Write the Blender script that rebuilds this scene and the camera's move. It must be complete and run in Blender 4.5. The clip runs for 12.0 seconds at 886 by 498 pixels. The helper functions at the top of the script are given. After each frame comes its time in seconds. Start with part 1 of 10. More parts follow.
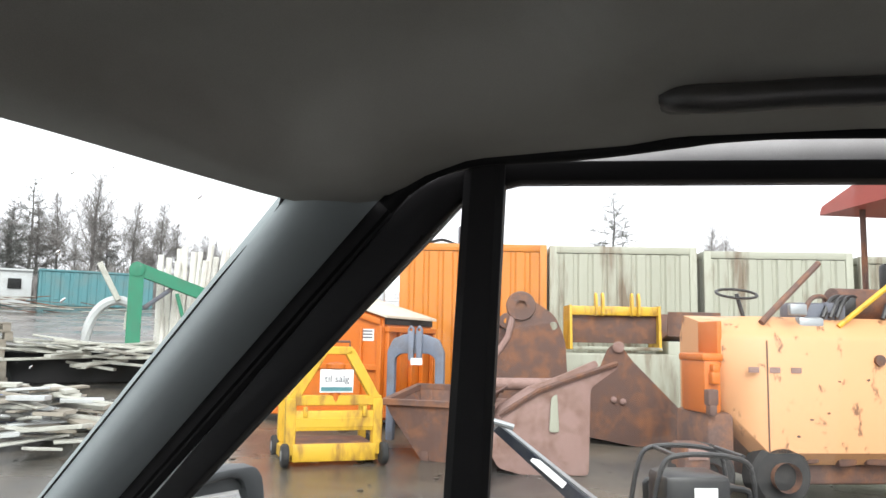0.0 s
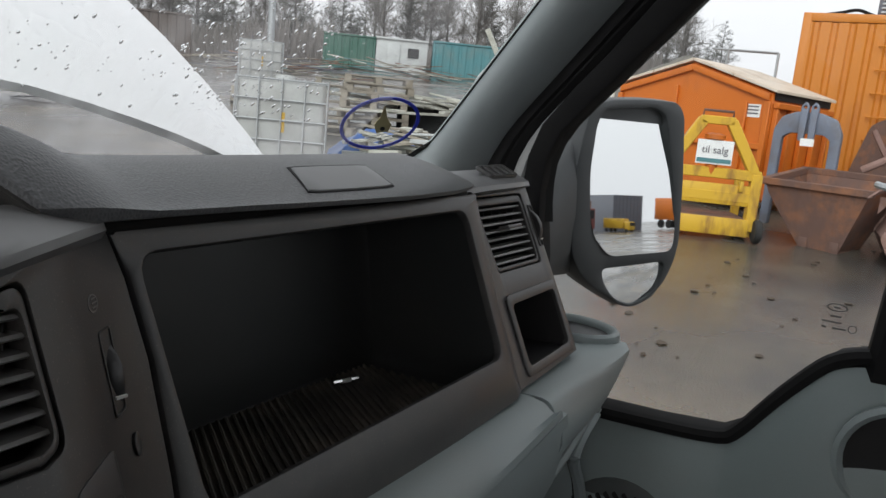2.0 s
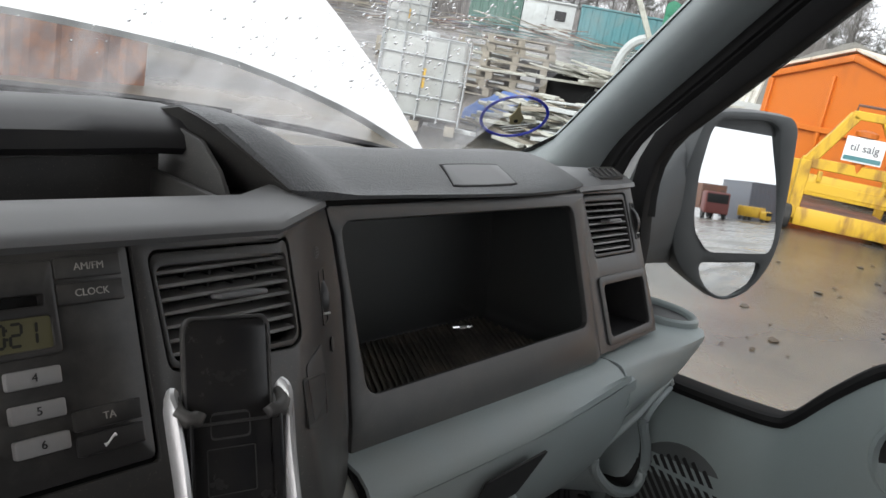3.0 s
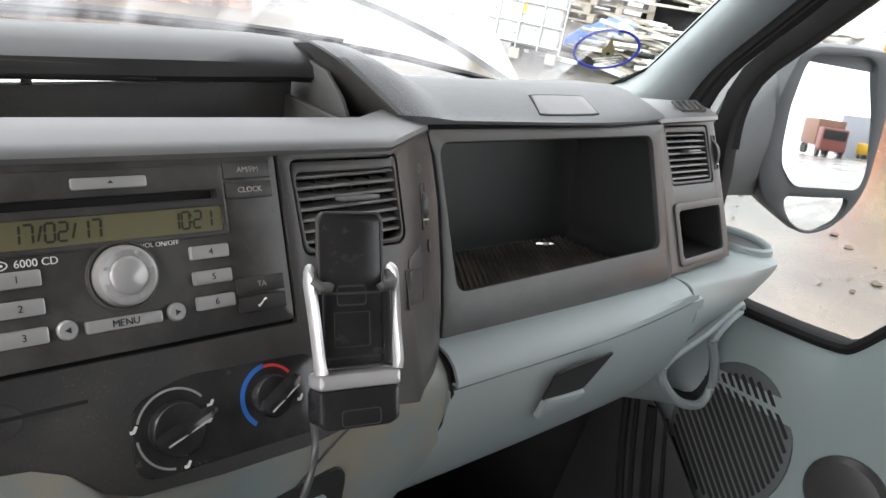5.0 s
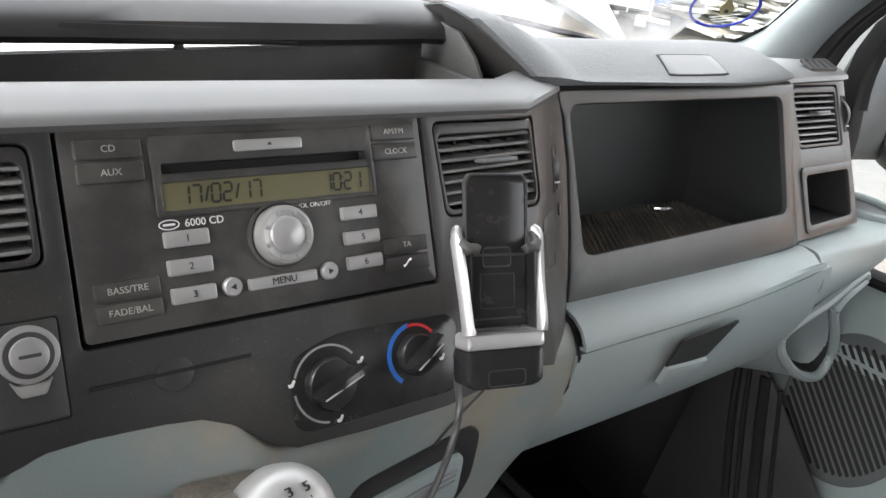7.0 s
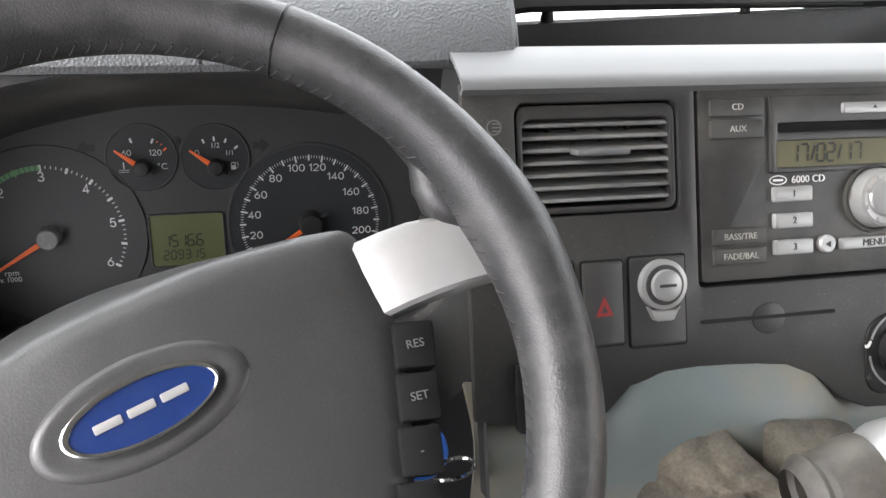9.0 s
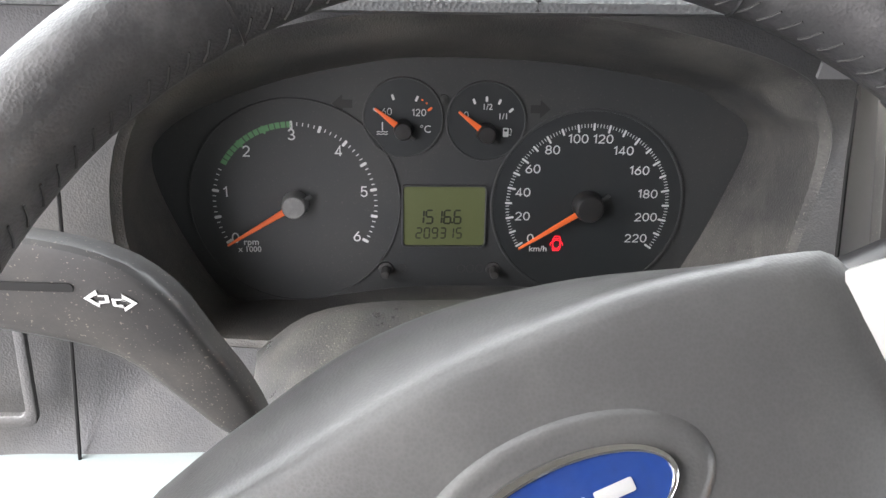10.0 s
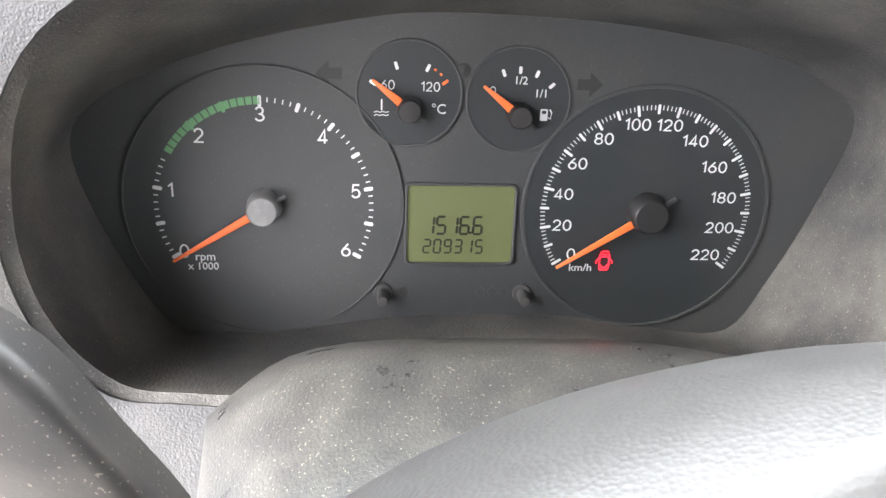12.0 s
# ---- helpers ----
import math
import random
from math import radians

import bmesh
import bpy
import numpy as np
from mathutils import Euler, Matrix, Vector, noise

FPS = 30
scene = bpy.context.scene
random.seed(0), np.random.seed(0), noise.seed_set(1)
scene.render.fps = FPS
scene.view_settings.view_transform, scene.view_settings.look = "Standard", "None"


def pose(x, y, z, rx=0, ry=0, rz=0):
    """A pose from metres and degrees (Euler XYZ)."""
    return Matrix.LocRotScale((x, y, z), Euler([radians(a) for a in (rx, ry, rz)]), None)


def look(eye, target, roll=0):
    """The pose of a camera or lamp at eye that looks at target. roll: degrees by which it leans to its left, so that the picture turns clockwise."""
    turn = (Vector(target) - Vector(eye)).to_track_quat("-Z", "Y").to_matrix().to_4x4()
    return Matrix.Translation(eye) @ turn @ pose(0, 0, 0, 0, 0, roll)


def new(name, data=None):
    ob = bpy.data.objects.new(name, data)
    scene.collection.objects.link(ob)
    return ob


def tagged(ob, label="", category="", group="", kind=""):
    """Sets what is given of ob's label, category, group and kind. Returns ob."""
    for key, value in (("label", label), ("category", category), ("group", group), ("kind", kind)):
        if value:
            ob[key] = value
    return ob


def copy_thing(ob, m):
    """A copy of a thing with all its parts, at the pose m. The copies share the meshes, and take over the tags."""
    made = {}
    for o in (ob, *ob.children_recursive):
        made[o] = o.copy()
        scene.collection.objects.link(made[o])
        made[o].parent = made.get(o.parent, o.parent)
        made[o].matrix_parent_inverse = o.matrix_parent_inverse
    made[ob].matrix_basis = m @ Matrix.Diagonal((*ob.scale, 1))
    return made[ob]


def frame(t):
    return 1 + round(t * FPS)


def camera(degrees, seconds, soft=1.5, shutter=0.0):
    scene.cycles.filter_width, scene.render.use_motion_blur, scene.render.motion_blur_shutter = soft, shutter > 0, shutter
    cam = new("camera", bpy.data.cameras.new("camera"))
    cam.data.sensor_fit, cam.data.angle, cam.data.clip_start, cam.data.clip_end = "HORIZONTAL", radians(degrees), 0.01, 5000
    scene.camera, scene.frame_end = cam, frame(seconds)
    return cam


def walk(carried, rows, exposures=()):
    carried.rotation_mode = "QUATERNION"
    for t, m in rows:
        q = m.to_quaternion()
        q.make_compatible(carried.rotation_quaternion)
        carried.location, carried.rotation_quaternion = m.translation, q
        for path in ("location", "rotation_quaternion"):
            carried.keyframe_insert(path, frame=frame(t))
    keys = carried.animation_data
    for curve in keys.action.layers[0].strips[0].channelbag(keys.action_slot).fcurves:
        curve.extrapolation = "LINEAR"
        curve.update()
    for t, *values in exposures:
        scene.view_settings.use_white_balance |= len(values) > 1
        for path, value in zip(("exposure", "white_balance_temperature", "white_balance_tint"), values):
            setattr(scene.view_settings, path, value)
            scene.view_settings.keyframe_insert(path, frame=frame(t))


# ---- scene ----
cam = camera(58.5, 12.0, soft=1.5)
PATH = [
    (0, (0.029, 0.118, 1.793), (2.008, 0.293, 2.026), 1.1),
    (0.5, (0.036, 0.18, 1.732), (1.972, 0.679, 1.769), 1.8),
    (1, (0.032, 0.206, 1.662), (1.897, 0.922, 1.548), 2.0),
    (1.5, (0.044, 0.211, 1.596), (1.833, 1.069, 1.345), 3.9),
    (2, (0.054, 0.195, 1.561), (1.759, 1.179, 1.208), 5.6),
    (2.5, (0.006, 0.156, 1.589), (1.627, 1.255, 1.181), 7.3),
    (3, (-0.077, 0.107, 1.609), (1.443, 1.311, 1.119), 10.7),
    (3.2, (-0.104, 0.081, 1.623), (1.38, 1.317, 1.103), 10.9),
    (4.8, (-0.136, 0.035, 1.62), (1.232, 1.296, 0.887), 11.0),
    (5, (-0.14, 0.042, 1.626), (1.198, 1.353, 0.925), 11.1),
    (5.5, (-0.143, 0.058, 1.618), (1.17, 1.381, 0.897), 11.7),
    (6, (-0.139, 0.062, 1.617), (1.158, 1.384, 0.862), 11.7),
    (6.5, (-0.133, 0.059, 1.62), (1.15, 1.381, 0.842), 10.8),
    (6.7, (-0.144, 0.061, 1.617), (1.101, 1.414, 0.829), 10.1),
    (8.3, (-0.251, 0.075, 1.621), (0.499, 1.675, 0.684), 6.5),
    (8.5, (-0.261, 0.079, 1.621), (0.411, 1.699, 0.659), 5.7),
    (9, (-0.307, 0.087, 1.614), (0.11, 1.78, 0.634), 3.2),
    (9.5, (-0.357, 0.132, 1.596), (-0.144, 1.825, 0.553), 2.3),
    (10, (-0.38, 0.18, 1.579), (-0.298, 1.868, 0.509), 1.6),
    (10.5, (-0.387, 0.228, 1.556), (-0.321, 1.916, 0.486), 1.5),
    (11, (-0.393, 0.256, 1.538), (-0.261, 1.944, 0.473), 2.6),
    (11.5, (-0.393, 0.272, 1.527), (-0.261, 1.957, 0.458), 2.6),
    (12, (-0.394, 0.271, 1.527), (-0.243, 1.965, 0.474), 3.2),
]
EXPOSURES = [(0.0, 1.6), (0.4, 0.85), (1.0, 0.4), (1.6, 0.55), (2.6, 1.2), (3.2, 1.56), (4.8, 2.6), (5.5, 2.54), (6.2, 2.74), (6.7, 2.8), (8.3, 3.15), (9.0, 3.25), (10.0, 3.9), (11.0, 4.78), (12.0, 4.98)]
walk(cam, [(t, look(eye, target, roll)) for t, eye, target, roll in PATH], EXPOSURES)

# ---- daylight: overcast winter sky ----
world = bpy.data.worlds.new("overcast_sky")
scene.world = world
world.use_nodes = True
wn, wl = world.node_tree.nodes, world.node_tree.links
sky = wn.new("ShaderNodeTexSky")
sky.sky_type, sky.sun_disc = "NISHITA", False
sky.sun_elevation, sky.sun_rotation = radians(36), radians(262)
sky.air_density, sky.dust_density, sky.ozone_density = 1.0, 6.0, 1.0
hs = wn.new("ShaderNodeHueSaturation")
hs.inputs["Saturation"].default_value = 0.12
cl = wn.new("ShaderNodeMixRGB")
cl.inputs["Fac"].default_value = 0.72
cl.inputs["Color2"].default_value = (8.05, 7.75, 8.25, 1)
wl.new(sky.outputs["Color"], hs.inputs["Color"])
wl.new(hs.outputs["Color"], cl.inputs["Color1"])
wl.new(cl.outputs["Color"], wn["Background"].inputs["Color"])
wn["Background"].inputs["Strength"].default_value = 0.1
sun = new("sun", bpy.data.lights.new("sun", "SUN"))
sun.data.energy, sun.data.angle, sun.data.color = 0.6, radians(30), (1, 0.96, 0.95)
sun.matrix_world = look((-10, -1.5, 7.5), (0, 0, 0))


# ---- builders ----
WORLD = {}
I4 = Matrix.Identity(4)


def thing(name, label, category, base=(0, 0, 0), group="", kind=""):
    ob = new(name)
    ob.empty_display_size = 0.05
    ob.matrix_basis = Matrix.Translation(base)
    WORLD[ob] = ob.matrix_basis.copy()
    return tagged(ob, label, category, group, kind)


def finish(name, bm, material, smooth=38):
    bmesh.ops.recalc_face_normals(bm, faces=bm.faces)
    me = bpy.data.meshes.new(name)
    bm.to_mesh(me)
    bm.free()
    me.polygons.foreach_set("use_smooth", [True] * len(me.polygons))
    me.set_sharp_from_angle(angle=radians(smooth))
    me.materials.append(material)
    return me


def part(name, bm, material, parent=None, label="", smooth=38):
    ob = new(name, finish(name, bm, material, smooth) if isinstance(bm, bmesh.types.BMesh) else bm)
    WORLD[ob] = I4
    if parent:
        ob.parent = parent
        ob.matrix_parent_inverse = WORLD[parent].inverted()
    if label:
        ob["label"] = label
    return ob


def setting(name, bm, material, label, category="", smooth=38):
    return tagged(part(name, bm, material, None, label, smooth), label, category, "", "structure")


def solo(name, bm, material, label, category, group="", smooth=38):
    return tagged(part(name, bm, material, None, label, smooth), label, category, group)


def roundpoly(pts, r, n=4):
    out, m = [], len(pts)
    for i in range(m):
        a, b, c = Vector(pts[i - 1]), Vector(pts[i]), Vector(pts[(i + 1) % m])
        d1, d2 = (a - b), (c - b)
        rr = min(r, d1.length * 0.45, d2.length * 0.45)
        p, q = b + d1.normalized() * rr, b + d2.normalized() * rr
        for k in range(n + 1):
            s = k / n
            out.append(tuple(p * (1 - s) ** 2 + b * 2 * s * (1 - s) + q * s * s))
    return out


def rrect(x0, y0, x1, y1, r, n=4):
    return roundpoly([(x0, y0), (x1, y0), (x1, y1), (x0, y1)], r, n)


def ring(cx, cy, rx, ry=None, n=32, a0=0.0):
    ry = ry or rx
    return [(cx + rx * math.cos(a0 + 2 * math.pi * i / n), cy + ry * math.sin(a0 + 2 * math.pi * i / n)) for i in range(n)]


def arcband(cx, cy, r0, r1, a0, a1, n=24):
    ins = [(cx + r0 * math.cos(radians(a0 + (a1 - a0) * i / n)), cy + r0 * math.sin(radians(a0 + (a1 - a0) * i / n))) for i in range(n + 1)]
    outs = [(cx + r1 * math.cos(radians(a0 + (a1 - a0) * i / n)), cy + r1 * math.sin(radians(a0 + (a1 - a0) * i / n))) for i in range(n + 1)]
    return ins + outs[::-1]


def slab(outline, holes=(), depth=0.004, to3d=None, cuts=(), bevel=0.0, segs=2, front=0.0):
    """A plate of that outline with holes; its face lies at w = front, its back depth behind."""
    bm = bmesh.new()
    for loop in (outline, *holes):
        vs = [bm.verts.new((p[0], p[1], 0)) for p in loop]
        for i in range(len(vs)):
            bm.edges.new((vs[i - 1], vs[i]))
    bmesh.ops.triangle_fill(bm, use_beauty=True, use_dissolve=False, edges=bm.edges[:], normal=(0, 0, 1))
    for ax, val in cuts:
        co, no = [0, 0, 0], [0, 0, 0]
        co[ax], no[ax] = val, 1
        bmesh.ops.bisect_plane(bm, geom=bm.verts[:] + bm.edges[:] + bm.faces[:], dist=1e-6, plane_co=co, plane_no=no)
    bm.verts.index_update()
    uv = [(v.co.x, v.co.y) for v in bm.verts]
    tris = [[v.index for v in f.verts] if f.normal.z > 0 or f.calc_area() == 0 else [v.index for v in f.verts][::-1] for f in bm.faces]
    edges = [(e.verts[0].index, e.verts[1].index) for e in bm.edges if len(e.link_faces) == 1]
    bm.free()
    to3d = to3d or (lambda u, v, w: (u, v, w))
    out = bmesh.new()
    fr = [out.verts.new(to3d(u, v, front)) for u, v in uv]
    bk = [out.verts.new(to3d(u, v, front - depth)) for u, v in uv]
    for f in tris:
        out.faces.new([fr[i] for i in f])
        out.faces.new([bk[i] for i in f[::-1]])
    rim = []
    for a, b in edges:
        out.faces.new((fr[a], fr[b], bk[b], bk[a]))
        rim.append(out.edges.get((fr[a], fr[b])))
    bmesh.ops.recalc_face_normals(out, faces=out.faces)
    if bevel:
        bmesh.ops.bevel(out, geom=rim, offset=bevel, segments=segs, affect="EDGES", profile=0.5)
    return out


def flat(M):
    return lambda u, v, w: M @ Vector((u, v, w))


def loft(rows, ring_closed=False, caps=False):
    bm = bmesh.new()
    vs = [[bm.verts.new(p) for p in row] for row in rows]
    n = len(rows[0])
    for a, b in zip(vs, vs[1:]):
        for i in range(n if ring_closed else n - 1):
            j = (i + 1) % n
            bm.faces.new((a[i], a[j], b[j], b[i]))
    if caps:
        bm.faces.new(vs[0][::-1])
        bm.faces.new(vs[-1])
    return bm


def thick(bm, d):
    """Gives an open sheet the thickness d."""
    bmesh.ops.recalc_face_normals(bm, faces=bm.faces)
    bmesh.ops.solidify(bm, geom=bm.faces[:], thickness=d)
    return bm


def tube(pts, r, n=10, closed=False, caps=True, squash=1.0):
    pts = [Vector(p) for p in pts]
    m = len(pts)
    rs = r if isinstance(r, (list, tuple)) else [r] * m
    rows, ref = [], Vector((0.12, 0.2, 1)).normalized()
    for i, p in enumerate(pts):
        a = pts[i - 1] if (i or closed) else p
        b = pts[(i + 1) % m] if (i < m - 1 or closed) else p
        d = (b - a).normalized()
        s = d.cross(ref)
        if s.length < 1e-3:
            s = d.cross(Vector((1, 0, 0)))
        s.normalize()
        t = s.cross(d)
        rows.append([p + rs[i] * (math.cos(2 * math.pi * k / n) * s + squash * math.sin(2 * math.pi * k / n) * t) for k in range(n)])
    if closed:
        rows.append(rows[0])
        bm = loft(rows, True)
        bmesh.ops.remove_doubles(bm, verts=bm.verts, dist=1e-6)
        return bm
    return loft(rows, True, caps)


def smoothpath(pts, n=6):
    """Catmull-Rom through the points."""
    P = [Vector(p) for p in pts]
    P = [P[0] * 2 - P[1]] + P + [P[-1] * 2 - P[-2]]
    out = []
    for i in range(1, len(P) - 2):
        a, b, c, d = P[i - 1:i + 3]
        for k in range(n):
            s = k / n
            out.append(0.5 * (2 * b + (c - a) * s + (2 * a - 5 * b + 4 * c - d) * s * s + (3 * b - a - 3 * c + d) * s ** 3))
    return out + [P[-2]]


def lathe(profile, M=I4, n=28, caps=True):
    rows = [[M @ Vector((r * math.cos(2 * math.pi * k / n), r * math.sin(2 * math.pi * k / n), h)) for k in range(n)] for r, h in profile]
    return loft(rows, True, caps)


def box(size, M=I4, bevel=0.0, segs=2):
    bm = bmesh.new()
    bmesh.ops.create_cube(bm, size=1, matrix=M @ Matrix.Diagonal((*size, 1)))
    if bevel:
        bmesh.ops.bevel(bm, geom=bm.edges[:], offset=bevel, segments=segs, affect="EDGES", profile=0.5)
    return bm


def at(x, y, z, rx=0, ry=0, rz=0):
    return pose(x, y, z, rx, ry, rz)


def join(*bms):
    out = bmesh.new()
    for b in bms:
        me = bpy.data.meshes.new("tmp")
        b.to_mesh(me)
        b.free()
        out.from_mesh(me)
        bpy.data.meshes.remove(me)
    return out


def lettering(body, size, M, material, parent, name="lettering", align="CENTER", deep=0.0002, width=1.0):
    cu = bpy.data.curves.new(name, "FONT")
    cu.body, cu.size, cu.align_x, cu.align_y, cu.extrude, cu.resolution_u = body, size, align, "CENTER", deep, 3
    tmp = bpy.data.objects.new(name, cu)
    scene.collection.objects.link(tmp)
    bpy.context.view_layer.update()
    me = bpy.data.meshes.new_from_object(tmp.evaluated_get(bpy.context.evaluated_depsgraph_get()))
    bpy.data.objects.remove(tmp)
    me.transform(M @ Matrix.Diagonal((width, 1, 1, 1)))
    me.materials.clear()
    me.materials.append(material)
    return part(name, me, material, parent)


# ---- materials ----
def material(name):
    m = bpy.data.materials.new(name)
    m.use_nodes = True
    return m, m.node_tree.nodes, m.node_tree.links, m.node_tree.nodes["Principled BSDF"]


def surface(name, col, rough=0.5, metal=0.0, dirt=None, amount=0.3, big=6.0, fine=600.0, vary=0.12, bump=0.15, height=0.0004, spec=0.5, cells=False, coat=0.0, rvary=0.1, streak=1.0, lo=0.45, hi=0.7, specks=0.0):
    """A surface with fine grain, and stains or wear at a larger size."""
    m, n, l, b = material(name)
    tc = n.new("ShaderNodeTexCoord")
    mp = n.new("ShaderNodeMapping")
    mp.inputs["Scale"].default_value = (1, 1, 1 / streak)
    l.new(tc.outputs["Object"], mp.inputs["Vector"])
    large = n.new("ShaderNodeTexNoise")
    large.inputs["Scale"].default_value, large.inputs["Detail"].default_value, large.inputs["Roughness"].default_value = big, 6, 0.62
    l.new(mp.outputs["Vector"], large.inputs["Vector"])
    grain = n.new("ShaderNodeTexVoronoi" if cells else "ShaderNodeTexNoise")
    grain.inputs["Scale"].default_value = fine
    l.new(tc.outputs["Object"], grain.inputs["Vector"])
    ramp = n.new("ShaderNodeMapRange")
    ramp.inputs["From Min"].default_value, ramp.inputs["From Max"].default_value = lo, hi
    ramp.inputs["To Max"].default_value = amount
    l.new(large.outputs["Fac"], ramp.inputs["Value"])
    mix = n.new("ShaderNodeMixRGB")
    mix.inputs["Color1"].default_value = (*col, 1)
    mix.inputs["Color2"].default_value = (*(dirt or [c * 0.7 for c in col]), 1)
    l.new(ramp.outputs["Result"], mix.inputs["Fac"])
    colour = mix.outputs["Color"]
    if specks:
        spot = n.new("ShaderNodeTexNoise")
        spot.inputs["Scale"].default_value, spot.inputs["Detail"].default_value = 1050, 1.5
        l.new(tc.outputs["Object"], spot.inputs["Vector"])
        lift = n.new("ShaderNodeMath")
        lift.operation, lift.inputs[1].default_value = "MULTIPLY_ADD", 0.12
        l.new(large.outputs["Fac"], lift.inputs[0])
        l.new(spot.outputs["Fac"], lift.inputs[2])
        cut = n.new("ShaderNodeMapRange")
        cut.inputs["From Min"].default_value, cut.inputs["From Max"].default_value = 0.735, 0.775
        cut.inputs["To Max"].default_value = specks
        l.new(lift.outputs["Value"], cut.inputs["Value"])
        mix2 = n.new("ShaderNodeMixRGB")
        mix2.inputs["Color2"].default_value = (0.42, 0.38, 0.31, 1)
        l.new(colour, mix2.inputs["Color1"])
        l.new(cut.outputs["Result"], mix2.inputs["Fac"])
        colour = mix2.outputs["Color"]
    val = n.new("ShaderNodeMapRange")
    val.inputs["To Min"].default_value, val.inputs["To Max"].default_value = 1 - vary, 1 + vary
    l.new(grain.outputs["Distance" if cells else "Fac"], val.inputs["Value"])
    mul = n.new("ShaderNodeVectorMath")
    mul.operation = "SCALE"
    l.new(colour, mul.inputs[0])
    l.new(val.outputs["Result"], mul.inputs["Scale"])
    l.new(mul.outputs["Vector"], b.inputs["Base Color"])
    rr = n.new("ShaderNodeMapRange")
    rr.inputs["To Min"].default_value, rr.inputs["To Max"].default_value = max(0, rough - rvary), min(1, rough + rvary)
    l.new(large.outputs["Fac"], rr.inputs["Value"])
    l.new(rr.outputs["Result"], b.inputs["Roughness"])
    b.inputs["Metallic"].default_value = metal
    b.inputs["Specular IOR Level"].default_value = spec
    b.inputs["Coat Weight"].default_value = coat
    if bump:
        bp = n.new("ShaderNodeBump")
        bp.inputs["Strength"].default_value, bp.inputs["Distance"].default_value = bump, height
        l.new(grain.outputs["Distance" if cells else "Fac"], bp.inputs["Height"])
        l.new(bp.outputs["Normal"], b.inputs["Normal"])
    return m


def lit(name, col, strength):
    m, n, l, b = material(name)
    b.inputs["Base Color"].default_value = (*[c * 0.4 for c in col], 1)
    b.inputs["Emission Color"].default_value = (*col, 1)
    b.inputs["Emission Strength"].default_value = strength
    return m


def glass(name, tint=(0.93, 0.96, 0.95), ior=1.45, rough=0.0):
    m, n, l, b = material(name)
    n.remove(b)
    tr, gl, mx, fr = n.new("ShaderNodeBsdfTransparent"), n.new("ShaderNodeBsdfGlossy"), n.new("ShaderNodeMixShader"), n.new("ShaderNodeLayerWeight")
    pw, ad = n.new("ShaderNodeMath"), n.new("ShaderNodeMath")
    pw.operation, pw.inputs[1].default_value = "POWER", 5.0
    ad.operation, ad.inputs[1].default_value, ad.inputs[2].default_value = "MULTIPLY_ADD", 0.6, 0.02
    l.new(fr.outputs["Facing"], pw.inputs[0])
    l.new(pw.outputs["Value"], ad.inputs[0])
    tr.inputs["Color"].default_value = (*tint, 1)
    gl.inputs["Roughness"].default_value = rough
    l.new(ad.outputs["Value"], mx.inputs["Fac"])
    l.new(tr.outputs["BSDF"], mx.inputs[1])
    l.new(gl.outputs["BSDF"], mx.inputs[2])
    l.new(mx.outputs["Shader"], n["Material Output"].inputs["Surface"])
    return m


M_SLAT = surface("grey_slat_plastic", (0.24, 0.24, 0.235), 0.4, dirt=(0.16, 0.15, 0.13), amount=0.5, big=40, fine=1400, vary=0.05, bump=0.0)
M_PAD = surface("padded_vinyl_grey", (0.108, 0.113, 0.117), 0.46, dirt=(0.15, 0.15, 0.145), amount=0.5, fine=640, vary=0.14, bump=0.6, height=0.0007, cells=True)
M_DARK = surface("dark_grey_plastic", (0.033, 0.0325, 0.032), 0.42, dirt=(0.082, 0.078, 0.070), amount=0.6, big=9, fine=1400, vary=0.08, bump=0.12, height=0.0002, specks=0.14)
M_CAP = surface("mid_grey_plastic", (0.15, 0.152, 0.155), 0.42, dirt=(0.19, 0.185, 0.175), amount=0.4, big=7, fine=1400, vary=0.05, bump=0.1, height=0.0002)
M_TEAL = surface("grey_green_plastic", (0.245, 0.288, 0.288), 0.48, dirt=(0.27, 0.255, 0.22), amount=0.35, big=5, fine=900, vary=0.05, bump=0.15, height=0.0002)
M_BLACK = surface("black_plastic", (0.018, 0.018, 0.019), 0.4, dirt=(0.05, 0.047, 0.04), amount=0.35, big=14, fine=1200, vary=0.08, bump=0.1, height=0.0002)
M_RUBBER = surface("black_rubber", (0.007, 0.007, 0.0075), 0.7, dirt=(0.016, 0.016, 0.015), amount=0.4, big=9, fine=700, bump=0.1, height=0.0003, spec=0.22)
M_FACE = surface("radio_plastic", (0.036, 0.035, 0.034), 0.38, dirt=(0.088, 0.084, 0.076), amount=0.7, big=24, fine=1600, vary=0.06, bump=0.06, height=0.0001, lo=0.42, hi=0.62)
M_SILVER = surface("silver_paint", (0.40, 0.40, 0.395), 0.34, metal=0.35, dirt=(0.33, 0.31, 0.28), amount=0.4, big=45, fine=2000, vary=0.05, bump=0.0)
M_SIDE = surface("grey_side_plastic", (0.052, 0.052, 0.052), 0.42, dirt=(0.105, 0.10, 0.09), amount=0.55, big=9, fine=1400, vary=0.08, bump=0.12, height=0.0002, specks=0.1)
M_CHROME = surface("chrome", (0.75, 0.75, 0.76), 0.12, metal=1.0, big=30, fine=1500, vary=0.03, bump=0.0, rvary=0.06)
M_LEATHER = surface("worn_leather", (0.030, 0.030, 0.031), 0.42, dirt=(0.095, 0.094, 0.092), amount=0.40, big=34, fine=1300, vary=0.14, bump=0.3, height=0.0003, cells=True, lo=0.49, hi=0.60)
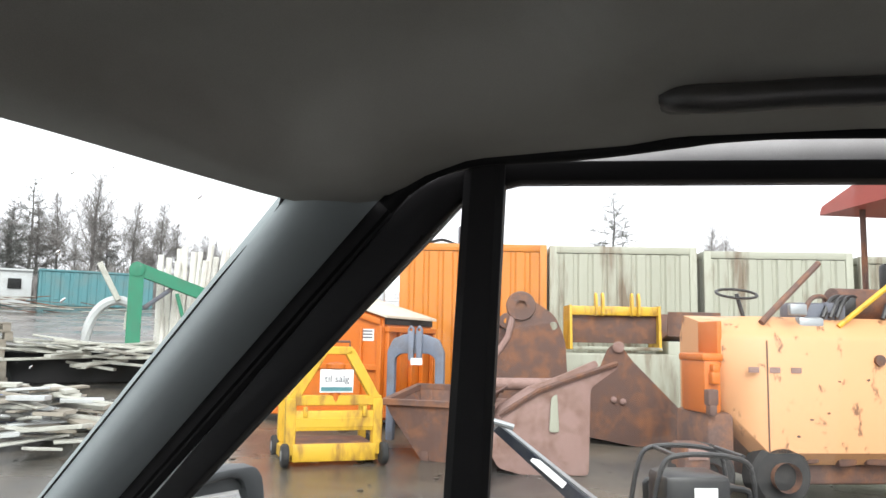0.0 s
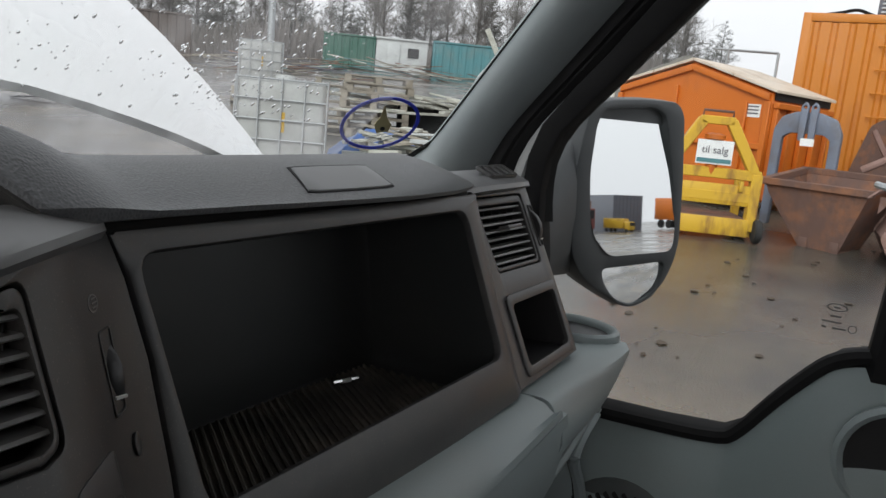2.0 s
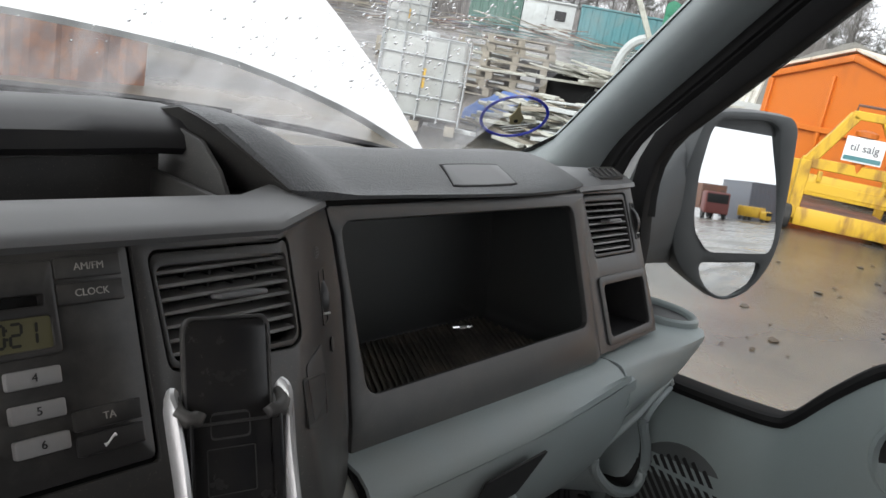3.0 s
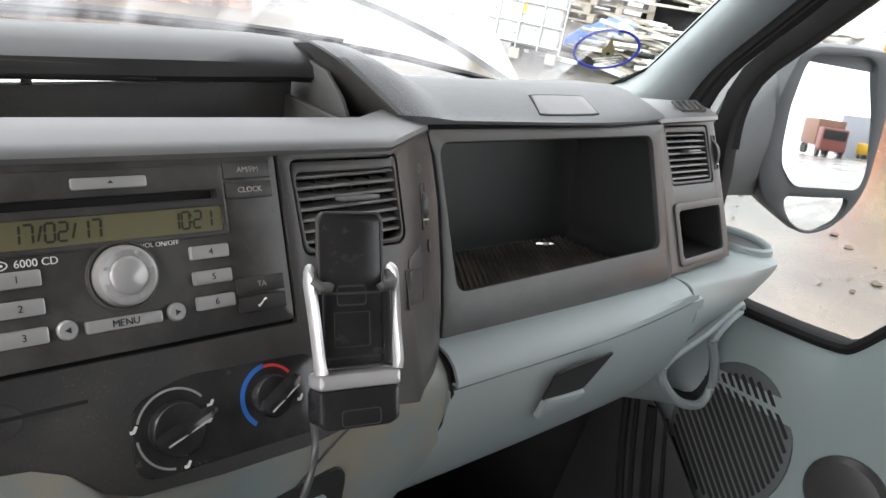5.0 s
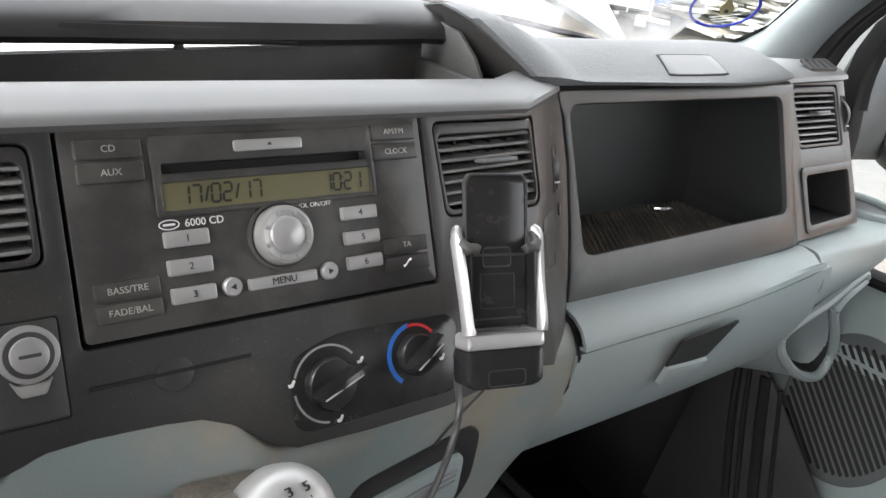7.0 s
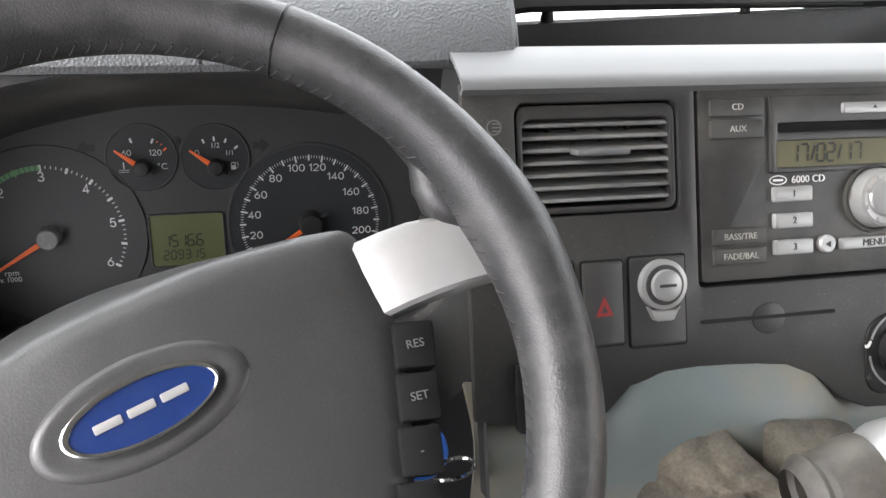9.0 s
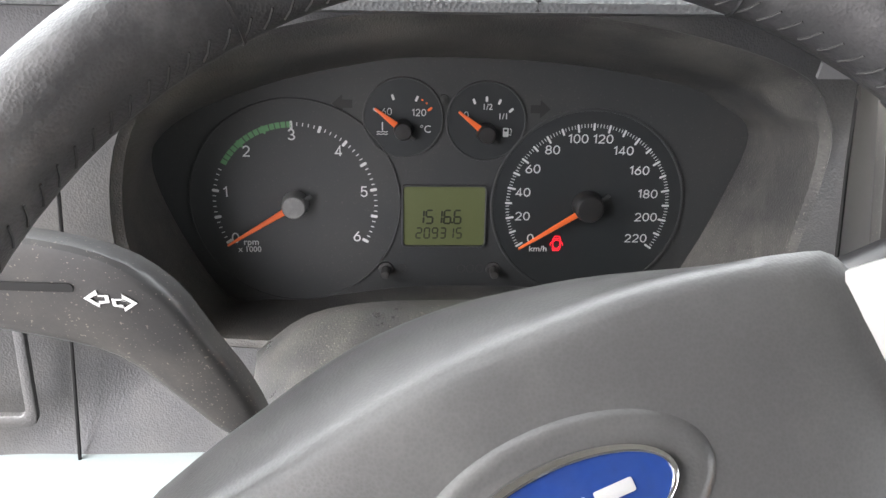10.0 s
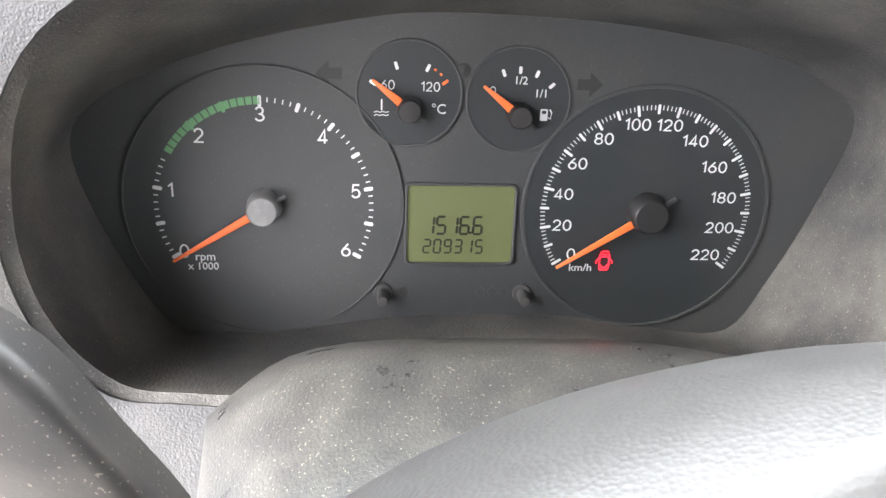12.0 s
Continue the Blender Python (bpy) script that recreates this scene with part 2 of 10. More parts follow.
M_PADHUB = surface("wheel_pad_plastic", (0.046, 0.046, 0.046), 0.34, dirt=(0.075, 0.075, 0.073), amount=0.6, big=14, fine=1200, vary=0.12, bump=0.14, height=0.0003, cells=True)
M_MARK = surface("pale_print", (0.78, 0.78, 0.76), 0.6, big=80, fine=900, vary=0.05, bump=0.0)
M_FADED = surface("worn_print", (0.42, 0.41, 0.38), 0.6, big=200, fine=900, vary=0.1, bump=0.0, dirt=(0.2, 0.19, 0.17), amount=0.6)
# Near-black for joints and print; also stands for shade in slots and hollows.
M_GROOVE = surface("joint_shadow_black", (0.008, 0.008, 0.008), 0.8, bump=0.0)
M_GLASS = glass("window_glass")
M_HEAD = surface("headliner_cloth", (0.36, 0.35, 0.32), 0.95, dirt=(0.26, 0.25, 0.23), amount=0.5, big=3.5, fine=1500, vary=0.15, bump=0.35, height=0.0006, spec=0.1)
M_WHITE = surface("white_body_paint", (0.80, 0.81, 0.82), 0.28, dirt=(0.62, 0.62, 0.60), amount=0.35, big=3, fine=60, vary=0.02, bump=0.0, coat=0.4)


def table(rows, v):
    """Straight-line look-up in rows of (key, value)."""
    for (a, p), (b, q) in zip(rows, rows[1:]):
        if v <= b or b == rows[-1][0]:
            return p + (q - p) * (v - a) / (b - a)


# ---- the dashboard face: a leaning panel that steps back towards the passenger ----
def face_y(x, z):
    c = 0.395 + 0.489 * (z - 1.406)
    k = 0.483 + 0.35 * (z - 1.482)
    r = 0.475 + 0.5 * (z - 1.401)

    def ease(a, b):
        s = min(1, max(0, (x - a) / (b - a)))
        return s * s * (3 - 2 * s)
    y = c + (k - c) * min(1, max(0, (x - 0.195) / 0.08))
    y += (r - k) * ease(0.60, 0.65)
    return y + 1.6 * max(0, x - 0.765) ** 1.3


def on_face(x, z, w):
    n = Vector((0, -0.9, 0.42))
    return Vector((x, face_y(x, z), z)) + n * w


FACE_CUTS = [(0, v) for v in (0.195, 0.235, 0.275, 0.61, 0.63, 0.65, 0.77, 0.785)]

dash = thing("dashboard", "dark grey and grey-green van dashboard, dusty, under the windscreen", "dashboard", (0.1, 0.5, 1.2))


def recess(corners, depth, z_drop, name, mat, parent, floor_mat=None, taper=0.9, front=-0.003):
    """An open box let into the face behind an opening given by its four corners (x, z), counter-clockwise from low left."""
    fr = [on_face(x, z, front) for x, z in corners]
    mid = sum(fr, Vector()) / 4
    bk = [mid + (p - mid) * taper + Vector((0, depth, z_drop)) for p in fr]
    bm = bmesh.new()
    a, b = [bm.verts.new(p) for p in fr], [bm.verts.new(p) for p in bk]
    for i in range(4):
        j = (i + 1) % 4
        bm.faces.new((a[i], b[i], b[j], a[j]))
    bm.faces.new(b)
    bmesh.ops.bevel(bm, geom=[e for e in bm.edges if all(v in b for v in e.verts)], offset=0.006, segments=2, affect="EDGES")
    bmesh.ops.solidify(bm, geom=bm.faces[:], thickness=-0.002)
    return part(name, bm, mat, parent)


# centre panel
VENT_L = [(-0.190, 1.440), (-0.104, 1.440), (-0.104, 1.490), (-0.190, 1.490)]
VENT_R = [(0.120, 1.438), (0.208, 1.438), (0.207, 1.491), (0.117, 1.491)]
lower = [(-0.216, 1.352), (-0.188, 1.347), (-0.160, 1.344), (-0.147, 1.350), (-0.134, 1.361), (-0.096, 1.366), (-0.045, 1.363), (-0.027, 1.356), (-0.012, 1.344), (0.004, 1.338), (0.05, 1.336), (0.105, 1.336), (0.17, 1.344), (0.21, 1.339), (0.245, 1.330), (0.262, 1.329), (0.2735, 1.336)]
panel_out = lower + [(0.2775, 1.355), (0.2795, 1.39), (0.2795, 1.44), (0.2755, 1.475), (0.266, 1.499), (0.0, 1.499), (-0.216, 1.499)]
radio_hole = roundpoly([(-0.0945, 1.4035), (0.1095, 1.4035), (0.1095, 1.4965), (-0.0945, 1.4965)], 0.003, 2)
part("centre_panel", slab(panel_out, [roundpoly(VENT_L, 0.006), roundpoly(VENT_R, 0.006), radio_hole], 0.006, on_face, FACE_CUTS, 0.0012), M_DARK, dash, "dusty dark grey centre panel")
for nm, corners in (("vent_duct", VENT_L), ("vent_duct", VENT_R)):
    recess(corners, 0.06, -0.005, nm, M_BLACK, dash)
recess([(-0.0945, 1.4035), (0.1095, 1.4035), (0.1095, 1.4965), (-0.0945, 1.4965)], 0.05, 0, "radio_bay", M_GROOVE, dash, taper=1.0)


def vent(corners, rows, parent_name, tilt=22):
    """Louvres, guide blades behind, and a sliding tab."""
    v = thing("air_vent", "dark grey louvred dashboard air vent, dusty", "air vent", on_face(*corners[0], 0), "dashboard air vents")
    (xa, za), (xb, _), (xc, zc), (xd, _) = corners
    inset = 0.004
    fr = slab(roundpoly([(xa + 0.001, za + 0.001), (xb - 0.001, za + 0.001), (xc - 0.001, zc - 0.001), (xd + 0.001, zc - 0.001)], 0.006),
              [roundpoly([(xa + inset, za + inset), (xb - inset, za + inset), (xc - inset, zc - 0.007), (xd + inset, zc - 0.007)], 0.005)], 0.012, on_face, FACE_CUTS, 0.001, front=-0.0015)
    part("vent_frame", fr, M_DARK, v)
    for i in range(rows):
        s = (i + 0.5) / rows
        z = za + inset + s * (zc - za - inset - 0.007)
        x0, x1 = xa + (xd - xa) * s + inset, xb + (xc - xb) * s - inset
        a, b = on_face(x0, z, -0.0045), on_face(x1, z, -0.0045)
        d = Vector((0, 0.014, -0.014 * math.tan(radians(tilt)) * 0.3))
        rowsl = []
        for p in (a, b):
            rowsl.append([p + Vector((0, 0, 0.0011)), p + Vector((0, -0.0012, 0)), p + Vector((0, 0, -0.0011)), p + d + Vector((0, 0, -0.0008)), p + d + Vector((0, 0, 0.0008))])
        part("slat", loft(rowsl, True, True), M_SLAT, v)
    for k in range(6):
        x = xa + (xb - xa) * (k + 0.5) / 6
        p = on_face(x, (za + zc) / 2, -0.026)
        part("blade", box((0.0012, 0.012, zc - za - 0.008), Matrix.Translation(p), 0.0004, 1), M_BLACK, v)
    p = on_face((xa + xb) / 2, za + (zc - za) * 0.56, 0.001)
    part("tab", box((0.028 if rows < 9 else 0.02, 0.012, 0.0032), Matrix.Translation(p) @ at(0, 0, 0, -18), 0.0014), M_CAP, v, "small grey sliding tab")
    return v


vent(VENT_L, 7, "l")
vent(VENT_R, 7, "r")


def thumbwheel(x0, x1, z0, z1):
    c = on_face((x0 + x1) / 2, (z0 + z1) / 2, -0.0155)
    r = (z1 - z0) * 0.60
    M = Matrix.Translation(c) @ at(0, 0, 0, 0, 90, 0)
    w = thing("vent_thumbwheel", "small knurled dark grey thumbwheel beside an air vent", "thumbwheel", c, "vent thumbwheels")
    n = 40
    rowsl = []
    for h in (-0.5, -0.38, -0.2, 0.0, 0.2, 0.38, 0.5):
        rowsl.append([M @ Vector(((r - (0.0006 if (k + int(h * 10)) % 2 else 0) - abs(h) ** 3 * 0.004) * math.cos(2 * math.pi * k / n), (r - abs(h) ** 3 * 0.004) * math.sin(2 * math.pi * k / n), h * (x1 - x0 - 0.001))) for k in range(n)])
    part("wheel_rim", loft(rowsl, True, True), M_BLACK, w, smooth=10)
    part("pocket", slab(rrect(x0 - 0.001, z0 - 0.001, x1 + 0.001, z1 + 0.001, 0.002), [rrect(x0, z0, x1, z1, 0.0015)], 0.004, on_face, (), 0.0005, front=0.0008), M_DARK, w)
    part("marker", box((x1 - x0 - 0.003, 0.001, 0.0012), Matrix.Translation(on_face((x0 + x1) / 2, z0 + 0.005, 0.0022))), M_MARK, w, "white index line")


thumbwheel(-0.2025, -0.1945, 1.4425, 1.470)
thumbwheel(0.2445, 0.2525, 1.431, 1.461)

# right-hand side of the panel: storage box, passenger vent, small pocket
CUBBY = [(0.297, 1.369), (0.598, 1.373), (0.585, 1.485), (0.284, 1.484)]
part("cubby_surround", slab([(0.2765, 1.334), (0.2800, 1.355), (0.2818, 1.39), (0.2818, 1.44), (0.2780, 1.475), (0.2705, 1.4940), (0.628, 1.4955), (0.622, 1.42), (0.628, 1.338), (0.45, 1.333)], [roundpoly(CUBBY, 0.012)], 0.006, on_face, FACE_CUTS, 0.0014), M_SIDE, dash)
M_CUBBY = surface("storage_box_plastic", (0.034, 0.037, 0.037), 0.36, dirt=(0.045, 0.043, 0.038), amount=0.4, big=10, fine=1200, vary=0.08, bump=0.1, height=0.0002)
cub_front = [on_face(x, z, -0.003) for x, z in roundpoly(CUBBY, 0.012)]
cub_back = []
for p in cub_front:
    lower_ = max(0.0, (1.43 - p.z) / 0.06)
    cub_back.append(Vector((0.44 + (p.x - 0.44) * 1.02, p.y + 0.012, p.z - 0.034 * min(1, lower_))))
cub_mid = [Vector((0.44 + (p.x - 0.44) * 0.985, 0.574 + 0.10 * (p.z - 1.41), p.z - 0.002)) for p in cub_back]
cub_rows = [cub_front, cub_back, cub_mid] + [[Vector((0.44, 0.575, 1.41)).lerp(p, f_) + Vector((0, 0.004, 0)) for p in cub_mid] for f_ in (0.95, 0.5, 0.0005)]
part("cubby_box", loft(cub_rows, True), M_CUBBY, dash, "deep dark storage box", 30)
VENT_P = [(0.660, 1.424), (0.752, 1.424), (0.752, 1.486), (0.657, 1.486)]
POCKET = [(0.658, 1.346), (0.754, 1.349), (0.757, 1.402), (0.660, 1.401)]
part("passenger_panel", slab([(0.629, 1.338), (0.66, 1.336), (0.768, 1.341), (0.79, 1.40), (0.797, 1.492), (0.70, 1.494), (0.6305, 1.497)], [roundpoly(VENT_P, 0.005), roundpoly(POCKET, 0.006)], 0.006, on_face, FACE_CUTS, 0.0014), M_SIDE, dash)
recess(VENT_P, 0.05, 0, "vent_duct", M_BLACK, dash)
recess(POCKET, 0.08, -0.008, "pocket_box", M_BLACK, dash)
vent(VENT_P, 8, "p", 30)
thumbwheel(0.7585, 0.7655, 1.438, 1.474)
part("pocket_lip", slab(roundpoly([(0.653, 1.341), (0.759, 1.344), (0.762, 1.407), (0.655, 1.406)], 0.007), [roundpoly([(0.661, 1.349), (0.751, 1.352), (0.754, 1.399), (0.663, 1.398)], 0.006)], 0.003, on_face, FACE_CUTS, 0.001, front=0.0022), M_DARK, dash)
part("blank_pocket", slab(roundpoly([(0.1945, 1.3970), (0.2305, 1.3858), (0.2352, 1.4085), (0.1968, 1.4210)], 0.003), [roundpoly([(0.1962, 1.3984), (0.2293, 1.3879), (0.2335, 1.4075), (0.1983, 1.4190)], 0.002)], 0.002, on_face, FACE_CUTS, 0.0006, front=0.0012), M_DARK, dash)
part("pocket_floor", slab(roundpoly([(0.1960, 1.3982), (0.2295, 1.3877), (0.2337, 1.4077), (0.1981, 1.4192)], 0.002), (), 0.001, on_face, FACE_CUTS, 0, front=0.0004), M_BLACK, dash)
part("screw_plug", slab(ring(0.2560, 1.4150, 0.0030, 0.0045, 20), (), 0.002, on_face, (), 0.0004, front=0.0012), M_SIDE, dash)
# cap over the centre panel, tray behind it
cap_rows = []
for x in (-0.216, -0.18, -0.10, 0.0, 0.10, 0.17, 0.195, 0.215, 0.235, 0.2625):
    y0 = face_y(x, 1.4985) - 0.001
    prof = [(face_y(x, 1.493) - y0 + 0.004, 1.4935), (-0.001, 1.4935), (-0.004, 1.4975), (-0.002, 1.5005), (0.004, 1.5025), (0.016, 1.5055), (0.030, 1.5075), (0.036, 1.5068), (0.039, 1.500), (0.044, 1.470)]
    cap_rows.append([(x, y0 + dy, z) for dy, z in prof])
part("panel_cap", thick(loft(cap_rows), 0.002), M_CAP, dash, "pale grey rounded top edge")
tray = [[(x, y, z) for y, z in ((0.478, 1.475), (0.50, 1.462), (0.548, 1.462), (0.556, 1.47), (0.560, 1.4990 + 0.042 * (x + 0.1)), (0.566, 1.4995 + 0.042 * (x + 0.1)), (0.58, 1.486))] for x in (-0.19, 0.0, 0.12, 0.192)]
part("document_tray", thick(loft(tray), 0.003), M_DARK, dash, "dusty open tray")
for x in (-0.188, 0.190):
    part("tray_end", box((0.006, 0.10, 0.046), at(x, 0.522, 1.479), 0.002), M_DARK, dash)
lid_rows = []
for i in range(13):
    s = i / 12
    x = -0.182 + 0.394 * s
    a = math.sin(math.pi * s) ** 0.35
    low, high = 0.010 * s ** 4, 0.009 * s ** 2
    lid_rows.append([(x, y + 0.012 * (a - 1), z + (low if k < 4 else high) + 0.003 * (a - 1)) for k, (y, z) in enumerate(((0.585, 1.5095), (0.560, 1.5070), (0.551, 1.5085), (0.547, 1.513), (0.551, 1.521), (0.565, 1.5285), (0.585, 1.532), (0.61, 1.532), (0.635, 1.528)))])
lid = part("tray_lid", thick(loft(lid_rows), 0.004), M_BLACK, dash, "black arched lid standing slightly open")
for x in (-0.13, 0.008, 0.135):
    part("hinge_stop", lathe([(0.0001, 0), (0.004, 0.0005), (0.0045, 0.003), (0.003, 0.010), (0.0025, 0.016)], at(x, 0.566, 1.496), 12), M_BLACK, dash)
part("lid_grip", slab(rrect(-0.075, -0.005, 0.075, 0.005, 0.004), (), 0.004, flat(at(0.008, 0.5490, 1.516, 78)), (), 0.0018, front=0.001), M_BLACK, dash)

# padded tops either side of the tray
pad_rows = []
PAD = [(0.500, 1.4970), (0.481, 1.4962), (0.4775, 1.4972), (0.4765, 1.5000), (0.480, 1.5028), (0.489, 1.5062), (0.502, 1.5110), (0.515, 1.5150), (0.530, 1.5182), (0.550, 1.5200), (0.60, 1.5120), (0.72, 1.4800), (0.86, 1.438), (0.962, 1.404)]
for x, up, front in [(0.200, 0.024, 0.004), (0.206, 0.025, 0.001), (0.222, 0.024, 0.0), (0.238, 0.021, 0.0), (0.252, 0.015, 0.0), (0.265, 0.0085, 0.0), (0.278, 0.003, 0.0), (0.292, 0.0005, 0.0), (0.34, 0.0, 0.0), (0.416, 0.0, 0.0), (0.50, 0.0, 0.003), (0.57, 0.0, 0.010), (0.61, -0.001, 0.020), (0.635, -0.004, 0.030), (0.652, -0.012, 0.045)]:
    row = []
    for y, z in PAD:
        z2 = z + up * min(1, max(0.0, (z - 1.4970) / 0.018))
        if z < 1.5005:
            z2 += 0.0035 * min(1, max(0, (0.52 - x) / 0.2))
        slant = 0.046 * max(0, 1 - (x - 0.2) / 0.11) * (1 - min(1, max(0, (z2 - 1.4965) / 0.0445))) if y < 0.56 else 0
        row.append((x + slant, y + front, z2))
    pad_rows.append(row)
part("passenger_pad", thick(loft(pad_rows), 0.003), M_PAD, dash, "grained grey padded dashboard top")
ebm = bmesh.new()
ebm.faces.new([ebm.verts.new((x + 0.0015, y, z)) for x, y, z in pad_rows[0][1:11] + [(0.200, 0.60, 1.497)]])
part("pad_end", thick(ebm, 0.003), M_DARK, dash, "dark end of the padded top")


# airbag flap: plain cover let into the pad
def pad_surface(u, v, w):
    rows = [(0.0, 0.4767, 1.5000), (0.12, 0.480, 1.5028), (0.33, 0.489, 1.5062), (0.63, 0.502, 1.5110), (0.93, 0.515, 1.5150), (1.1, 0.5225, 1.5166)]
    for (a, ya, za), (b, yb, zb) in zip(rows, rows[1:]):
        if v <= b or b == 1.1:
            s = (v - a) / (b - a)
            back = table(((0.40, 0.0), (0.50, 0.003), (0.57, 0.010)), max(0.40, u))
            return Vector((u, ya + back + (yb - ya) * s, za + (zb - za) * s)) + Vector((0, -0.4, 0.9)) * w


PAD_CUTS = [(1, 0.12), (1, 0.33), (1, 0.63), (1, 0.93), (0, 0.42), (0, 0.45), (0, 0.48)]
part("badge_cover", slab(roundpoly([(0.402, 0.28), (0.490, 0.28), (0.497, 0.98), (0.419, 0.98)], 0.04, 2), (), 0.002, pad_surface, PAD_CUTS, 0.0005, front=0.0012), M_CAP, dash, "smooth grey cover plate")
part("badge_joint", slab(roundpoly([(0.4005, 0.25), (0.4918, 0.25), (0.4990, 1.03), (0.4175, 1.03)], 0.04, 2), (), 0.002, pad_surface, PAD_CUTS, 0.0, front=0.0006), M_GROOVE, dash)
# demister corner at the passenger end
end_rows = []
for x, dy, dz in [(0.618, -0.004, -0.001), (0.66, -0.002, 0.0), (0.72, 0.002, 0.0), (0.768, 0.010, -0.001), (0.795, 0.022, -0.004), (0.812, 0.042, -0.009), (0.820, 0.075, -0.016)]:
    end_rows.append([(x, y + dy, z + dz) for y, z in ((0.53, 1.482), (0.513, 1.4905), (0.506, 1.494), (0.508, 1.498), (0.520, 1.503), (0.55, 1.505), (0.62, 1.492), (0.80, 1.436))])
part("dash_end", thick(loft(end_rows), 0.003), M_CAP, dash)
DEM = at(0.716, 0.5275, 1.5065, 22, 0, 3)
part("demister_grille", slab(rrect(-0.030, -0.010, 0.030, 0.010, 0.004), [roundpoly([(u - 0.005, -0.0075), (u + 0.003, -0.0075), (u + 0.005, 0.0075), (u - 0.003, 0.0075)], 0.002, 2) for u in (-0.021, -0.007, 0.007, 0.021)], 0.003, flat(DEM), (), 0.0006, front=0.0016), M_DARK, dash, "small slotted demister grille")
part("demister_well", slab(rrect(-0.028, -0.009, 0.028, 0.009, 0.004), (), 0.002, flat(DEM), (), 0, front=0.0004), M_GROOVE, dash)

drv_rows = []
for x, up, fr in [(-0.66, -0.012, 0.01), (-0.60, -0.004, 0.004), (-0.50, 0.0, 0.0), (-0.36, 0.002, -0.002), (-0.24, 0.0, 0.0), (-0.195, 0.004, 0.0), (-0.182, 0.008, 0.003), (-0.176, 0.006, 0.014)]:
    prof = [(0.50, 1.4990), (0.470, 1.4975), (0.4635, 1.5000), (0.4630, 1.5035), (0.470, 1.512), (0.484, 1.524), (0.503, 1.535), (0.53, 1.541), (0.57, 1.541), (0.65, 1.528), (0.86, 1.45)]
    drv_rows.append([(x, y + fr, z + up * min(1, (z - 1.5) / 0.03)) for y, z in prof])
part("driver_pad", thick(loft(drv_rows), 0.003), M_PAD, dash, "grained grey padded cowl over the instruments")
part("driver_pad_end", slab([(0.463, 1.4980), (0.60, 1.4965), (0.60, 1.544), (0.53, 1.546), (0.498, 1.538), (0.474, 1.520), (0.464, 1.508)], (), 0.004, lambda u, v, w: Vector((-0.178 + w, u + 0.01, v)), (), 0.001), M_PAD, dash)
for x in (-0.435, -0.335):
    part("pad_seam", tube([(x, 0.4625, 1.5005), (x, 0.4622, 1.5038), (x, 0.4692, 1.5125), (x, 0.4832, 1.5246), (x, 0.5025, 1.5358)], 0.0012, 6), M_GROOVE, dash)
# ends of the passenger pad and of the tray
# Near-black strip stands for the shadow under the overhanging pad.
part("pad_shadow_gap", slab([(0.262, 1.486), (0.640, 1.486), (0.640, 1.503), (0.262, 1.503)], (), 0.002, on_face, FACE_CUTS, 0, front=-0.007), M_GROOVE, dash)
part("tray_side", slab([(0.490, 1.499), (0.503, 1.514), (0.525, 1.528), (0.56, 1.532), (0.61, 1.530), (0.61, 1.462), (0.48, 1.462)], (), 0.003, lambda u, v, w: Vector((0.1975 - w, u, v)), (), 0.001), M_DARK, dash)
# Added pale sheet so the slit under the lid reads as bright daylight.
part("deck_liner", slab(rrect(-0.17, 0.62, 0.185, 0.86, 0.01), (), 0.002, lambda u, v, w: Vector((u, v, 1.4815 - 0.13 * (v - 0.60) + w)), (), 0, front=0.003), surface("pale_liner", (0.80, 0.80, 0.78), 0.6, dirt=(0.4, 0.39, 0.36), amount=0.5, big=12, fine=600, bump=0.0), dash, "pale sheet added to brighten the slit behind the tray")
# deck under the windscreen
deck = [[(x, y, z) for y, z in ((0.60, 1.478), (0.72, 1.462), (0.86, 1.428), (1.13 - 0.42 * x * x, 1.392))] for x in (-0.85, -0.6, -0.3, 0.0, 0.3, 0.6, 0.85)]
part("windscreen_deck", thick(loft(deck), 0.004), M_BLACK, dash)

# lower dashboard: trim strip, glovebox, cup holder, knee shelf
bend = lambda x: (0.022 * max(0, (x - 0.35) / 0.5) ** 2 - 0.004 * max(0, (0.35 - x)), -0.004 * max(0, (x - 0.3) / 0.55))
rise = lambda x: 0.009 * max(0, (x - 0.45) / 0.16) ** 1.5
TRIM = [(0.455, 1.334, 0), (0.428, 1.337, 0), (0.414, 1.3345, 0), (0.404, 1.328, 0), (0.3975, 1.319, 1), (0.396, 1.3135, 1), (0.403, 1.312, 1)]
part("trim_strip", thick(loft([[(x, y + bend(x)[0], z + bend(x)[1] * (1 - k) + rise(x) * k) for y, z, k in TRIM] for x in (0.2675, 0.30, 0.38, 0.45, 0.50, 0.54, 0.58, 0.61, 0.634)]), 0.003), M_TEAL, dash, "grey-green rounded trim strip")
GDOOR = [(0.408, 1.3105, 1), (0.399, 1.3095, 1), (0.3975, 1.303, 0.9), (0.3985, 1.288, 0.3), (0.404, 1.262, 0), (0.418, 1.225, 0), (0.44, 1.186, 0), (0.462, 1.158, 0), (0.485, 1.145, 0)]
glove = part("glovebox_door", thick(loft([[(x, y + bend(x)[0] * 0.8, z + bend(x)[1] * (1 - k) + rise(x) * k) for y, z, k in GDOOR] for x in (0.262, 0.267, 0.32, 0.40, 0.48, 0.55, 0.60, 0.645, 0.65)]), 0.003), M_TEAL, dash, "grey-green glovebox door")
GL = lambda u, v, w: Vector((u, 0.4075 + 0.30 * (1.2625 - v) + 0.0176 * max(0, (u - 0.35) / 0.5) ** 2, v)) + Vector((0, -0.95, -0.25)) * w
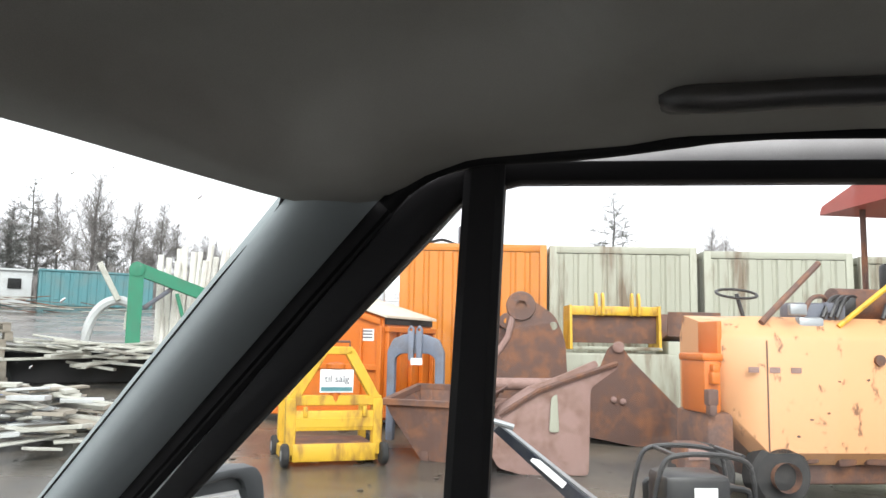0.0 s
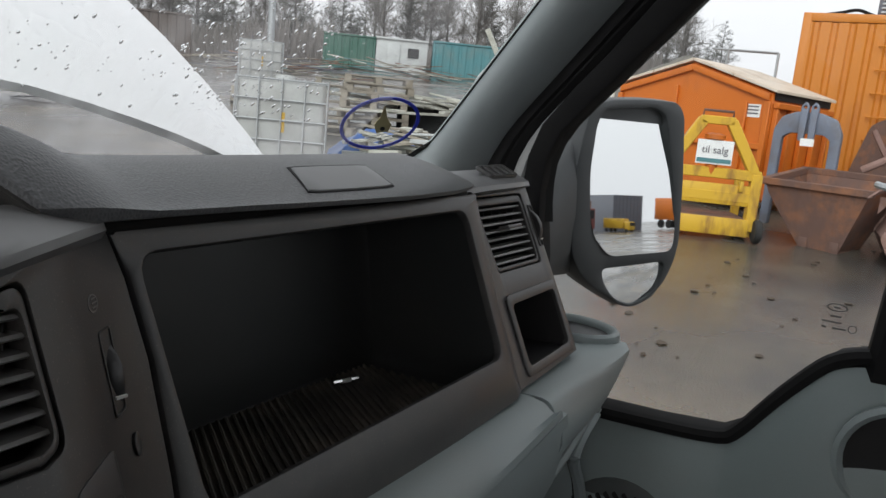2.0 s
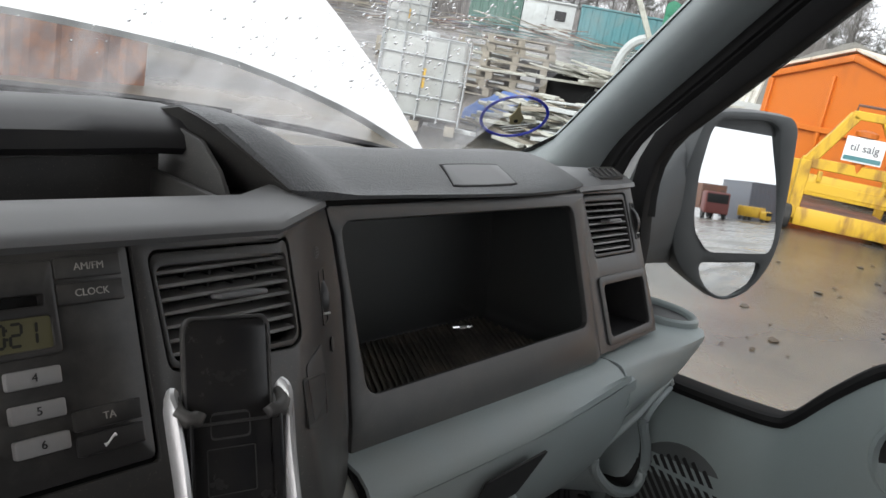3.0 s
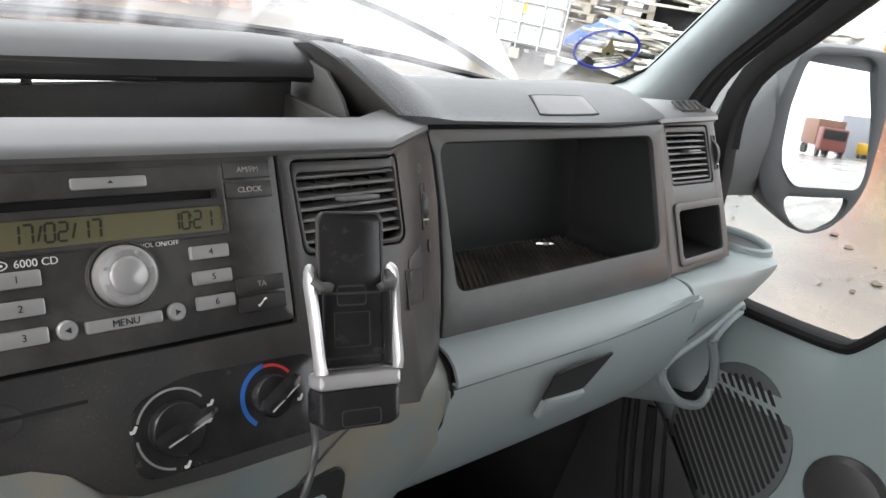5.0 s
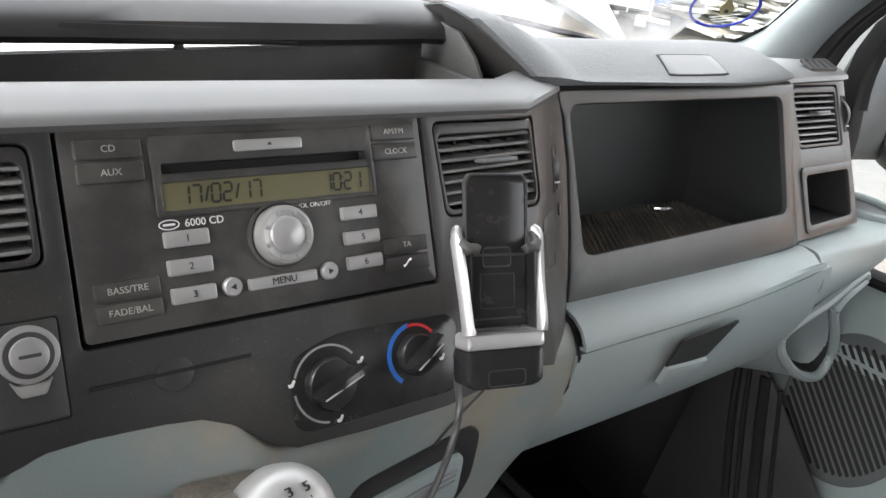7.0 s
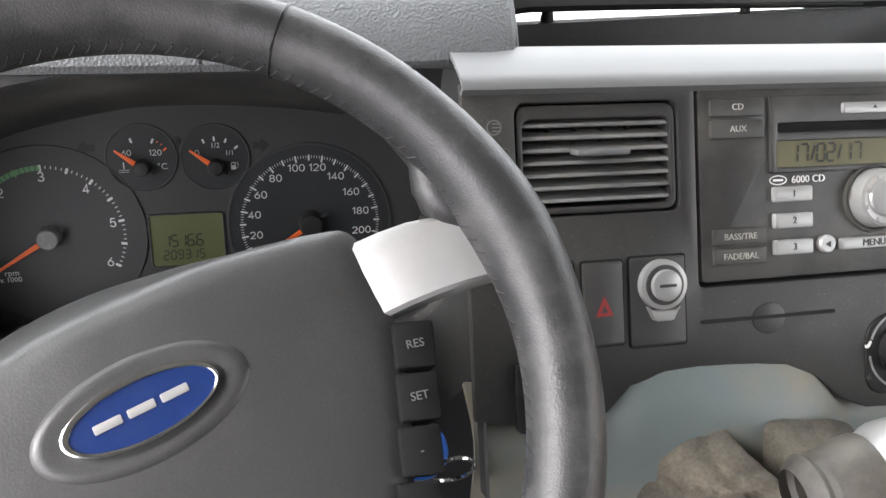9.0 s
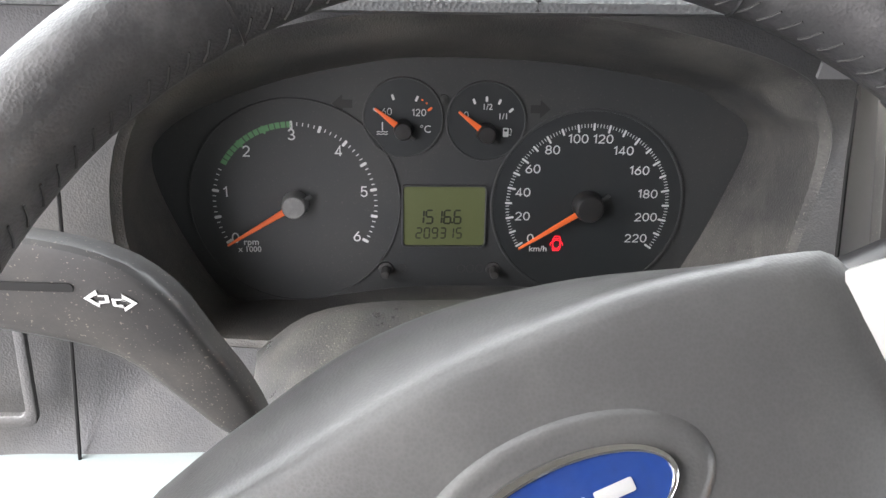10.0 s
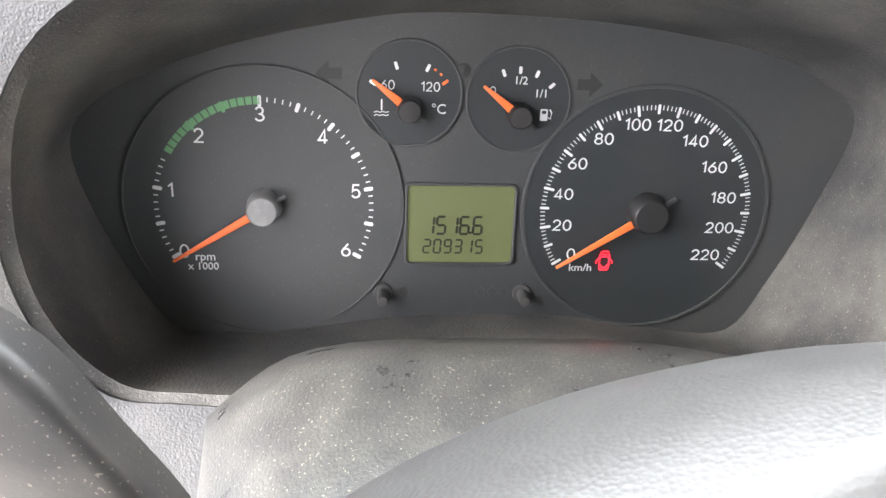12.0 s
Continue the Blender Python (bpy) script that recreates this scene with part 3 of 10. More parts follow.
# Near-black sheet on the door stands for shade in the finger recess.
part("handle_recess", slab(roundpoly([(0.3845, 1.2700), (0.449, 1.2660), (0.464, 1.3085), (0.381, 1.3050)], 0.004), (), 0.002, GL, (), 0, front=0.0088), M_GROOVE, glove, "dark sheet for the shade of the finger recess")
part("glovebox_handle", slab(roundpoly([(0.388, 1.2475), (0.441, 1.2515), (0.452, 1.2640), (0.385, 1.2720)], 0.004), (), 0.006, GL, (), 0.0025, front=0.0125), M_TEAL, glove)
part("side_joint", tube([(0.2665, 0.43, 1.336), (0.2655, 0.41, 1.325), (0.2645, 0.398, 1.308), (0.262, 0.401, 1.28), (0.259, 0.414, 1.235), (0.255, 0.44, 1.185), (0.252, 0.47, 1.15)], 0.0016, 6), M_GROOVE, dash)
# console beside the glovebox, under the centre panel
M_CONSOLE = surface("scuffed_grey_green_plastic", (0.165, 0.195, 0.195), 0.5, dirt=(0.235, 0.21, 0.165), amount=0.95, big=9, fine=900, vary=0.07, bump=0.2, height=0.0002, lo=0.40, hi=0.58)
con = [[(x, y, z) for y, z in prof] for x, prof in [
    (-0.215, ((0.40, 1.352), (0.372, 1.338), (0.368, 1.30), (0.375, 1.20), (0.39, 1.05))),
    (-0.16, ((0.40, 1.350), (0.372, 1.336), (0.366, 1.30), (0.372, 1.20), (0.38, 1.05))),
    (-0.13, ((0.40, 1.372), (0.366, 1.356), (0.352, 1.31), (0.35, 1.20), (0.35, 1.05))),
    (-0.08, ((0.40, 1.374), (0.362, 1.358), (0.34, 1.31), (0.33, 1.20), (0.32, 1.05))),
    (-0.03, ((0.40, 1.370), (0.364, 1.352), (0.346, 1.31), (0.338, 1.20), (0.33, 1.05))),
    (0.004, ((0.40, 1.350), (0.368, 1.330), (0.362, 1.30), (0.362, 1.20), (0.37, 1.05))),
    (0.06, ((0.40, 1.348), (0.372, 1.330), (0.370, 1.30), (0.378, 1.20), (0.40, 1.05))),
    (0.13, ((0.405, 1.348), (0.378, 1.332), (0.376, 1.30), (0.386, 1.20), (0.41, 1.05))),
    (0.19, ((0.412, 1.350), (0.388, 1.335), (0.388, 1.30), (0.400, 1.20), (0.44, 1.05))),
    (0.235, ((0.432, 1.342), (0.404, 1.328), (0.397, 1.30), (0.410, 1.22), (0.46, 1.10))),
    (0.2655, ((0.448, 1.338), (0.416, 1.328), (0.400, 1.30), (0.412, 1.235), (0.465, 1.14)))]]
def densify(rows, n=3):
    cols = [smoothpath(r, n) for r in rows]
    return [list(c) for c in zip(*[smoothpath(list(col), n) for col in zip(*cols)])]
part("console", thick(loft(densify(con)), 0.003), M_CONSOLE, dash, "grey-green centre console, scuffed and dusty")
# drawer pocket in the console
CD = lambda u, v, w: Vector((u, 0.372 + 0.085 * max(0, u - 0.05) + 0.05 * (1.30 - v), v)) + Vector((0, -1, -0.05)) * w
part("drawer_slot", slab(roundpoly([(0.045, 1.288), (0.15, 1.300), (0.152, 1.245), (0.11, 1.20), (0.04, 1.20)], 0.016), (), 0.003, CD, (), 0, front=0.006), M_BLACK, dash)
part("drawer_front", slab(roundpoly([(0.035, 1.272), (0.135, 1.283), (0.137, 1.245), (0.10, 1.19), (0.03, 1.19)], 0.008), (), 0.004, CD, (), 0.001, front=0.0105), M_TEAL, dash, "ribbed grey-green drawer front")
for k in range(3):
    part("rib", tube([CD(0.080, 1.266 - 0.005 * k, 0.011), CD(0.130, 1.2715 - 0.005 * k, 0.011)], 0.0008, 6), M_CAP, dash)
# passenger end: cup holder shelf and side bin
shelf = [[(0.638, 0.455, 1.332), (0.638, 0.424, 1.334), (0.638, 0.412, 1.325), (0.638, 0.402, 1.300), (0.638, 0.418, 1.262), (0.638, 0.45, 1.20)],
         [(0.70, 0.470, 1.334), (0.70, 0.424, 1.334), (0.70, 0.413, 1.324), (0.70, 0.406, 1.300), (0.705, 0.425, 1.262), (0.70, 0.46, 1.20)],
         [(0.77, 0.480, 1.334), (0.785, 0.422, 1.334), (0.787, 0.412, 1.322), (0.785, 0.414, 1.298), (0.780, 0.424, 1.282), (0.776, 0.44, 1.274)],
         [(0.80, 0.520, 1.334), (0.862, 0.436, 1.334), (0.867, 0.430, 1.321), (0.853, 0.440, 1.294), (0.846, 0.447, 1.284), (0.838, 0.458, 1.276)],
         [(0.86, 0.560, 1.332), (0.888, 0.52, 1.332), (0.889, 0.520, 1.316), (0.872, 0.522, 1.285), (0.868, 0.524, 1.275), (0.862, 0.530, 1.268)]]
part("cup_shelf", thick(loft(densify(shelf)), 0.003), M_TEAL, dash, "grey-green moulded shelf with a cup holder")
cupM = at(0.852, 0.488, 1.334)
part("cup_holder", lathe([(0.036, 0.0015), (0.037, 0.006), (0.040, 0.009), (0.042, 0.0095), (0.0445, 0.007), (0.046, -0.006), (0.043, -0.03)], cupM @ Matrix.Diagonal((0.95, 1.25, 1, 1)), 28, False), M_TEAL, dash, "round cup holder")
# Flat black disc stands for the shade in the deep cup opening.
part("cup_bottom", lathe([(0.0001, 0.002), (0.0385, 0.002)], cupM @ Matrix.Diagonal((0.95, 1.25, 1, 1)), 28, False), M_BLACK, dash)
binp = smoothpath([(0.846, 0.447, 1.262), (0.812, 0.447, 1.2475), (0.772, 0.447, 1.2300), (0.706, 0.447, 1.2125), (0.691, 0.447, 1.1975), (0.704, 0.447, 1.1760), (0.744, 0.447, 1.1440), (0.786, 0.447, 1.1210), (0.834, 0.447, 1.1090), (0.849, 0.447, 1.1370), (0.834, 0.447, 1.1730), (0.8075, 0.447, 1.2080), (0.8065, 0.447, 1.2190), (0.822, 0.447, 1.2340), (0.856, 0.447, 1.2500), (0.846, 0.447, 1.262)], 4)[:-1]
part("bin_rim", tube(binp, 0.0065, 8, True), M_TEAL, dash, "pale rim of the side bin")
BC = Vector((0.775, 0.447, 1.19))
inner = [[BC + (p - BC) * k_ + Vector((0.0, dy, 0.0)) for p in binp] for k_, dy in ((1.0, 0.0), (0.97, 0.02), (0.9, 0.05), (0.7, 0.07), (0.0, 0.075))]
# Inside painted near-black for the shade within the grey-green bin.
part("side_bin", loft(inner, True), M_GROOVE, dash, "hollow of the side bin, near-black for its shade")
outer = [[BC + (p - BC) * k_ + Vector((dx, dy, dz)) for p in binp] for k_, dx, dy, dz in ((1.05, 0, 0.001, 0), (1.08, -0.006, 0.012, 0), (1.06, -0.03, 0.04, -0.004), (1.0, -0.07, 0.08, -0.012), (0.95, -0.12, 0.11, -0.02))]
part("bin_body", loft(outer, True), M_TEAL, dash, "grey-green outside of the side bin")
# dark covering between the dashboard end and the door
FT = lambda u, v, w: Vector((0.80 - w, u, v))
part("footwell_cover", slab([(0.57, 1.14), (0.486, 1.085), (0.373, 0.968), (0.32, 0.84), (0.62, 0.78)], (), 0.004, FT, (), 0.001, front=0.002), M_BLACK, dash, "black covering at the door side")
for a_, r_ in ((0.0, 0.006), (0.018, 0.004), (0.045, 0.008), (0.070, 0.003)):
    part("cover_rib", tube(smoothpath([(0.797, 0.540 - a_, 1.10 - a_ * 0.3), (0.796, 0.520 - a_, 1.0), (0.796, 0.490 - a_, 0.88)], 3), r_, 8), M_RUBBER, dash)

# things lying in the storage box
M_MATDUST = surface("dusty_rubber", (0.12, 0.112, 0.10), 0.8, dirt=(0.24, 0.215, 0.175), amount=0.9, big=18, fine=500, vary=0.2, bump=0.3, height=0.0005, lo=0.4, hi=0.62)
mat_rib = thing("ribbed_mat", "dusty black ribbed rubber mat in the storage box", "rubber mat", (0.44, 0.53, 1.352))
MATZ = lambda y: 1.3385 - 0.012 * (y - 0.46)
part("mat_base", slab([(0.300, 0.458), (0.592, 0.458), (0.586, 0.570), (0.304, 0.570)], (), 0.003, lambda u, v, w: Vector((u, v, MATZ(v) + w)), ()), M_MATDUST, mat_rib)
for i in range(52):
    x = 0.222 + i * 0.0072
    s0, s1 = max(0, (0.303 - x) / 0.075), min(1, (0.588 - x) / 0.075)
    if s1 - s0 < 0.05:
        continue
    a, b = [Vector((x + 0.075 * f, 0.460 + 0.108 * f, MATZ(0.460 + 0.108 * f) + 0.001)) for f in (s0, s1)]
    part("mat_rib", tube([a, b], 0.0014, 5), M_MATDUST, mat_rib)
fuse = thing("fuse", "small glass fuse with metal ends lying in the storage box", "fuse", (0.538, 0.550, 1.337))
fd, fo = Vector((0.96, -0.28, 0.0)), Vector((0.532, 0.552, 1.3413))
for nm, a, b, r, m in (("fuse_tube", 0.0, 0.011, 0.0018, M_MARK), ("fuse_cap", -0.007, 0.001, 0.0021, M_CHROME), ("fuse_cap", 0.010, 0.017, 0.0021, M_CHROME)):
    part(nm, tube([fo + fd * a, fo + fd * b], r, 8), m, fuse)

# ---- car radio ----
radio = thing("car_radio", "dusty dark grey radio with silver buttons and a green display", "radio", (0.008, 0.41, 1.41))


def btn(x0, z0, x1, z1, w, mat, name="button", r=0.002, bev=0.0008, par=None, cap=None):
    return part(name, slab(rrect(x0, z0, x1, z1, r, 3), (), 0.006, on_face, (), bev, front=w), mat, par or radio, cap or "")


TILT_C = math.degrees(math.atan(1 / 0.489))


def face_m(x, z, w, spin=0.0):
    return Matrix.Translation(on_face(x, z, w)) @ at(0, 0, 0, TILT_C) @ at(0, 0, 0, 0, 0, spin)


body = part("radio_face", slab(rrect(-0.0925, 1.4055, 0.1075, 1.4950, 0.003), [rrect(-0.048, 1.4735, 0.067, 1.4778, 0.001, 2)], 0.02, on_face, (), 0.0008, front=-0.0006), M_FACE, radio)
part("centre_plate", slab(rrect(-0.0525, 1.4545, 0.0722, 1.4905, 0.002), [rrect(-0.048, 1.4735, 0.067, 1.4778, 0.001, 2), rrect(-0.049, 1.4572, 0.069, 1.4695, 0.0015)], 0.004, on_face, (), 0.0008, front=0.0012), M_FACE, radio)
part("disc_slot", slab(rrect(-0.048, 1.4735, 0.067, 1.4778, 0.001, 2), (), 0.002, on_face, (), 0, front=-0.006), M_GROOVE, radio)
M_LCD = lit("radio_display", (0.26, 0.24, 0.12), 0.008)
M_LCDINK = surface("display_ink", (0.010, 0.011, 0.007), 0.5, bump=0.0)
lcd = part("display", slab(rrect(-0.049, 1.4572, 0.069, 1.4695, 0.001), (), 0.002, on_face, (), 0, front=-0.0004), M_LCD, radio, "olive green liquid-crystal display")


def seven(text_, h, M, mat, parent, pitch=0.62, name="digit"):
    """Seven-segment digits, leaning slightly, one mesh a character."""
    segs = {"0": "abcdef", "1": "bc", "2": "abged", "3": "abgcd", "5": "afgcd", "6": "afgedc", "7": "abc", "9": "abcdfg"}
    w, t = h * 0.48, h * 0.135
    x = 0.0
    for ch in text_:
        if ch in segs:
            bm = bmesh.new()
            pos = {"a": ((0, h), (w, h)), "b": ((w, h), (w, h / 2)), "c": ((w, h / 2), (w, 0)), "d": ((0, 0), (w, 0)), "e": ((0, h / 2), (0, 0)), "f": ((0, h), (0, h / 2)), "g": ((0, h / 2), (w, h / 2))}
            for sgm in segs[ch]:
                (ax, ay), (bx, by) = pos[sgm]
                d = Vector((bx - ax, by - ay)).normalized()
                nrm = Vector((-d.y, d.x)) * t / 2
                a, b = Vector((ax, ay)) + d * t * 0.5, Vector((bx, by)) - d * t * 0.5
                pts = [a - d * t * 0.4, a + nrm, b + nrm, b + d * t * 0.4, b - nrm, a - nrm]
                bm.faces.new([bm.verts.new(M @ Vector((x + p.x + p.y * 0.06, p.y, 0))) for p in pts])
            part(name, bm, mat, parent)
            x += h * pitch
        elif ch == "/":
            bm = bmesh.new()
            bm.faces.new([bm.verts.new(M @ Vector((x + a, b, 0))) for a, b in ((0, 0.1 * h), (t, 0.1 * h), (w * 0.5 + t, 0.9 * h), (w * 0.5, 0.9 * h))])
            part(name, bm, mat, parent)
            x += h * 0.42
        elif ch in ".:":
            for yy in ((0,) if ch == "." else (0.3, 0.7)):
                bm = bmesh.new()
                bm.faces.new([bm.verts.new(M @ Vector((x - h * 0.12 + a, yy * h + b, 0))) for a, b in ((0, 0), (t, 0), (t, t), (0, t))])
                part(name, bm, mat, parent)
            x += h * 0.08
        else:
            x += h * 0.35


seven("17/02/17", 0.0092, face_m(-0.0405, 1.4594, 0.0001), M_LCDINK, lcd, 0.66)
seven("10:21", 0.0092, face_m(0.0390, 1.4594, 0.0001), M_LCDINK, lcd, 0.66)
for x0, z0, x1, z1, txt in ((-0.0865, 1.4815, -0.0560, 1.4900, "CD"), (-0.0865, 1.4715, -0.0560, 1.4800, "AUX"), (-0.0865, 1.4222, -0.0560, 1.4300, "BASS/TRE"), (-0.0865, 1.4130, -0.0560, 1.4208, "FADE/BAL"),
                            (0.0725, 1.4825, 0.1030, 1.4912, "AM/FM"), (0.0725, 1.4722, 0.1030, 1.4808, "CLOCK"), (0.0720, 1.4232, 0.1030, 1.4312, "TA"), (0.0720, 1.4135, 0.1030, 1.4215, "")):
    b = btn(x0, z0, x1, z1, 0.0016, M_FACE, r=0.0012)
    if txt:
        lettering(txt, 0.0046, face_m((x0 + x1) / 2, (z0 + z1) / 2, 0.0018), M_FADED, b, "caption")
    else:
        part("handset_mark", tube([face_m(0.0835, 1.4160, 0.0019) @ Vector(p) for p in ((0, 0, 0), (0.0015, 0.0006, 0), (0.004, 0.003, 0), (0.0055, 0.0036, 0))], [0.0009, 0.0005, 0.0005, 0.0009], 6), M_MARK, b)
bj = btn(-0.0105, 1.4812, 0.0280, 1.4866, 0.003, M_SILVER, r=0.0015)
part("eject_mark", slab([(0.0075, 1.4835), (0.0105, 1.4835), (0.0090, 1.4851)], (), 0.0004, on_face, (), 0, front=0.0032), M_BLACK, bj)
for i, z in enumerate((1.4447, 1.4322, 1.4197)):
    b = btn(-0.0515, z - 0.0036, -0.0292, z + 0.0036, 0.0028, M_SILVER, r=0.0012)
    lettering(str(i + 1), 0.0050, face_m(-0.0403, z, 0.003), M_BLACK, b, "numeral")
    b = btn(0.0470, z + 0.0022 - 0.0034, 0.0695, z + 0.0022 + 0.0034, 0.0028, M_SILVER, r=0.0012)
    lettering(str(i + 4), 0.0050, face_m(0.0583, z + 0.0022, 0.003), M_BLACK, b, "numeral")
b = btn(-0.0118, 1.4166, 0.0270, 1.4222, 0.0028, M_SILVER, r=0.0012)
lettering("MENU", 0.0052, face_m(0.0076, 1.4194, 0.003), M_BLACK, b, "caption")
for x, s in ((-0.0205, 180), (0.0352, 0)):
    k = part("seek_button", lathe([(0.0001, 0.003), (0.0042, 0.003), (0.0050, 0.002), (0.0050, -0.002)], face_m(x, 1.4200, 0.0), 20, False), M_SILVER, radio)
    part("arrow_mark", slab([(-0.0012, -0.0016), (0.0018, 0), (-0.0012, 0.0016)], (), 0.0003, flat(face_m(x, 1.4200, 0.0033, s)), ()), M_BLACK, k)
knob = part("volume_knob", lathe([(0.0160, -0.002), (0.0157, 0.006), (0.0148, 0.0085), (0.0133, 0.0092), (0.0101, 0.0084), (0.0096, 0.0092), (0.0086, 0.0100), (0.0001, 0.0104)], face_m(0.0100, 1.4405, 0.0), 40, False), M_SILVER, radio, "round silver volume knob")
part("knob_collar", lathe([(0.0188, -0.001), (0.0185, 0.0014), (0.0174, 0.0018), (0.0161, 0.0004)], face_m(0.0100, 1.4405, 0.0), 36, False), M_FACE, radio)
for i in range(8):
    a = 2 * math.pi * i / 8 + 0.35
    part("grip_dot", lathe([(0.0013, 0), (0.0011, 0.0007), (0.0001, 0.0009)], face_m(0.0100, 1.4405, 0.009) @ Matrix.Translation((0.0121 * math.cos(a), 0.0121 * math.sin(a), 0)), 8, False), M_SILVER, knob)
lettering("VOL ON/OFF", 0.0036, face_m(0.0315, 1.4533, 0.0003), M_MARK, body, "caption")
lettering("6000 CD", 0.0054, face_m(-0.0300, 1.4512, 0.0003), M_MARK, body, "caption")
part("badge_mark", slab(ring(-0.0475, 1.4513, 0.0052, 0.0023, 24), [ring(-0.0475, 1.4513, 0.0046, 0.0018, 24)], 0.0002, on_face, (), 0, front=-0.0003), M_MARK, body)
part("badge_bar", slab(rrect(-0.0505, 1.4508, -0.0445, 1.4518, 0.0004, 2), (), 0.0002, on_face, (), 0, front=-0.0003), M_MARK, body)

# ---- switches left of and below the radio ----
M_SW = surface("switch_plastic", (0.045, 0.045, 0.045), 0.45, dirt=(0.09, 0.085, 0.075), amount=0.5, big=18, fine=1200, bump=0.08, height=0.0002)
def switch(x0, z0, x1, z1, name, label, w=0.0018):
    t = thing(name, label, "switch", on_face(x0, z0, 0), "dashboard switches")
    part("switch_gap", slab(rrect(x0 - 0.001, z0 - 0.001, x1 + 0.001, z1 + 0.001, 0.002), (), 0.0015, on_face, (), 0, front=0.0006), M_GROOVE, t)
    part("switch_cap", slab(rrect(x0, z0, x1, z1, 0.0015), (), 0.004, on_face, (), 0.0007, front=w), M_SW, t)
    return t


switch(-0.1885, 1.4000, -0.1635, 1.4195, "blank_switch", "blank dark grey switch cover in the dashboard")
switch(-0.1875, 1.3790, -0.1630, 1.3982, "blank_switch", "blank dark grey switch cover in the dashboard")
hz = switch(-0.1588, 1.3812, -0.1378, 1.4188, "hazard_switch", "dark hazard switch with a dull red triangle", 0.0025)
M_RED = surface("dull_red_print", (0.28, 0.03, 0.03), 0.5, bump=0.0)
part("triangle_mark", slab([(-0.1530, 1.3945), (-0.1435, 1.3945), (-0.1482, 1.4035)], [[(-0.1502, 1.3960), (-0.1463, 1.3960), (-0.1482, 1.3996)]], 0.0003, on_face, (), 0, front=0.0028), M_RED, hz)
switch(-0.1335, 1.3790, -0.1035, 1.4195, "blank_switch", "dark grey cover plate carrying a round knob")
hk = thing("handsfree_knob", "round silver hands-free control knob on the dashboard", "knob", on_face(-0.116, 1.405, 0))
part("knob_base", slab(ring(-0.1170, 1.4070, 0.0128, 0.0115, 32), (), 0.005, on_face, (), 0.001, front=0.006), M_SILVER, hk)
part("knob_ring", slab(ring(-0.1170, 1.4070, 0.0103, 0.0092, 32), (), 0.003, on_face, (), 0.0006, front=0.0068), M_SW, hk)
part("knob_cap", slab(ring(-0.1170, 1.4070, 0.0080, 0.0072, 28), (), 0.005, on_face, (), 0.0012, front=0.0095), M_SILVER, hk)
part("knob_foot", slab(roundpoly([(-0.1262, 1.3980), (-0.1222, 1.3905), (-0.1120, 1.3905), (-0.1082, 1.3980), (-0.1110, 1.3955), (-0.1230, 1.3955)], 0.0015, 2), (), 0.005, on_face, (), 0.0008, front=0.006), M_SILVER, hk)
part("mark_bar", slab(rrect(-0.1215, 1.4063, -0.1125, 1.4077, 0.0004, 2), (), 0.0003, on_face, (), 0, front=0.0098), M_SW, hk)
part("panel_slot", slab(rrect(-0.094, 1.3865, -0.0155, 1.3882, 0.0007, 2), (), 0.001, on_face, (), 0, front=0.0009), M_GROOVE, dash)
part("slot_dish", slab(ring(-0.055, 1.3866, 0.0095, 0.0075, 24), (), 0.0006, on_face, (), 0.0003, front=0.0007), M_DARK, dash)

# heater controls in a glossy recess
M_GLOSS = surface("glossy_black_panel", (0.016, 0.016, 0.017), 0.25, dirt=(0.045, 0.042, 0.037), amount=0.5, big=30, fine=900, bump=0.0)
heat = thing("heater_controls", "black heater control panel with two rotary knobs", "heater control", on_face(0.06, 1.345, 0))
part("control_plate", slab(roundpoly([(0.003, 1.3440), (0.108, 1.3440), (0.1165, 1.3520), (0.1165, 1.3860), (0.095, 1.3868), (0.035, 1.3890), (0.003, 1.3800)], 0.012, 5), (), 0.003, on_face, (), 0.0008, front=0.0012), M_GLOSS, heat)
DIAL = [(0.0262, 1.3652, 0.0152), (0.0838, 1.3690, 0.0128)]
for (x, z, r), turn in zip(DIAL, (20, 32)):
    kb = part("rotary_knob", lathe([(r, 0.001), (r * 0.98, 0.006), (r * 0.9, 0.0075), (0.0001, 0.008)], face_m(x, z, 0.0), 32, False), M_GLOSS, heat)
    M = face_m(x, z, 0.0075, turn)
    part("knob_grip", loft([[M @ Vector(p) for p in ((u, -hw, 0), (u, -hw * 0.5, hh), (u, hw * 0.5, hh), (u, hw, 0))] for u, hw, hh in ((-r * 0.98, 0.002, 0.004), (-r * 0.7, 0.0038, 0.009), (0, 0.0040, 0.010), (r * 0.9, 0.0034, 0.009), (r * 1.35, 0.0016, 0.005))], True, True), M_GLOSS, kb)
    part("pointer_line", tube([M @ Vector((-r * 0.8, -0.0012, 0.0094)), M @ Vector((r * 0.9, -0.0012, 0.0096))], 0.0005, 6), M_FADED, kb)
M_BLUE = surface("blue_print", (0.03, 0.16, 0.55), 0.5, bump=0.0)
M_REDP = surface("red_print", (0.62, 0.04, 0.04), 0.5, bump=0.0)
def dial_arc(i, a0, a1, r0, r1, mat, nm="scale_arc"):
    x, z, _ = DIAL[i]
    part(nm, slab(arcband(0, 0, r0, r1, a0, a1), (), 0.0003, flat(face_m(x, z, 0.0016)), ()), mat, heat)
M_SCALE = surface("worn_grey_print", (0.30, 0.30, 0.29), 0.6, dirt=(0.12, 0.115, 0.1), amount=0.5, big=90, fine=900, vary=0.1, bump=0.0)
dial_arc(0, 40, 160, 0.0205, 0.0217, M_SCALE)
dial_arc(0, 185, 262, 0.0205, 0.0217, M_SCALE)
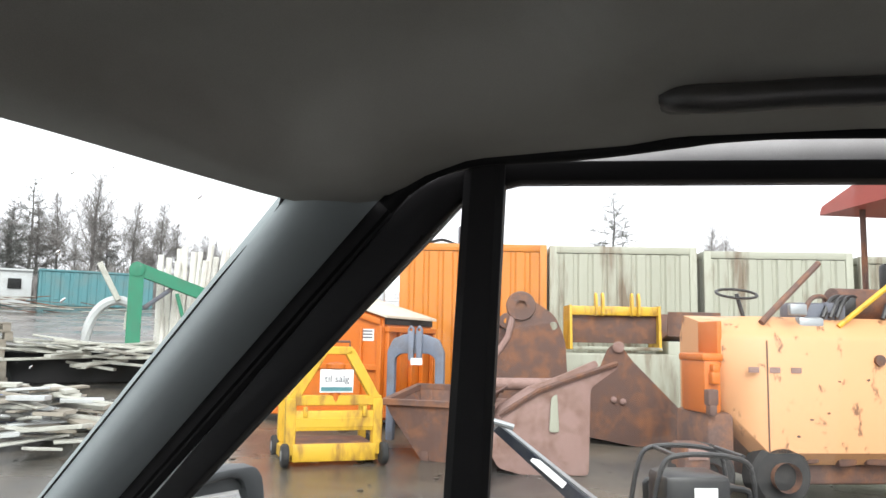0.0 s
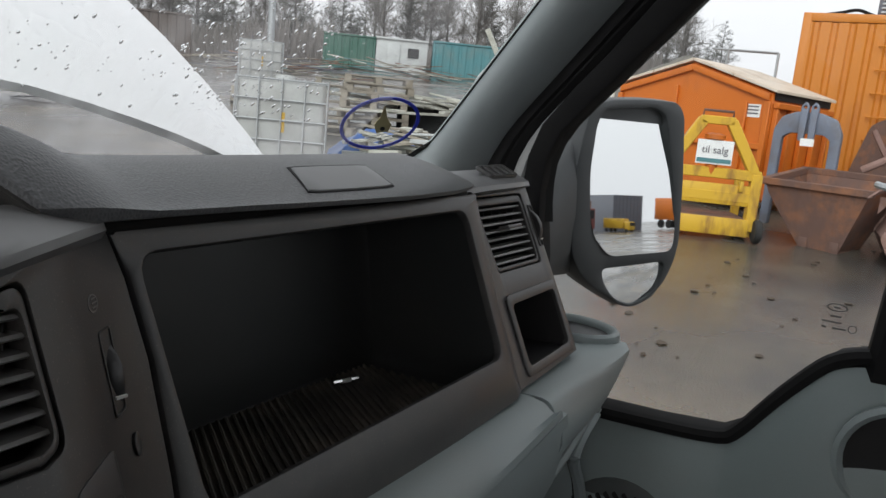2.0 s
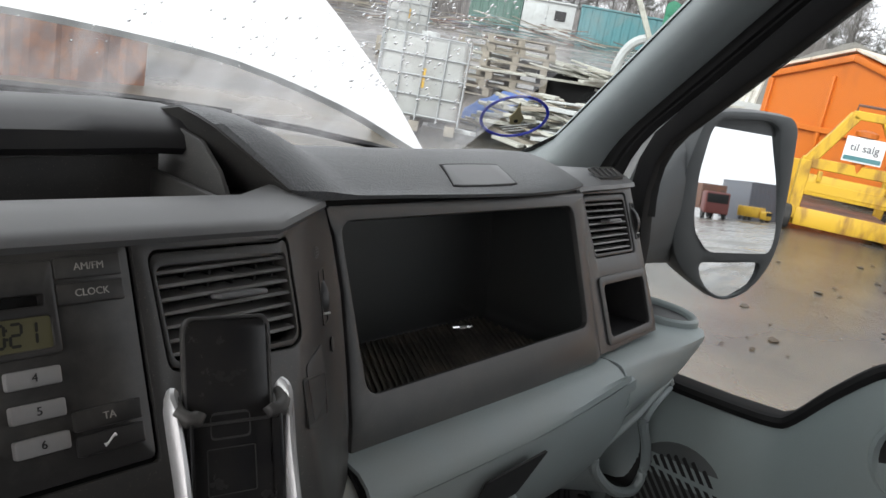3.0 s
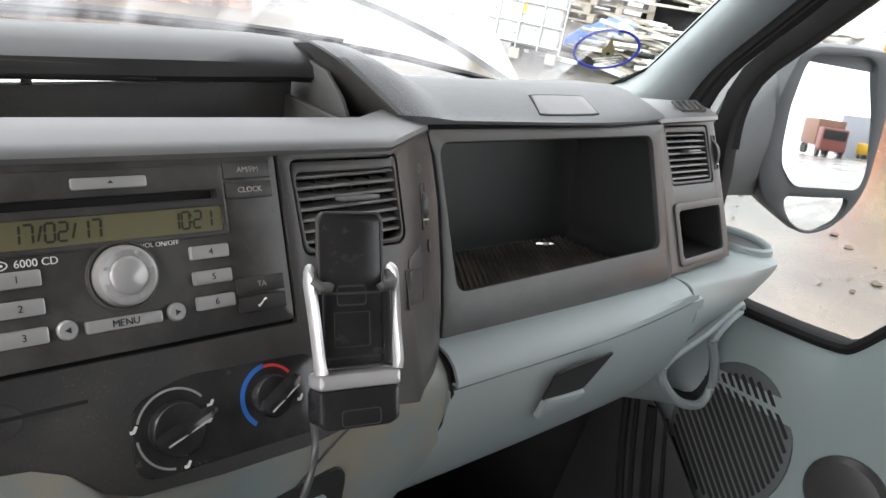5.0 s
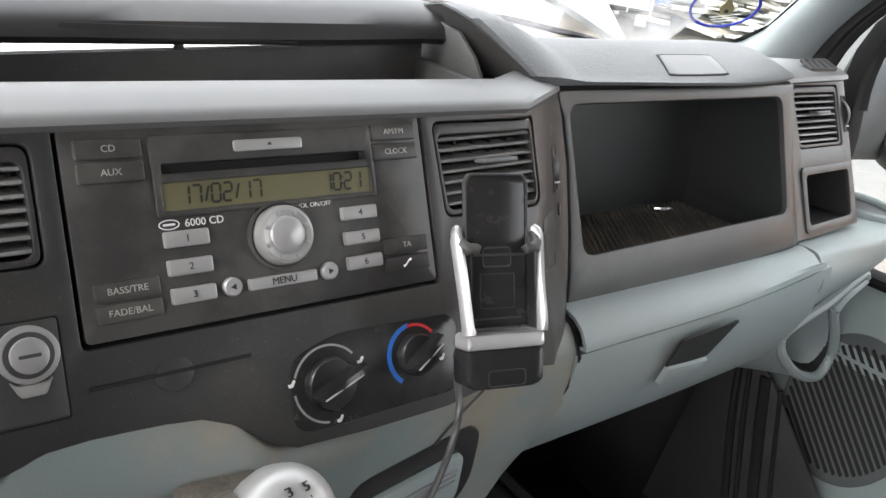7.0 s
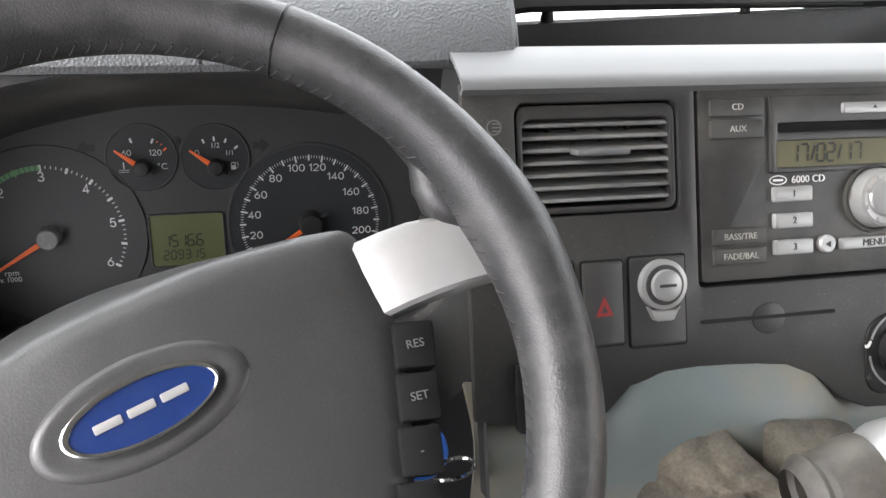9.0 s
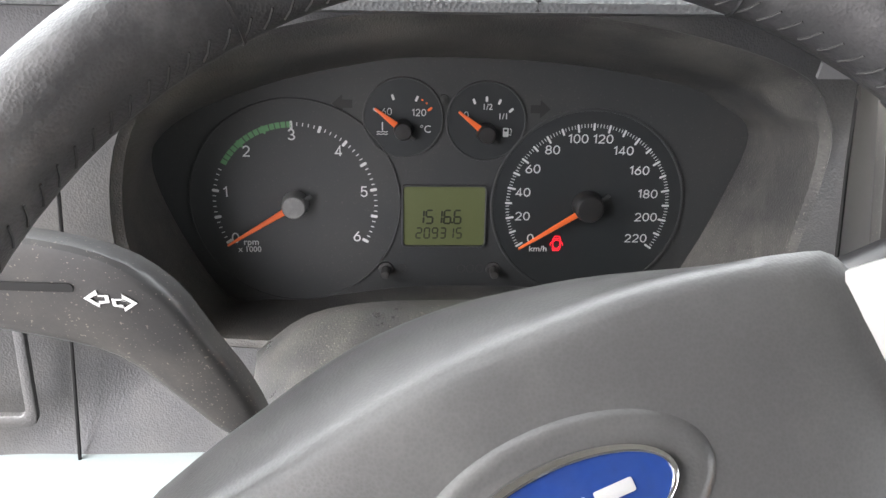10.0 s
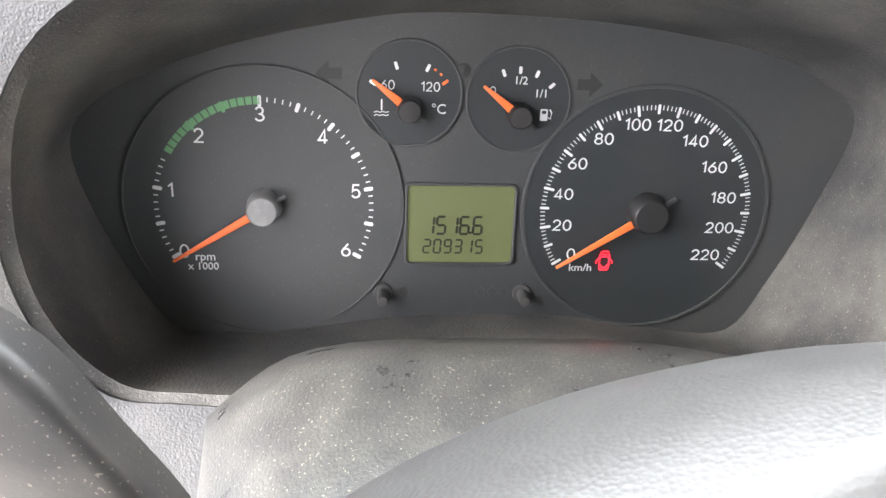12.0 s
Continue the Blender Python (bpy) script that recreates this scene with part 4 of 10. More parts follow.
dial_arc(1, 98, 232, 0.0165, 0.0192, M_BLUE)
dial_arc(1, 38, 105, 0.0165, 0.0182, M_REDP)
for x, z in ((0.0042, 1.3695), (0.0300, 1.3468), (0.0470, 1.3730), (0.0455, 1.3655), (0.1030, 1.3640), (0.0985, 1.3722)):
    part("symbol_mark", slab(roundpoly([(x - 0.002, z - 0.0018), (x + 0.0004, z - 0.0018), (x + 0.0024, z + 0.0012), (x + 0.0010, z + 0.0018), (x - 0.0006, z - 0.0004), (x - 0.0022, z)], 0.0004, 1), (), 0.0003, on_face, (), 0, front=0.0016), M_MARK, heat)
# digital heater timer under the blanks
tim = thing("heater_timer", "small black digital heater timer below the switches", "timer", on_face(-0.18, 1.352, 0))
part("timer_body", slab(roundpoly([(-0.1960, 1.3455), (-0.1600, 1.3455), (-0.1588, 1.3755), (-0.1960, 1.3770)], 0.003), (), 0.006, on_face, (), 0.001, front=0.004), M_GLOSS, tim)
part("timer_display", slab(rrect(-0.1920, 1.3645, -0.1640, 1.3722, 0.001), (), 0.002, on_face, (), 0, front=0.0045), M_SW, tim)
for x, z in ((-0.184, 1.3600), (-0.1755, 1.3505), (-0.1650, 1.3565), (-0.1880, 1.3520)):
    part("key_mark", slab(rrect(x - 0.0025, z - 0.0005, x + 0.0025, z + 0.0008, 0.0004, 2), (), 0.0003, on_face, (), 0, front=0.0043), M_MARK, tim)
# defrost symbol by the vents
for x, z in ((-0.2005, 1.4800), (0.2450, 1.4725)):
    part("vent_symbol", slab(ring(x, z, 0.0038, 0.0034, 20), [ring(x, z, 0.0032, 0.0028, 20)], 0.0003, on_face, (), 0, front=0.0003), M_CAP, dash)
    for k in (-1, 0, 1):
        if z > 1.44:
            part("vent_symbol", slab(rrect(x - 0.001, z + k * 0.0016 - 0.0003, x + 0.0035, z + k * 0.0016 + 0.0003, 0.0002, 1), (), 0.0003, on_face, (), 0, front=0.0003), M_CAP, dash)
part("coin_dent", slab(rrect(0.205, 1.395, 0.236, 1.424, 0.004), (), 0.001, on_face, FACE_CUTS, 0.0006, front=0.0008), M_SW, dash)

# ---- instrument cluster ----
def arc_pts(cx, cy, rx, ry, a0, a1, n=12):
    return [(cx + rx * math.cos(radians(a0 + (a1 - a0) * k / n)), cy + ry * math.sin(radians(a0 + (a1 - a0) * k / n))) for k in range(n + 1)]


STROKES = {
    "0": arc_pts(0.32, 0.5, 0.27, 0.45, 90, 450, 24),
    "1": [(0.10, 0.76), (0.34, 0.95), (0.34, 0.05)],
    "2": arc_pts(0.31, 0.69, 0.25, 0.26, 170, -40, 12) + [(0.06, 0.06), (0.60, 0.06)],
    "3": arc_pts(0.29, 0.72, 0.22, 0.23, 165, -85, 12) + arc_pts(0.29, 0.27, 0.26, 0.22, 85, -165, 12),
    "4": [(0.62, 0.27), (0.05, 0.27), (0.44, 0.95), (0.44, 0.05)],
    "5": [(0.54, 0.94), (0.15, 0.94), (0.10, 0.50)] + arc_pts(0.30, 0.33, 0.26, 0.28, 125, -155, 14),
    "6": [(0.48, 0.95), (0.24, 0.66)] + arc_pts(0.32, 0.32, 0.26, 0.27, 140, 500, 22),
    "8": arc_pts(0.32, 0.28, 0.26, 0.23, 90, 450, 20) + arc_pts(0.32, 0.72, 0.22, 0.22, -90, 270, 20),
}


def numeral(text_, size, M, mat, parent, width=1.0, weight=0.12):
    """Plain upright printed figures, each one flat stroke of even weight, centred on M."""
    step = {"1": 0.56}
    total = sum(step.get(c, 0.76) for c in text_) - 0.12
    x = -total / 2
    for ch in text_:
        pts = [Vector(p) for p in STROKES[ch]]
        bm = bmesh.new()
        pairs = []
        for i, p in enumerate(pts):
            a, b = pts[max(0, i - 1)], pts[min(len(pts) - 1, i + 1)]
            d0, d1 = (p - a), (b - p)
            d0 = d0.normalized() if d0.length > 1e-6 else d1.normalized()
            d1 = d1.normalized() if d1.length > 1e-6 else d0
            t = (d0 + d1).normalized() if (d0 + d1).length > 0.2 else d1
            n = Vector((-t.y, t.x))
            k = weight / 2 / max(0.45, abs(n.dot(Vector((-d1.y, d1.x)))))
            pairs.append([bm.verts.new(M @ Vector(((x + q.x) * size * width, (q.y - 0.5) * size, 0))) for q in (p + n * k, p - n * k)])
        for (a, b), (c, d) in zip(pairs, pairs[1:]):
            bm.faces.new((a, b, d, c))
        part("digit", bm, mat, parent)
        x += step.get(ch, 0.76)


CL_N = Vector((0, -1, 0.22)).normalized()
CL_UP = Vector((0, 0.22, 1)).normalized()
CL0 = Vector((-0.363, 0.565, 1.375))
CLM = Matrix(((1, CL_UP.x, CL_N.x, CL0.x), (0, CL_UP.y, CL_N.y, CL0.y), (0, CL_UP.z, CL_N.z, CL0.z), (0, 0, 0, 1)))
K = CL_UP.z and 1 / CL_UP.z


def cv(x, z):
    """Cluster coordinates of a point of its face given by x and height."""
    return (x - CL0.x, (z - CL0.z) * K)


clu = thing("instrument_cluster", "dark instrument cluster with two large dials and a green display", "instrument cluster", (-0.36, 0.56, 1.32))
mask = [cv(*p) for p in ((-0.519, 1.391), (-0.508, 1.352), (-0.484, 1.312), (-0.46, 1.3095), (-0.438, 1.310), (-0.39, 1.3165), (-0.363, 1.318), (-0.312, 1.317), (-0.27, 1.311), (-0.238, 1.3105), (-0.222, 1.335), (-0.207, 1.368), (-0.196, 1.405), (-0.215, 1.421), (-0.241, 1.431), (-0.300, 1.440), (-0.371, 1.4425), (-0.41, 1.438), (-0.455, 1.428), (-0.500, 1.411))]
M_CLU = surface("cluster_grey", (0.036, 0.0385, 0.0395), 0.55, dirt=(0.055, 0.054, 0.05), amount=0.5, big=16, fine=1500, vary=0.06, bump=0.08, height=0.0002, specks=0.06)
M_DIAL = surface("dial_black", (0.021, 0.0245, 0.026), 0.5, dirt=(0.035, 0.035, 0.034), amount=0.4, big=22, fine=2500, vary=0.05, bump=0.0)
M_TICK = surface("white_dial_print", (0.66, 0.67, 0.66), 0.5, bump=0.0, big=60, fine=900, vary=0.03)
M_GREEN = surface("green_dial_print", (0.12, 0.30, 0.13), 0.5, bump=0.0)
M_ORANGE = surface("orange_needle", (0.85, 0.16, 0.04), 0.45, bump=0.0, big=60, fine=900, vary=0.03)
RPM, KMH, TMP, FUE = (-0.0800, -0.0092), (0.0812, -0.0096), (-0.0210, 0.0325), (0.0232, 0.0310)
R_BIG, R_KM, R_SM = 0.0569, 0.0525, 0.0206
grow = [(x * 1.03, y * 1.03) for x, y in mask]
part("cluster_face", slab(grow, (), 0.004, flat(CLM), ()), M_CLU, clu)


def dial(c, r, name, rim=0.0012, mat=None):
    c = (c[0], c[1] + (0.0058 if r < 0.03 else 0))
    d = part(name, slab(ring(*c, r, None, 64), (), 0.002, flat(CLM), (), 0, front=0.0008), mat or M_DIAL, clu)
    part("dial_rim", slab(ring(*c, r + rim, None, 64), [ring(*c, r, None, 64)], 0.002, flat(CLM), (), 0.0003, front=0.0013), M_CLU, d)
    return d


def tick(c, a, r0, r1, wd, mat, par):
    d = Vector((math.cos(radians(a)), math.sin(radians(a))))
    nn = Vector((-d.y, d.x)) * wd / 2
    o = Vector(c)
    pts = [o + d * r0 + nn, o + d * r0 - nn, o + d * r1 - nn, o + d * r1 + nn]
    return slab(roundpoly([tuple(p) for p in pts], wd * 0.45, 2) if wd > 0.0008 else [tuple(p) for p in pts], (), 0.0002, flat(CLM), (), 0, front=0.0012)


def needle(c, a, r0, r1, par, hub=0.0062, capmat=None):
    d = Vector((math.cos(radians(a)), math.sin(radians(a))))
    nn = Vector((-d.y, d.x))
    o = Vector(c)
    pts = [o + d * r0 + nn * 0.0017, o + d * r1 + nn * 0.0006, o + d * r1 - nn * 0.0006, o + d * r0 - nn * 0.0017]
    part("needle", slab([tuple(p) for p in pts], (), 0.001, flat(CLM), (), 0.0003, front=0.0065), M_ORANGE, par, "orange pointer")
    M = CLM @ Matrix.Translation((*c, 0))
    part("needle_tail", slab([tuple(Vector(p) - Vector(c)) for p in (o - d * hub * 0.8 + nn * 0.001, o - d * hub * 1.75 + nn * 0.001, o - d * hub * 1.75 - nn * 0.001, o - d * hub * 0.8 - nn * 0.001)], (), 0.001, flat(M), (), 0.0002, front=0.006), M_CLU, par)
    part("needle_hub", lathe([(hub * 1.15, 0.001), (hub * 1.08, 0.006), (hub, 0.0095), (hub * 0.9, 0.0102), (0.0001, 0.0104)], M, 32, False), capmat or M_BLACK, par)


M_HUB = surface("worn_grey_hub", (0.16, 0.16, 0.16), 0.5, dirt=(0.28, 0.28, 0.27), amount=0.6, big=120, fine=1800, bump=0.1, height=0.0002)
rev = dial(RPM, R_BIG, "rev_counter", 0.0008, M_CLU)
RR = 0.0448
ang = lambda v: 210.5 - v * 40.0
n_major = []
for i in range(61):
    v = i / 10
    a = ang(v)
    if 1.5 <= v <= 3.0:
        continue
    if i % 5 == 0:
        n_major.append(tick(RPM, a, RR - 0.0045 + 0.0012, RR + 0.0006, 0.0016, M_TICK, rev))
    else:
        part("scale_line", tick(RPM, a, RR - 0.0018, RR, 0.00045, M_TICK, rev), M_TICK, rev)
for b_ in n_major:
    part("scale_mark", b_, M_TICK, rev)
for i in range(15):
    v = 1.52 + i * 0.1
    part("green_segment", slab(arcband(*RPM, RR - 0.0028, RR + 0.0004, ang(v), ang(v + 0.082), 3), (), 0.0002, flat(CLM), (), 0, front=0.0012), M_GREEN, rev)
for v in (2.0, 2.5, 3.0):
    part("scale_mark", tick(RPM, ang(v), RR - 0.0038, RR + 0.0008, 0.0014, M_TICK, rev), M_TICK if v == 3.0 else M_GREEN, rev)
for v in range(7):
    a = radians(ang(v))
    rr = RR - (0.0066 if v else 0.0054)
    numeral(str(v), 0.0060, CLM @ Matrix.Translation((RPM[0] + rr * math.cos(a), RPM[1] + rr * math.sin(a), 0.0012)), M_TICK, rev, 1.05)
lettering("rpm", 0.0052, CLM @ Matrix.Translation((RPM[0] - 0.0255, RPM[1] - 0.0225, 0.0012)), M_TICK, rev, "caption")
lettering("x 1000", 0.0046, CLM @ Matrix.Translation((RPM[0] - 0.0265, RPM[1] - 0.0268, 0.0012)), M_TICK, rev, "caption")
needle(RPM, 211.5, 0.006, 0.0440, rev, 0.0064, M_HUB)

spd = dial(KMH, R_KM, "speedometer", 0.0016)
RK = 0.0456
angk = lambda v: 212.0 - v * (245.5 / 220)
for i in range(111):
    v = i * 2
    if i % 10 == 0 or i % 5 == 0:
        continue
    part("scale_line", tick(KMH, angk(v), RK - 0.0019, RK, 0.00032, M_TICK, spd), M_TICK, spd)
for v in range(0, 221, 10):
    part("scale_mark", tick(KMH, angk(v), RK - (0.0036 if v % 20 else 0.0042), RK + 0.0004, 0.0011, M_TICK, spd), M_TICK, spd)
for v in range(0, 221, 20):
    a = radians(angk(v))
    rr = 0.0364 + 0.0035 * max(0, math.sin(a)) - 0.0018 * max(0, math.cos(a))
    dx = -0.0043 * math.exp(-((math.degrees(a) - 50) / 38) ** 2)
    dy = -0.0018 * math.exp(-((math.degrees(a) - 115) / 55) ** 2)
    numeral(str(v), 0.0049, CLM @ Matrix.Translation((KMH[0] + rr * math.cos(a) + dx, KMH[1] + rr * math.sin(a) + dy, 0.0012)), M_TICK, spd, 1.18)
lettering("km/h", 0.0046, CLM @ Matrix.Translation((KMH[0] - 0.0262, KMH[1] - 0.0258, 0.0012)), M_TICK, spd, "caption", width=1.12)
needle(KMH, 212.5, 0.006, 0.0450, spd, 0.0075)
M_WARN = lit("red_warning_light", (1.0, 0.015, 0.03), 0.22)
wx, wy = KMH[0] - 0.0158, KMH[1] - 0.0225
wv = lambda u, v: CLM @ Vector((wx + u, wy + v, 0.0012))
warn = part("door_warning_light", tube([wv(u, v) for u, v in ((-0.0017, -0.0041), (0.0017, -0.0041), (0.0021, -0.0032), (0.0021, 0.0026), (0.0014, 0.0043), (-0.0014, 0.0043), (-0.0021, 0.0026), (-0.0021, -0.0032))], 0.0002, 5, True), M_WARN, spd, "red open-door warning symbol")
for pts in (((-0.0017, 0.0014), (-0.0007, 0.0020), (0.0007, 0.0020), (0.0017, 0.0014)), ((-0.0013, 0.0029), (0.0013, 0.0029)), ((-0.0015, -0.0018), (-0.0011, -0.0030), (0.0011, -0.0030), (0.0015, -0.0018))):
    part("car_mark", tube([wv(*p) for p in pts], 0.0002, 5), M_WARN, warn)
for sx in (-1, 1):
    part("door_mark", tube([wv(sx * 0.0022, 0.0012), wv(sx * 0.0035, -0.0002), wv(sx * 0.0036, -0.0012)], 0.0002, 5), M_WARN, warn)
tmp = dial(TMP, R_SM, "temperature_gauge", 0.0010)
for a in (146, 108, 66):
    part("scale_mark", tick(TMP, a, 0.0140 + 0.002, 0.0192, 0.0013, M_TICK, tmp), M_TICK, tmp)
for a, r0, r1 in ((37, 0.0162, 0.0192), (57, 0.0180, 0.0189), (48, 0.0180, 0.0189)):
    part("red_mark", tick(TMP, a, r0, r1, 0.0012, M_ORANGE, tmp), M_ORANGE, tmp)
numeral("60", 0.0038, CLM @ Matrix.Translation((TMP[0] - 0.0088, TMP[1] + 0.0092, 0.0012)), M_TICK, tmp, 1.05, 0.11)
numeral("120", 0.0038, CLM @ Matrix.Translation((TMP[0] + 0.0082, TMP[1] + 0.0088, 0.0012)), M_TICK, tmp, 1.05, 0.11)
lettering("°C", 0.0056, CLM @ Matrix.Translation((TMP[0] + 0.0118, TMP[1] - 0.0002, 0.0012)), M_TICK, tmp, "caption")
for k in (0, 1):
    part("coolant_symbol", tube([CLM @ Vector((TMP[0] - 0.0142 + 0.0012 * i, TMP[1] - 0.0018 - 0.0013 * k + 0.0004 * (i % 2), 0.0012)) for i in range(6)], 0.0002, 4), M_TICK, tmp)
part("coolant_symbol", slab(rrect(TMP[0] - 0.0114, TMP[1] - 0.0010, TMP[0] - 0.0108, TMP[1] + 0.0035, 0.0002, 1), (), 0.0002, flat(CLM), (), 0, front=0.0012), M_TICK, tmp)
needle(TMP, 142, 0.0045, 0.0188, tmp, 0.0046)
fue = dial(FUE, R_SM, "fuel_gauge", 0.0010)
for a in (112, 90, 67, 42):
    part("scale_mark", tick(FUE, a, 0.0162, 0.0192, 0.0013, M_TICK, fue), M_TICK, fue)
lettering("1/2", 0.0045, CLM @ Matrix.Translation((FUE[0] + 0.0004, FUE[1] + 0.0135, 0.0012)), M_TICK, fue, "numeral")
lettering("1/1", 0.0045, CLM @ Matrix.Translation((FUE[0] + 0.0090, FUE[1] + 0.0085, 0.0012)), M_TICK, fue, "numeral")
numeral("0", 0.0038, CLM @ Matrix.Translation((FUE[0] - 0.0108, FUE[1] + 0.0092, 0.0012)), M_TICK, fue, 1.05, 0.11)
part("pump_symbol", slab(rrect(FUE[0] + 0.0092, FUE[1] - 0.0024, FUE[0] + 0.0122, FUE[1] + 0.0024, 0.0003, 1), [rrect(FUE[0] + 0.0098, FUE[1] + 0.0004, FUE[0] + 0.0116, FUE[1] + 0.0018, 0.0002, 1)], 0.0002, flat(CLM), (), 0, front=0.0012), M_TICK, fue)
part("pump_symbol", tube([CLM @ Vector((FUE[0] + a, FUE[1] + b, 0.0012)) for a, b in ((0.0124, -0.001), (0.0134, -0.0016), (0.0138, 0.001), (0.0130, 0.0022))], 0.0003, 5), M_TICK, fue)
needle(FUE, 142, 0.0045, 0.0190, fue, 0.0046)
M_ODO = lit("cluster_display", (0.155, 0.18, 0.072), 0.014)
odo = part("trip_display", slab(rrect(-0.0208, -0.0335, 0.0242, 0.0005, 0.0022), (), 0.002, flat(CLM), (), 0, front=0.0002), M_ODO, clu, "olive green trip display")
part("display_frame", slab(rrect(-0.0220, -0.0347, 0.0254, 0.0017, 0.0028), [rrect(-0.0208, -0.0335, 0.0242, 0.0005, 0.0022)], 0.003, flat(CLM), (), 0.0006, front=0.0016), M_CLU, clu)
seven("1516.6", 0.0076, CLM @ Matrix.Translation((-0.0136, -0.0206, 0.0006)), M_LCDINK, odo, 0.66)
seven("209315", 0.0059, CLM @ Matrix.Translation((-0.0140, -0.0292, 0.0006)), M_LCDINK, odo, 0.76)
M_GHOST = surface("unlit_symbol", (0.022, 0.024, 0.022), 0.6, bump=0.0)
for sx, cx, cy in ((-1, -0.0530, 0.0455), (1, 0.0520, 0.0435)):
    part("indicator_arrow", slab([(cx - sx * 0.0052, cy - 0.0022), (cx, cy - 0.0022), (cx, cy - 0.0050), (cx + sx * 0.0055, cy), (cx, cy + 0.0050), (cx, cy + 0.0022), (cx - sx * 0.0052, cy + 0.0022)], (), 0.0002, flat(CLM), (), 0, front=0.0003), M_GHOST, clu)
part("light_sensor", lathe([(0.0028, 0.0), (0.0028, 0.0008), (0.0001, 0.0012)], CLM @ Matrix.Translation((0.0005, 0.0480, 0)), 20, False), M_GHOST, clu)
for x in (-0.0310, 0.0300):
    part("reset_pin", lathe([(0.0042, 0), (0.0040, 0.0014), (0.0024, 0.0016), (0.0024, 0.010), (0.0020, 0.0108), (0.0001, 0.011)], CLM @ Matrix.Translation((x, -0.0478, 0)), 16, False), M_SW, clu)
for x in (-0.0215, 0.0118, 0.0170, 0.0222):
    part("pin_caption", slab(ring(x, -0.0478, 0.0023, 0.0026, 18), [ring(x, -0.0478, 0.0018, 0.0021, 18)], 0.0002, flat(CLM), (), 0, front=0.0003), M_SW, clu)
# deep surround between the cowl and the dials
front_xz = [(-0.509, 1.395), (-0.503, 1.360), (-0.484, 1.337), (-0.460, 1.3330), (-0.438, 1.332), (-0.40, 1.333), (-0.363, 1.334), (-0.312, 1.334), (-0.264, 1.333), (-0.226, 1.337), (-0.2085, 1.354), (-0.2025, 1.384), (-0.1985, 1.424), (-0.2035, 1.447), (-0.224, 1.467), (-0.290, 1.483), (-0.363, 1.487), (-0.425, 1.481), (-0.472, 1.466), (-0.499, 1.438)]
fr = [Vector((x, 0.492 + 0.10 * (z - 1.40), z)) for x, z in front_xz]
bk = [CLM @ Vector((u, v, -0.003)) for u, v in mask]
bulge = [a * 0.45 + b * 0.55 + (a - b) * 0.08 for a, b in zip(fr, bk)]
M_SURR = surface("cluster_surround_plastic", (0.052, 0.052, 0.052), 0.42, dirt=(0.15, 0.145, 0.132), amount=0.7, big=24, fine=1000, vary=0.2, bump=0.6, height=0.0006, lo=0.4, hi=0.64, specks=0.4)
lip = [p + Vector((0, -0.003, 0)) + (p - Vector((-0.35, p.y, 1.40))).normalized() * 0.004 for p in fr]
closed = lambda L: smoothpath([L[-1]] + list(L) + [L[0], L[1]], 5)[5:-6]
part("cluster_surround", loft([closed(bk), closed(bulge), closed(fr), closed(lip)], True), M_SURR, clu, "dusty deep grey surround")
out_xz = [(-0.60, 1.39), (-0.60, 1.33), (-0.58, 1.292), (-0.52, 1.290), (-0.46, 1.288), (-0.42, 1.288), (-0.363, 1.288), (-0.312, 1.288), (-0.27, 1.288), (-0.215, 1.29), (-0.186, 1.32), (-0.1835, 1.36), (-0.1885, 1.43), (-0.1905, 1.465), (-0.200, 1.508), (-0.290, 1.510), (-0.363, 1.511), (-0.43, 1.510), (-0.53, 1.508), (-0.60, 1.47)]
M_PANEL = surface("grey_panel_plastic", (0.058, 0.059, 0.060), 0.42, dirt=(0.15, 0.142, 0.125), amount=0.5, big=8, fine=1100, vary=0.16, bump=0.35, height=0.0004, cells=True)
out = [Vector((x, 0.480 + 0.25 * (z - 1.40), z)) for x, z in out_xz]
part("cluster_panel", thick(loft([closed(lip), closed([a * 0.93 + b * 0.07 for a, b in zip(lip, out)]), closed(out)], True), 0.002), M_PANEL, dash, "grey panel round the instruments")
part("panel_joint", tube([(-0.522, 0.478, 1.48), (-0.524, 0.470, 1.42), (-0.531, 0.458, 1.345), (-0.536, 0.448, 1.29)], 0.0009, 6), M_GROOVE, dash)
part("panel_joint", tube([(-0.1905, 0.4955, 1.47), (-0.1890, 0.4865, 1.43), (-0.1845, 0.4705, 1.365), (-0.186, 0.460, 1.32)], 0.0012, 6), M_GROOVE, dash)
side_rows = []
for z in (1.315, 1.36, 1.43, 1.465, 1.497):
    x0, y0, y1 = table(((1.31, -0.1855), (1.36, -0.1825), (1.43, -0.1875), (1.50, -0.1915)), z), 0.479 + 0.25 * (z - 1.40), face_y(-0.21, z) + 0.003
    side_rows.append([(x0, y0 + 0.004, z), (x0 - 0.003, y0 - 0.010, z), (x0 - 0.012, y0 * 0.5 + y1 * 0.5, z), (-0.2135, y1 + 0.006, z), (-0.212, y1, z)])
# Return takes a paler grey than the panel for the light it catches.
part("panel_return", thick(loft(side_rows), 0.002), M_SIDE, dash, "grey side of the centre panel")
part("light_switch_frame", slab(rrect(-0.66, 1.315, -0.548, 1.385, 0.005), [rrect(-0.655, 1.32, -0.553, 1.38, 0.004)], 0.003, lambda u, v, w: Vector((u, 0.462 + 0.25 * (v - 1.35) - w, v)), (), 0.0008, front=0.008), M_PANEL, dash)
# lower part on the driver's side
low = [[(x, y, z) for y, z in ((0.47, 1.292), (0.446, 1.291), (0.432, 1.283), (0.425, 1.262), (0.432, 1.20), (0.46, 1.05))] for x in (-0.86, -0.6, -0.45, -0.3, -0.22)]
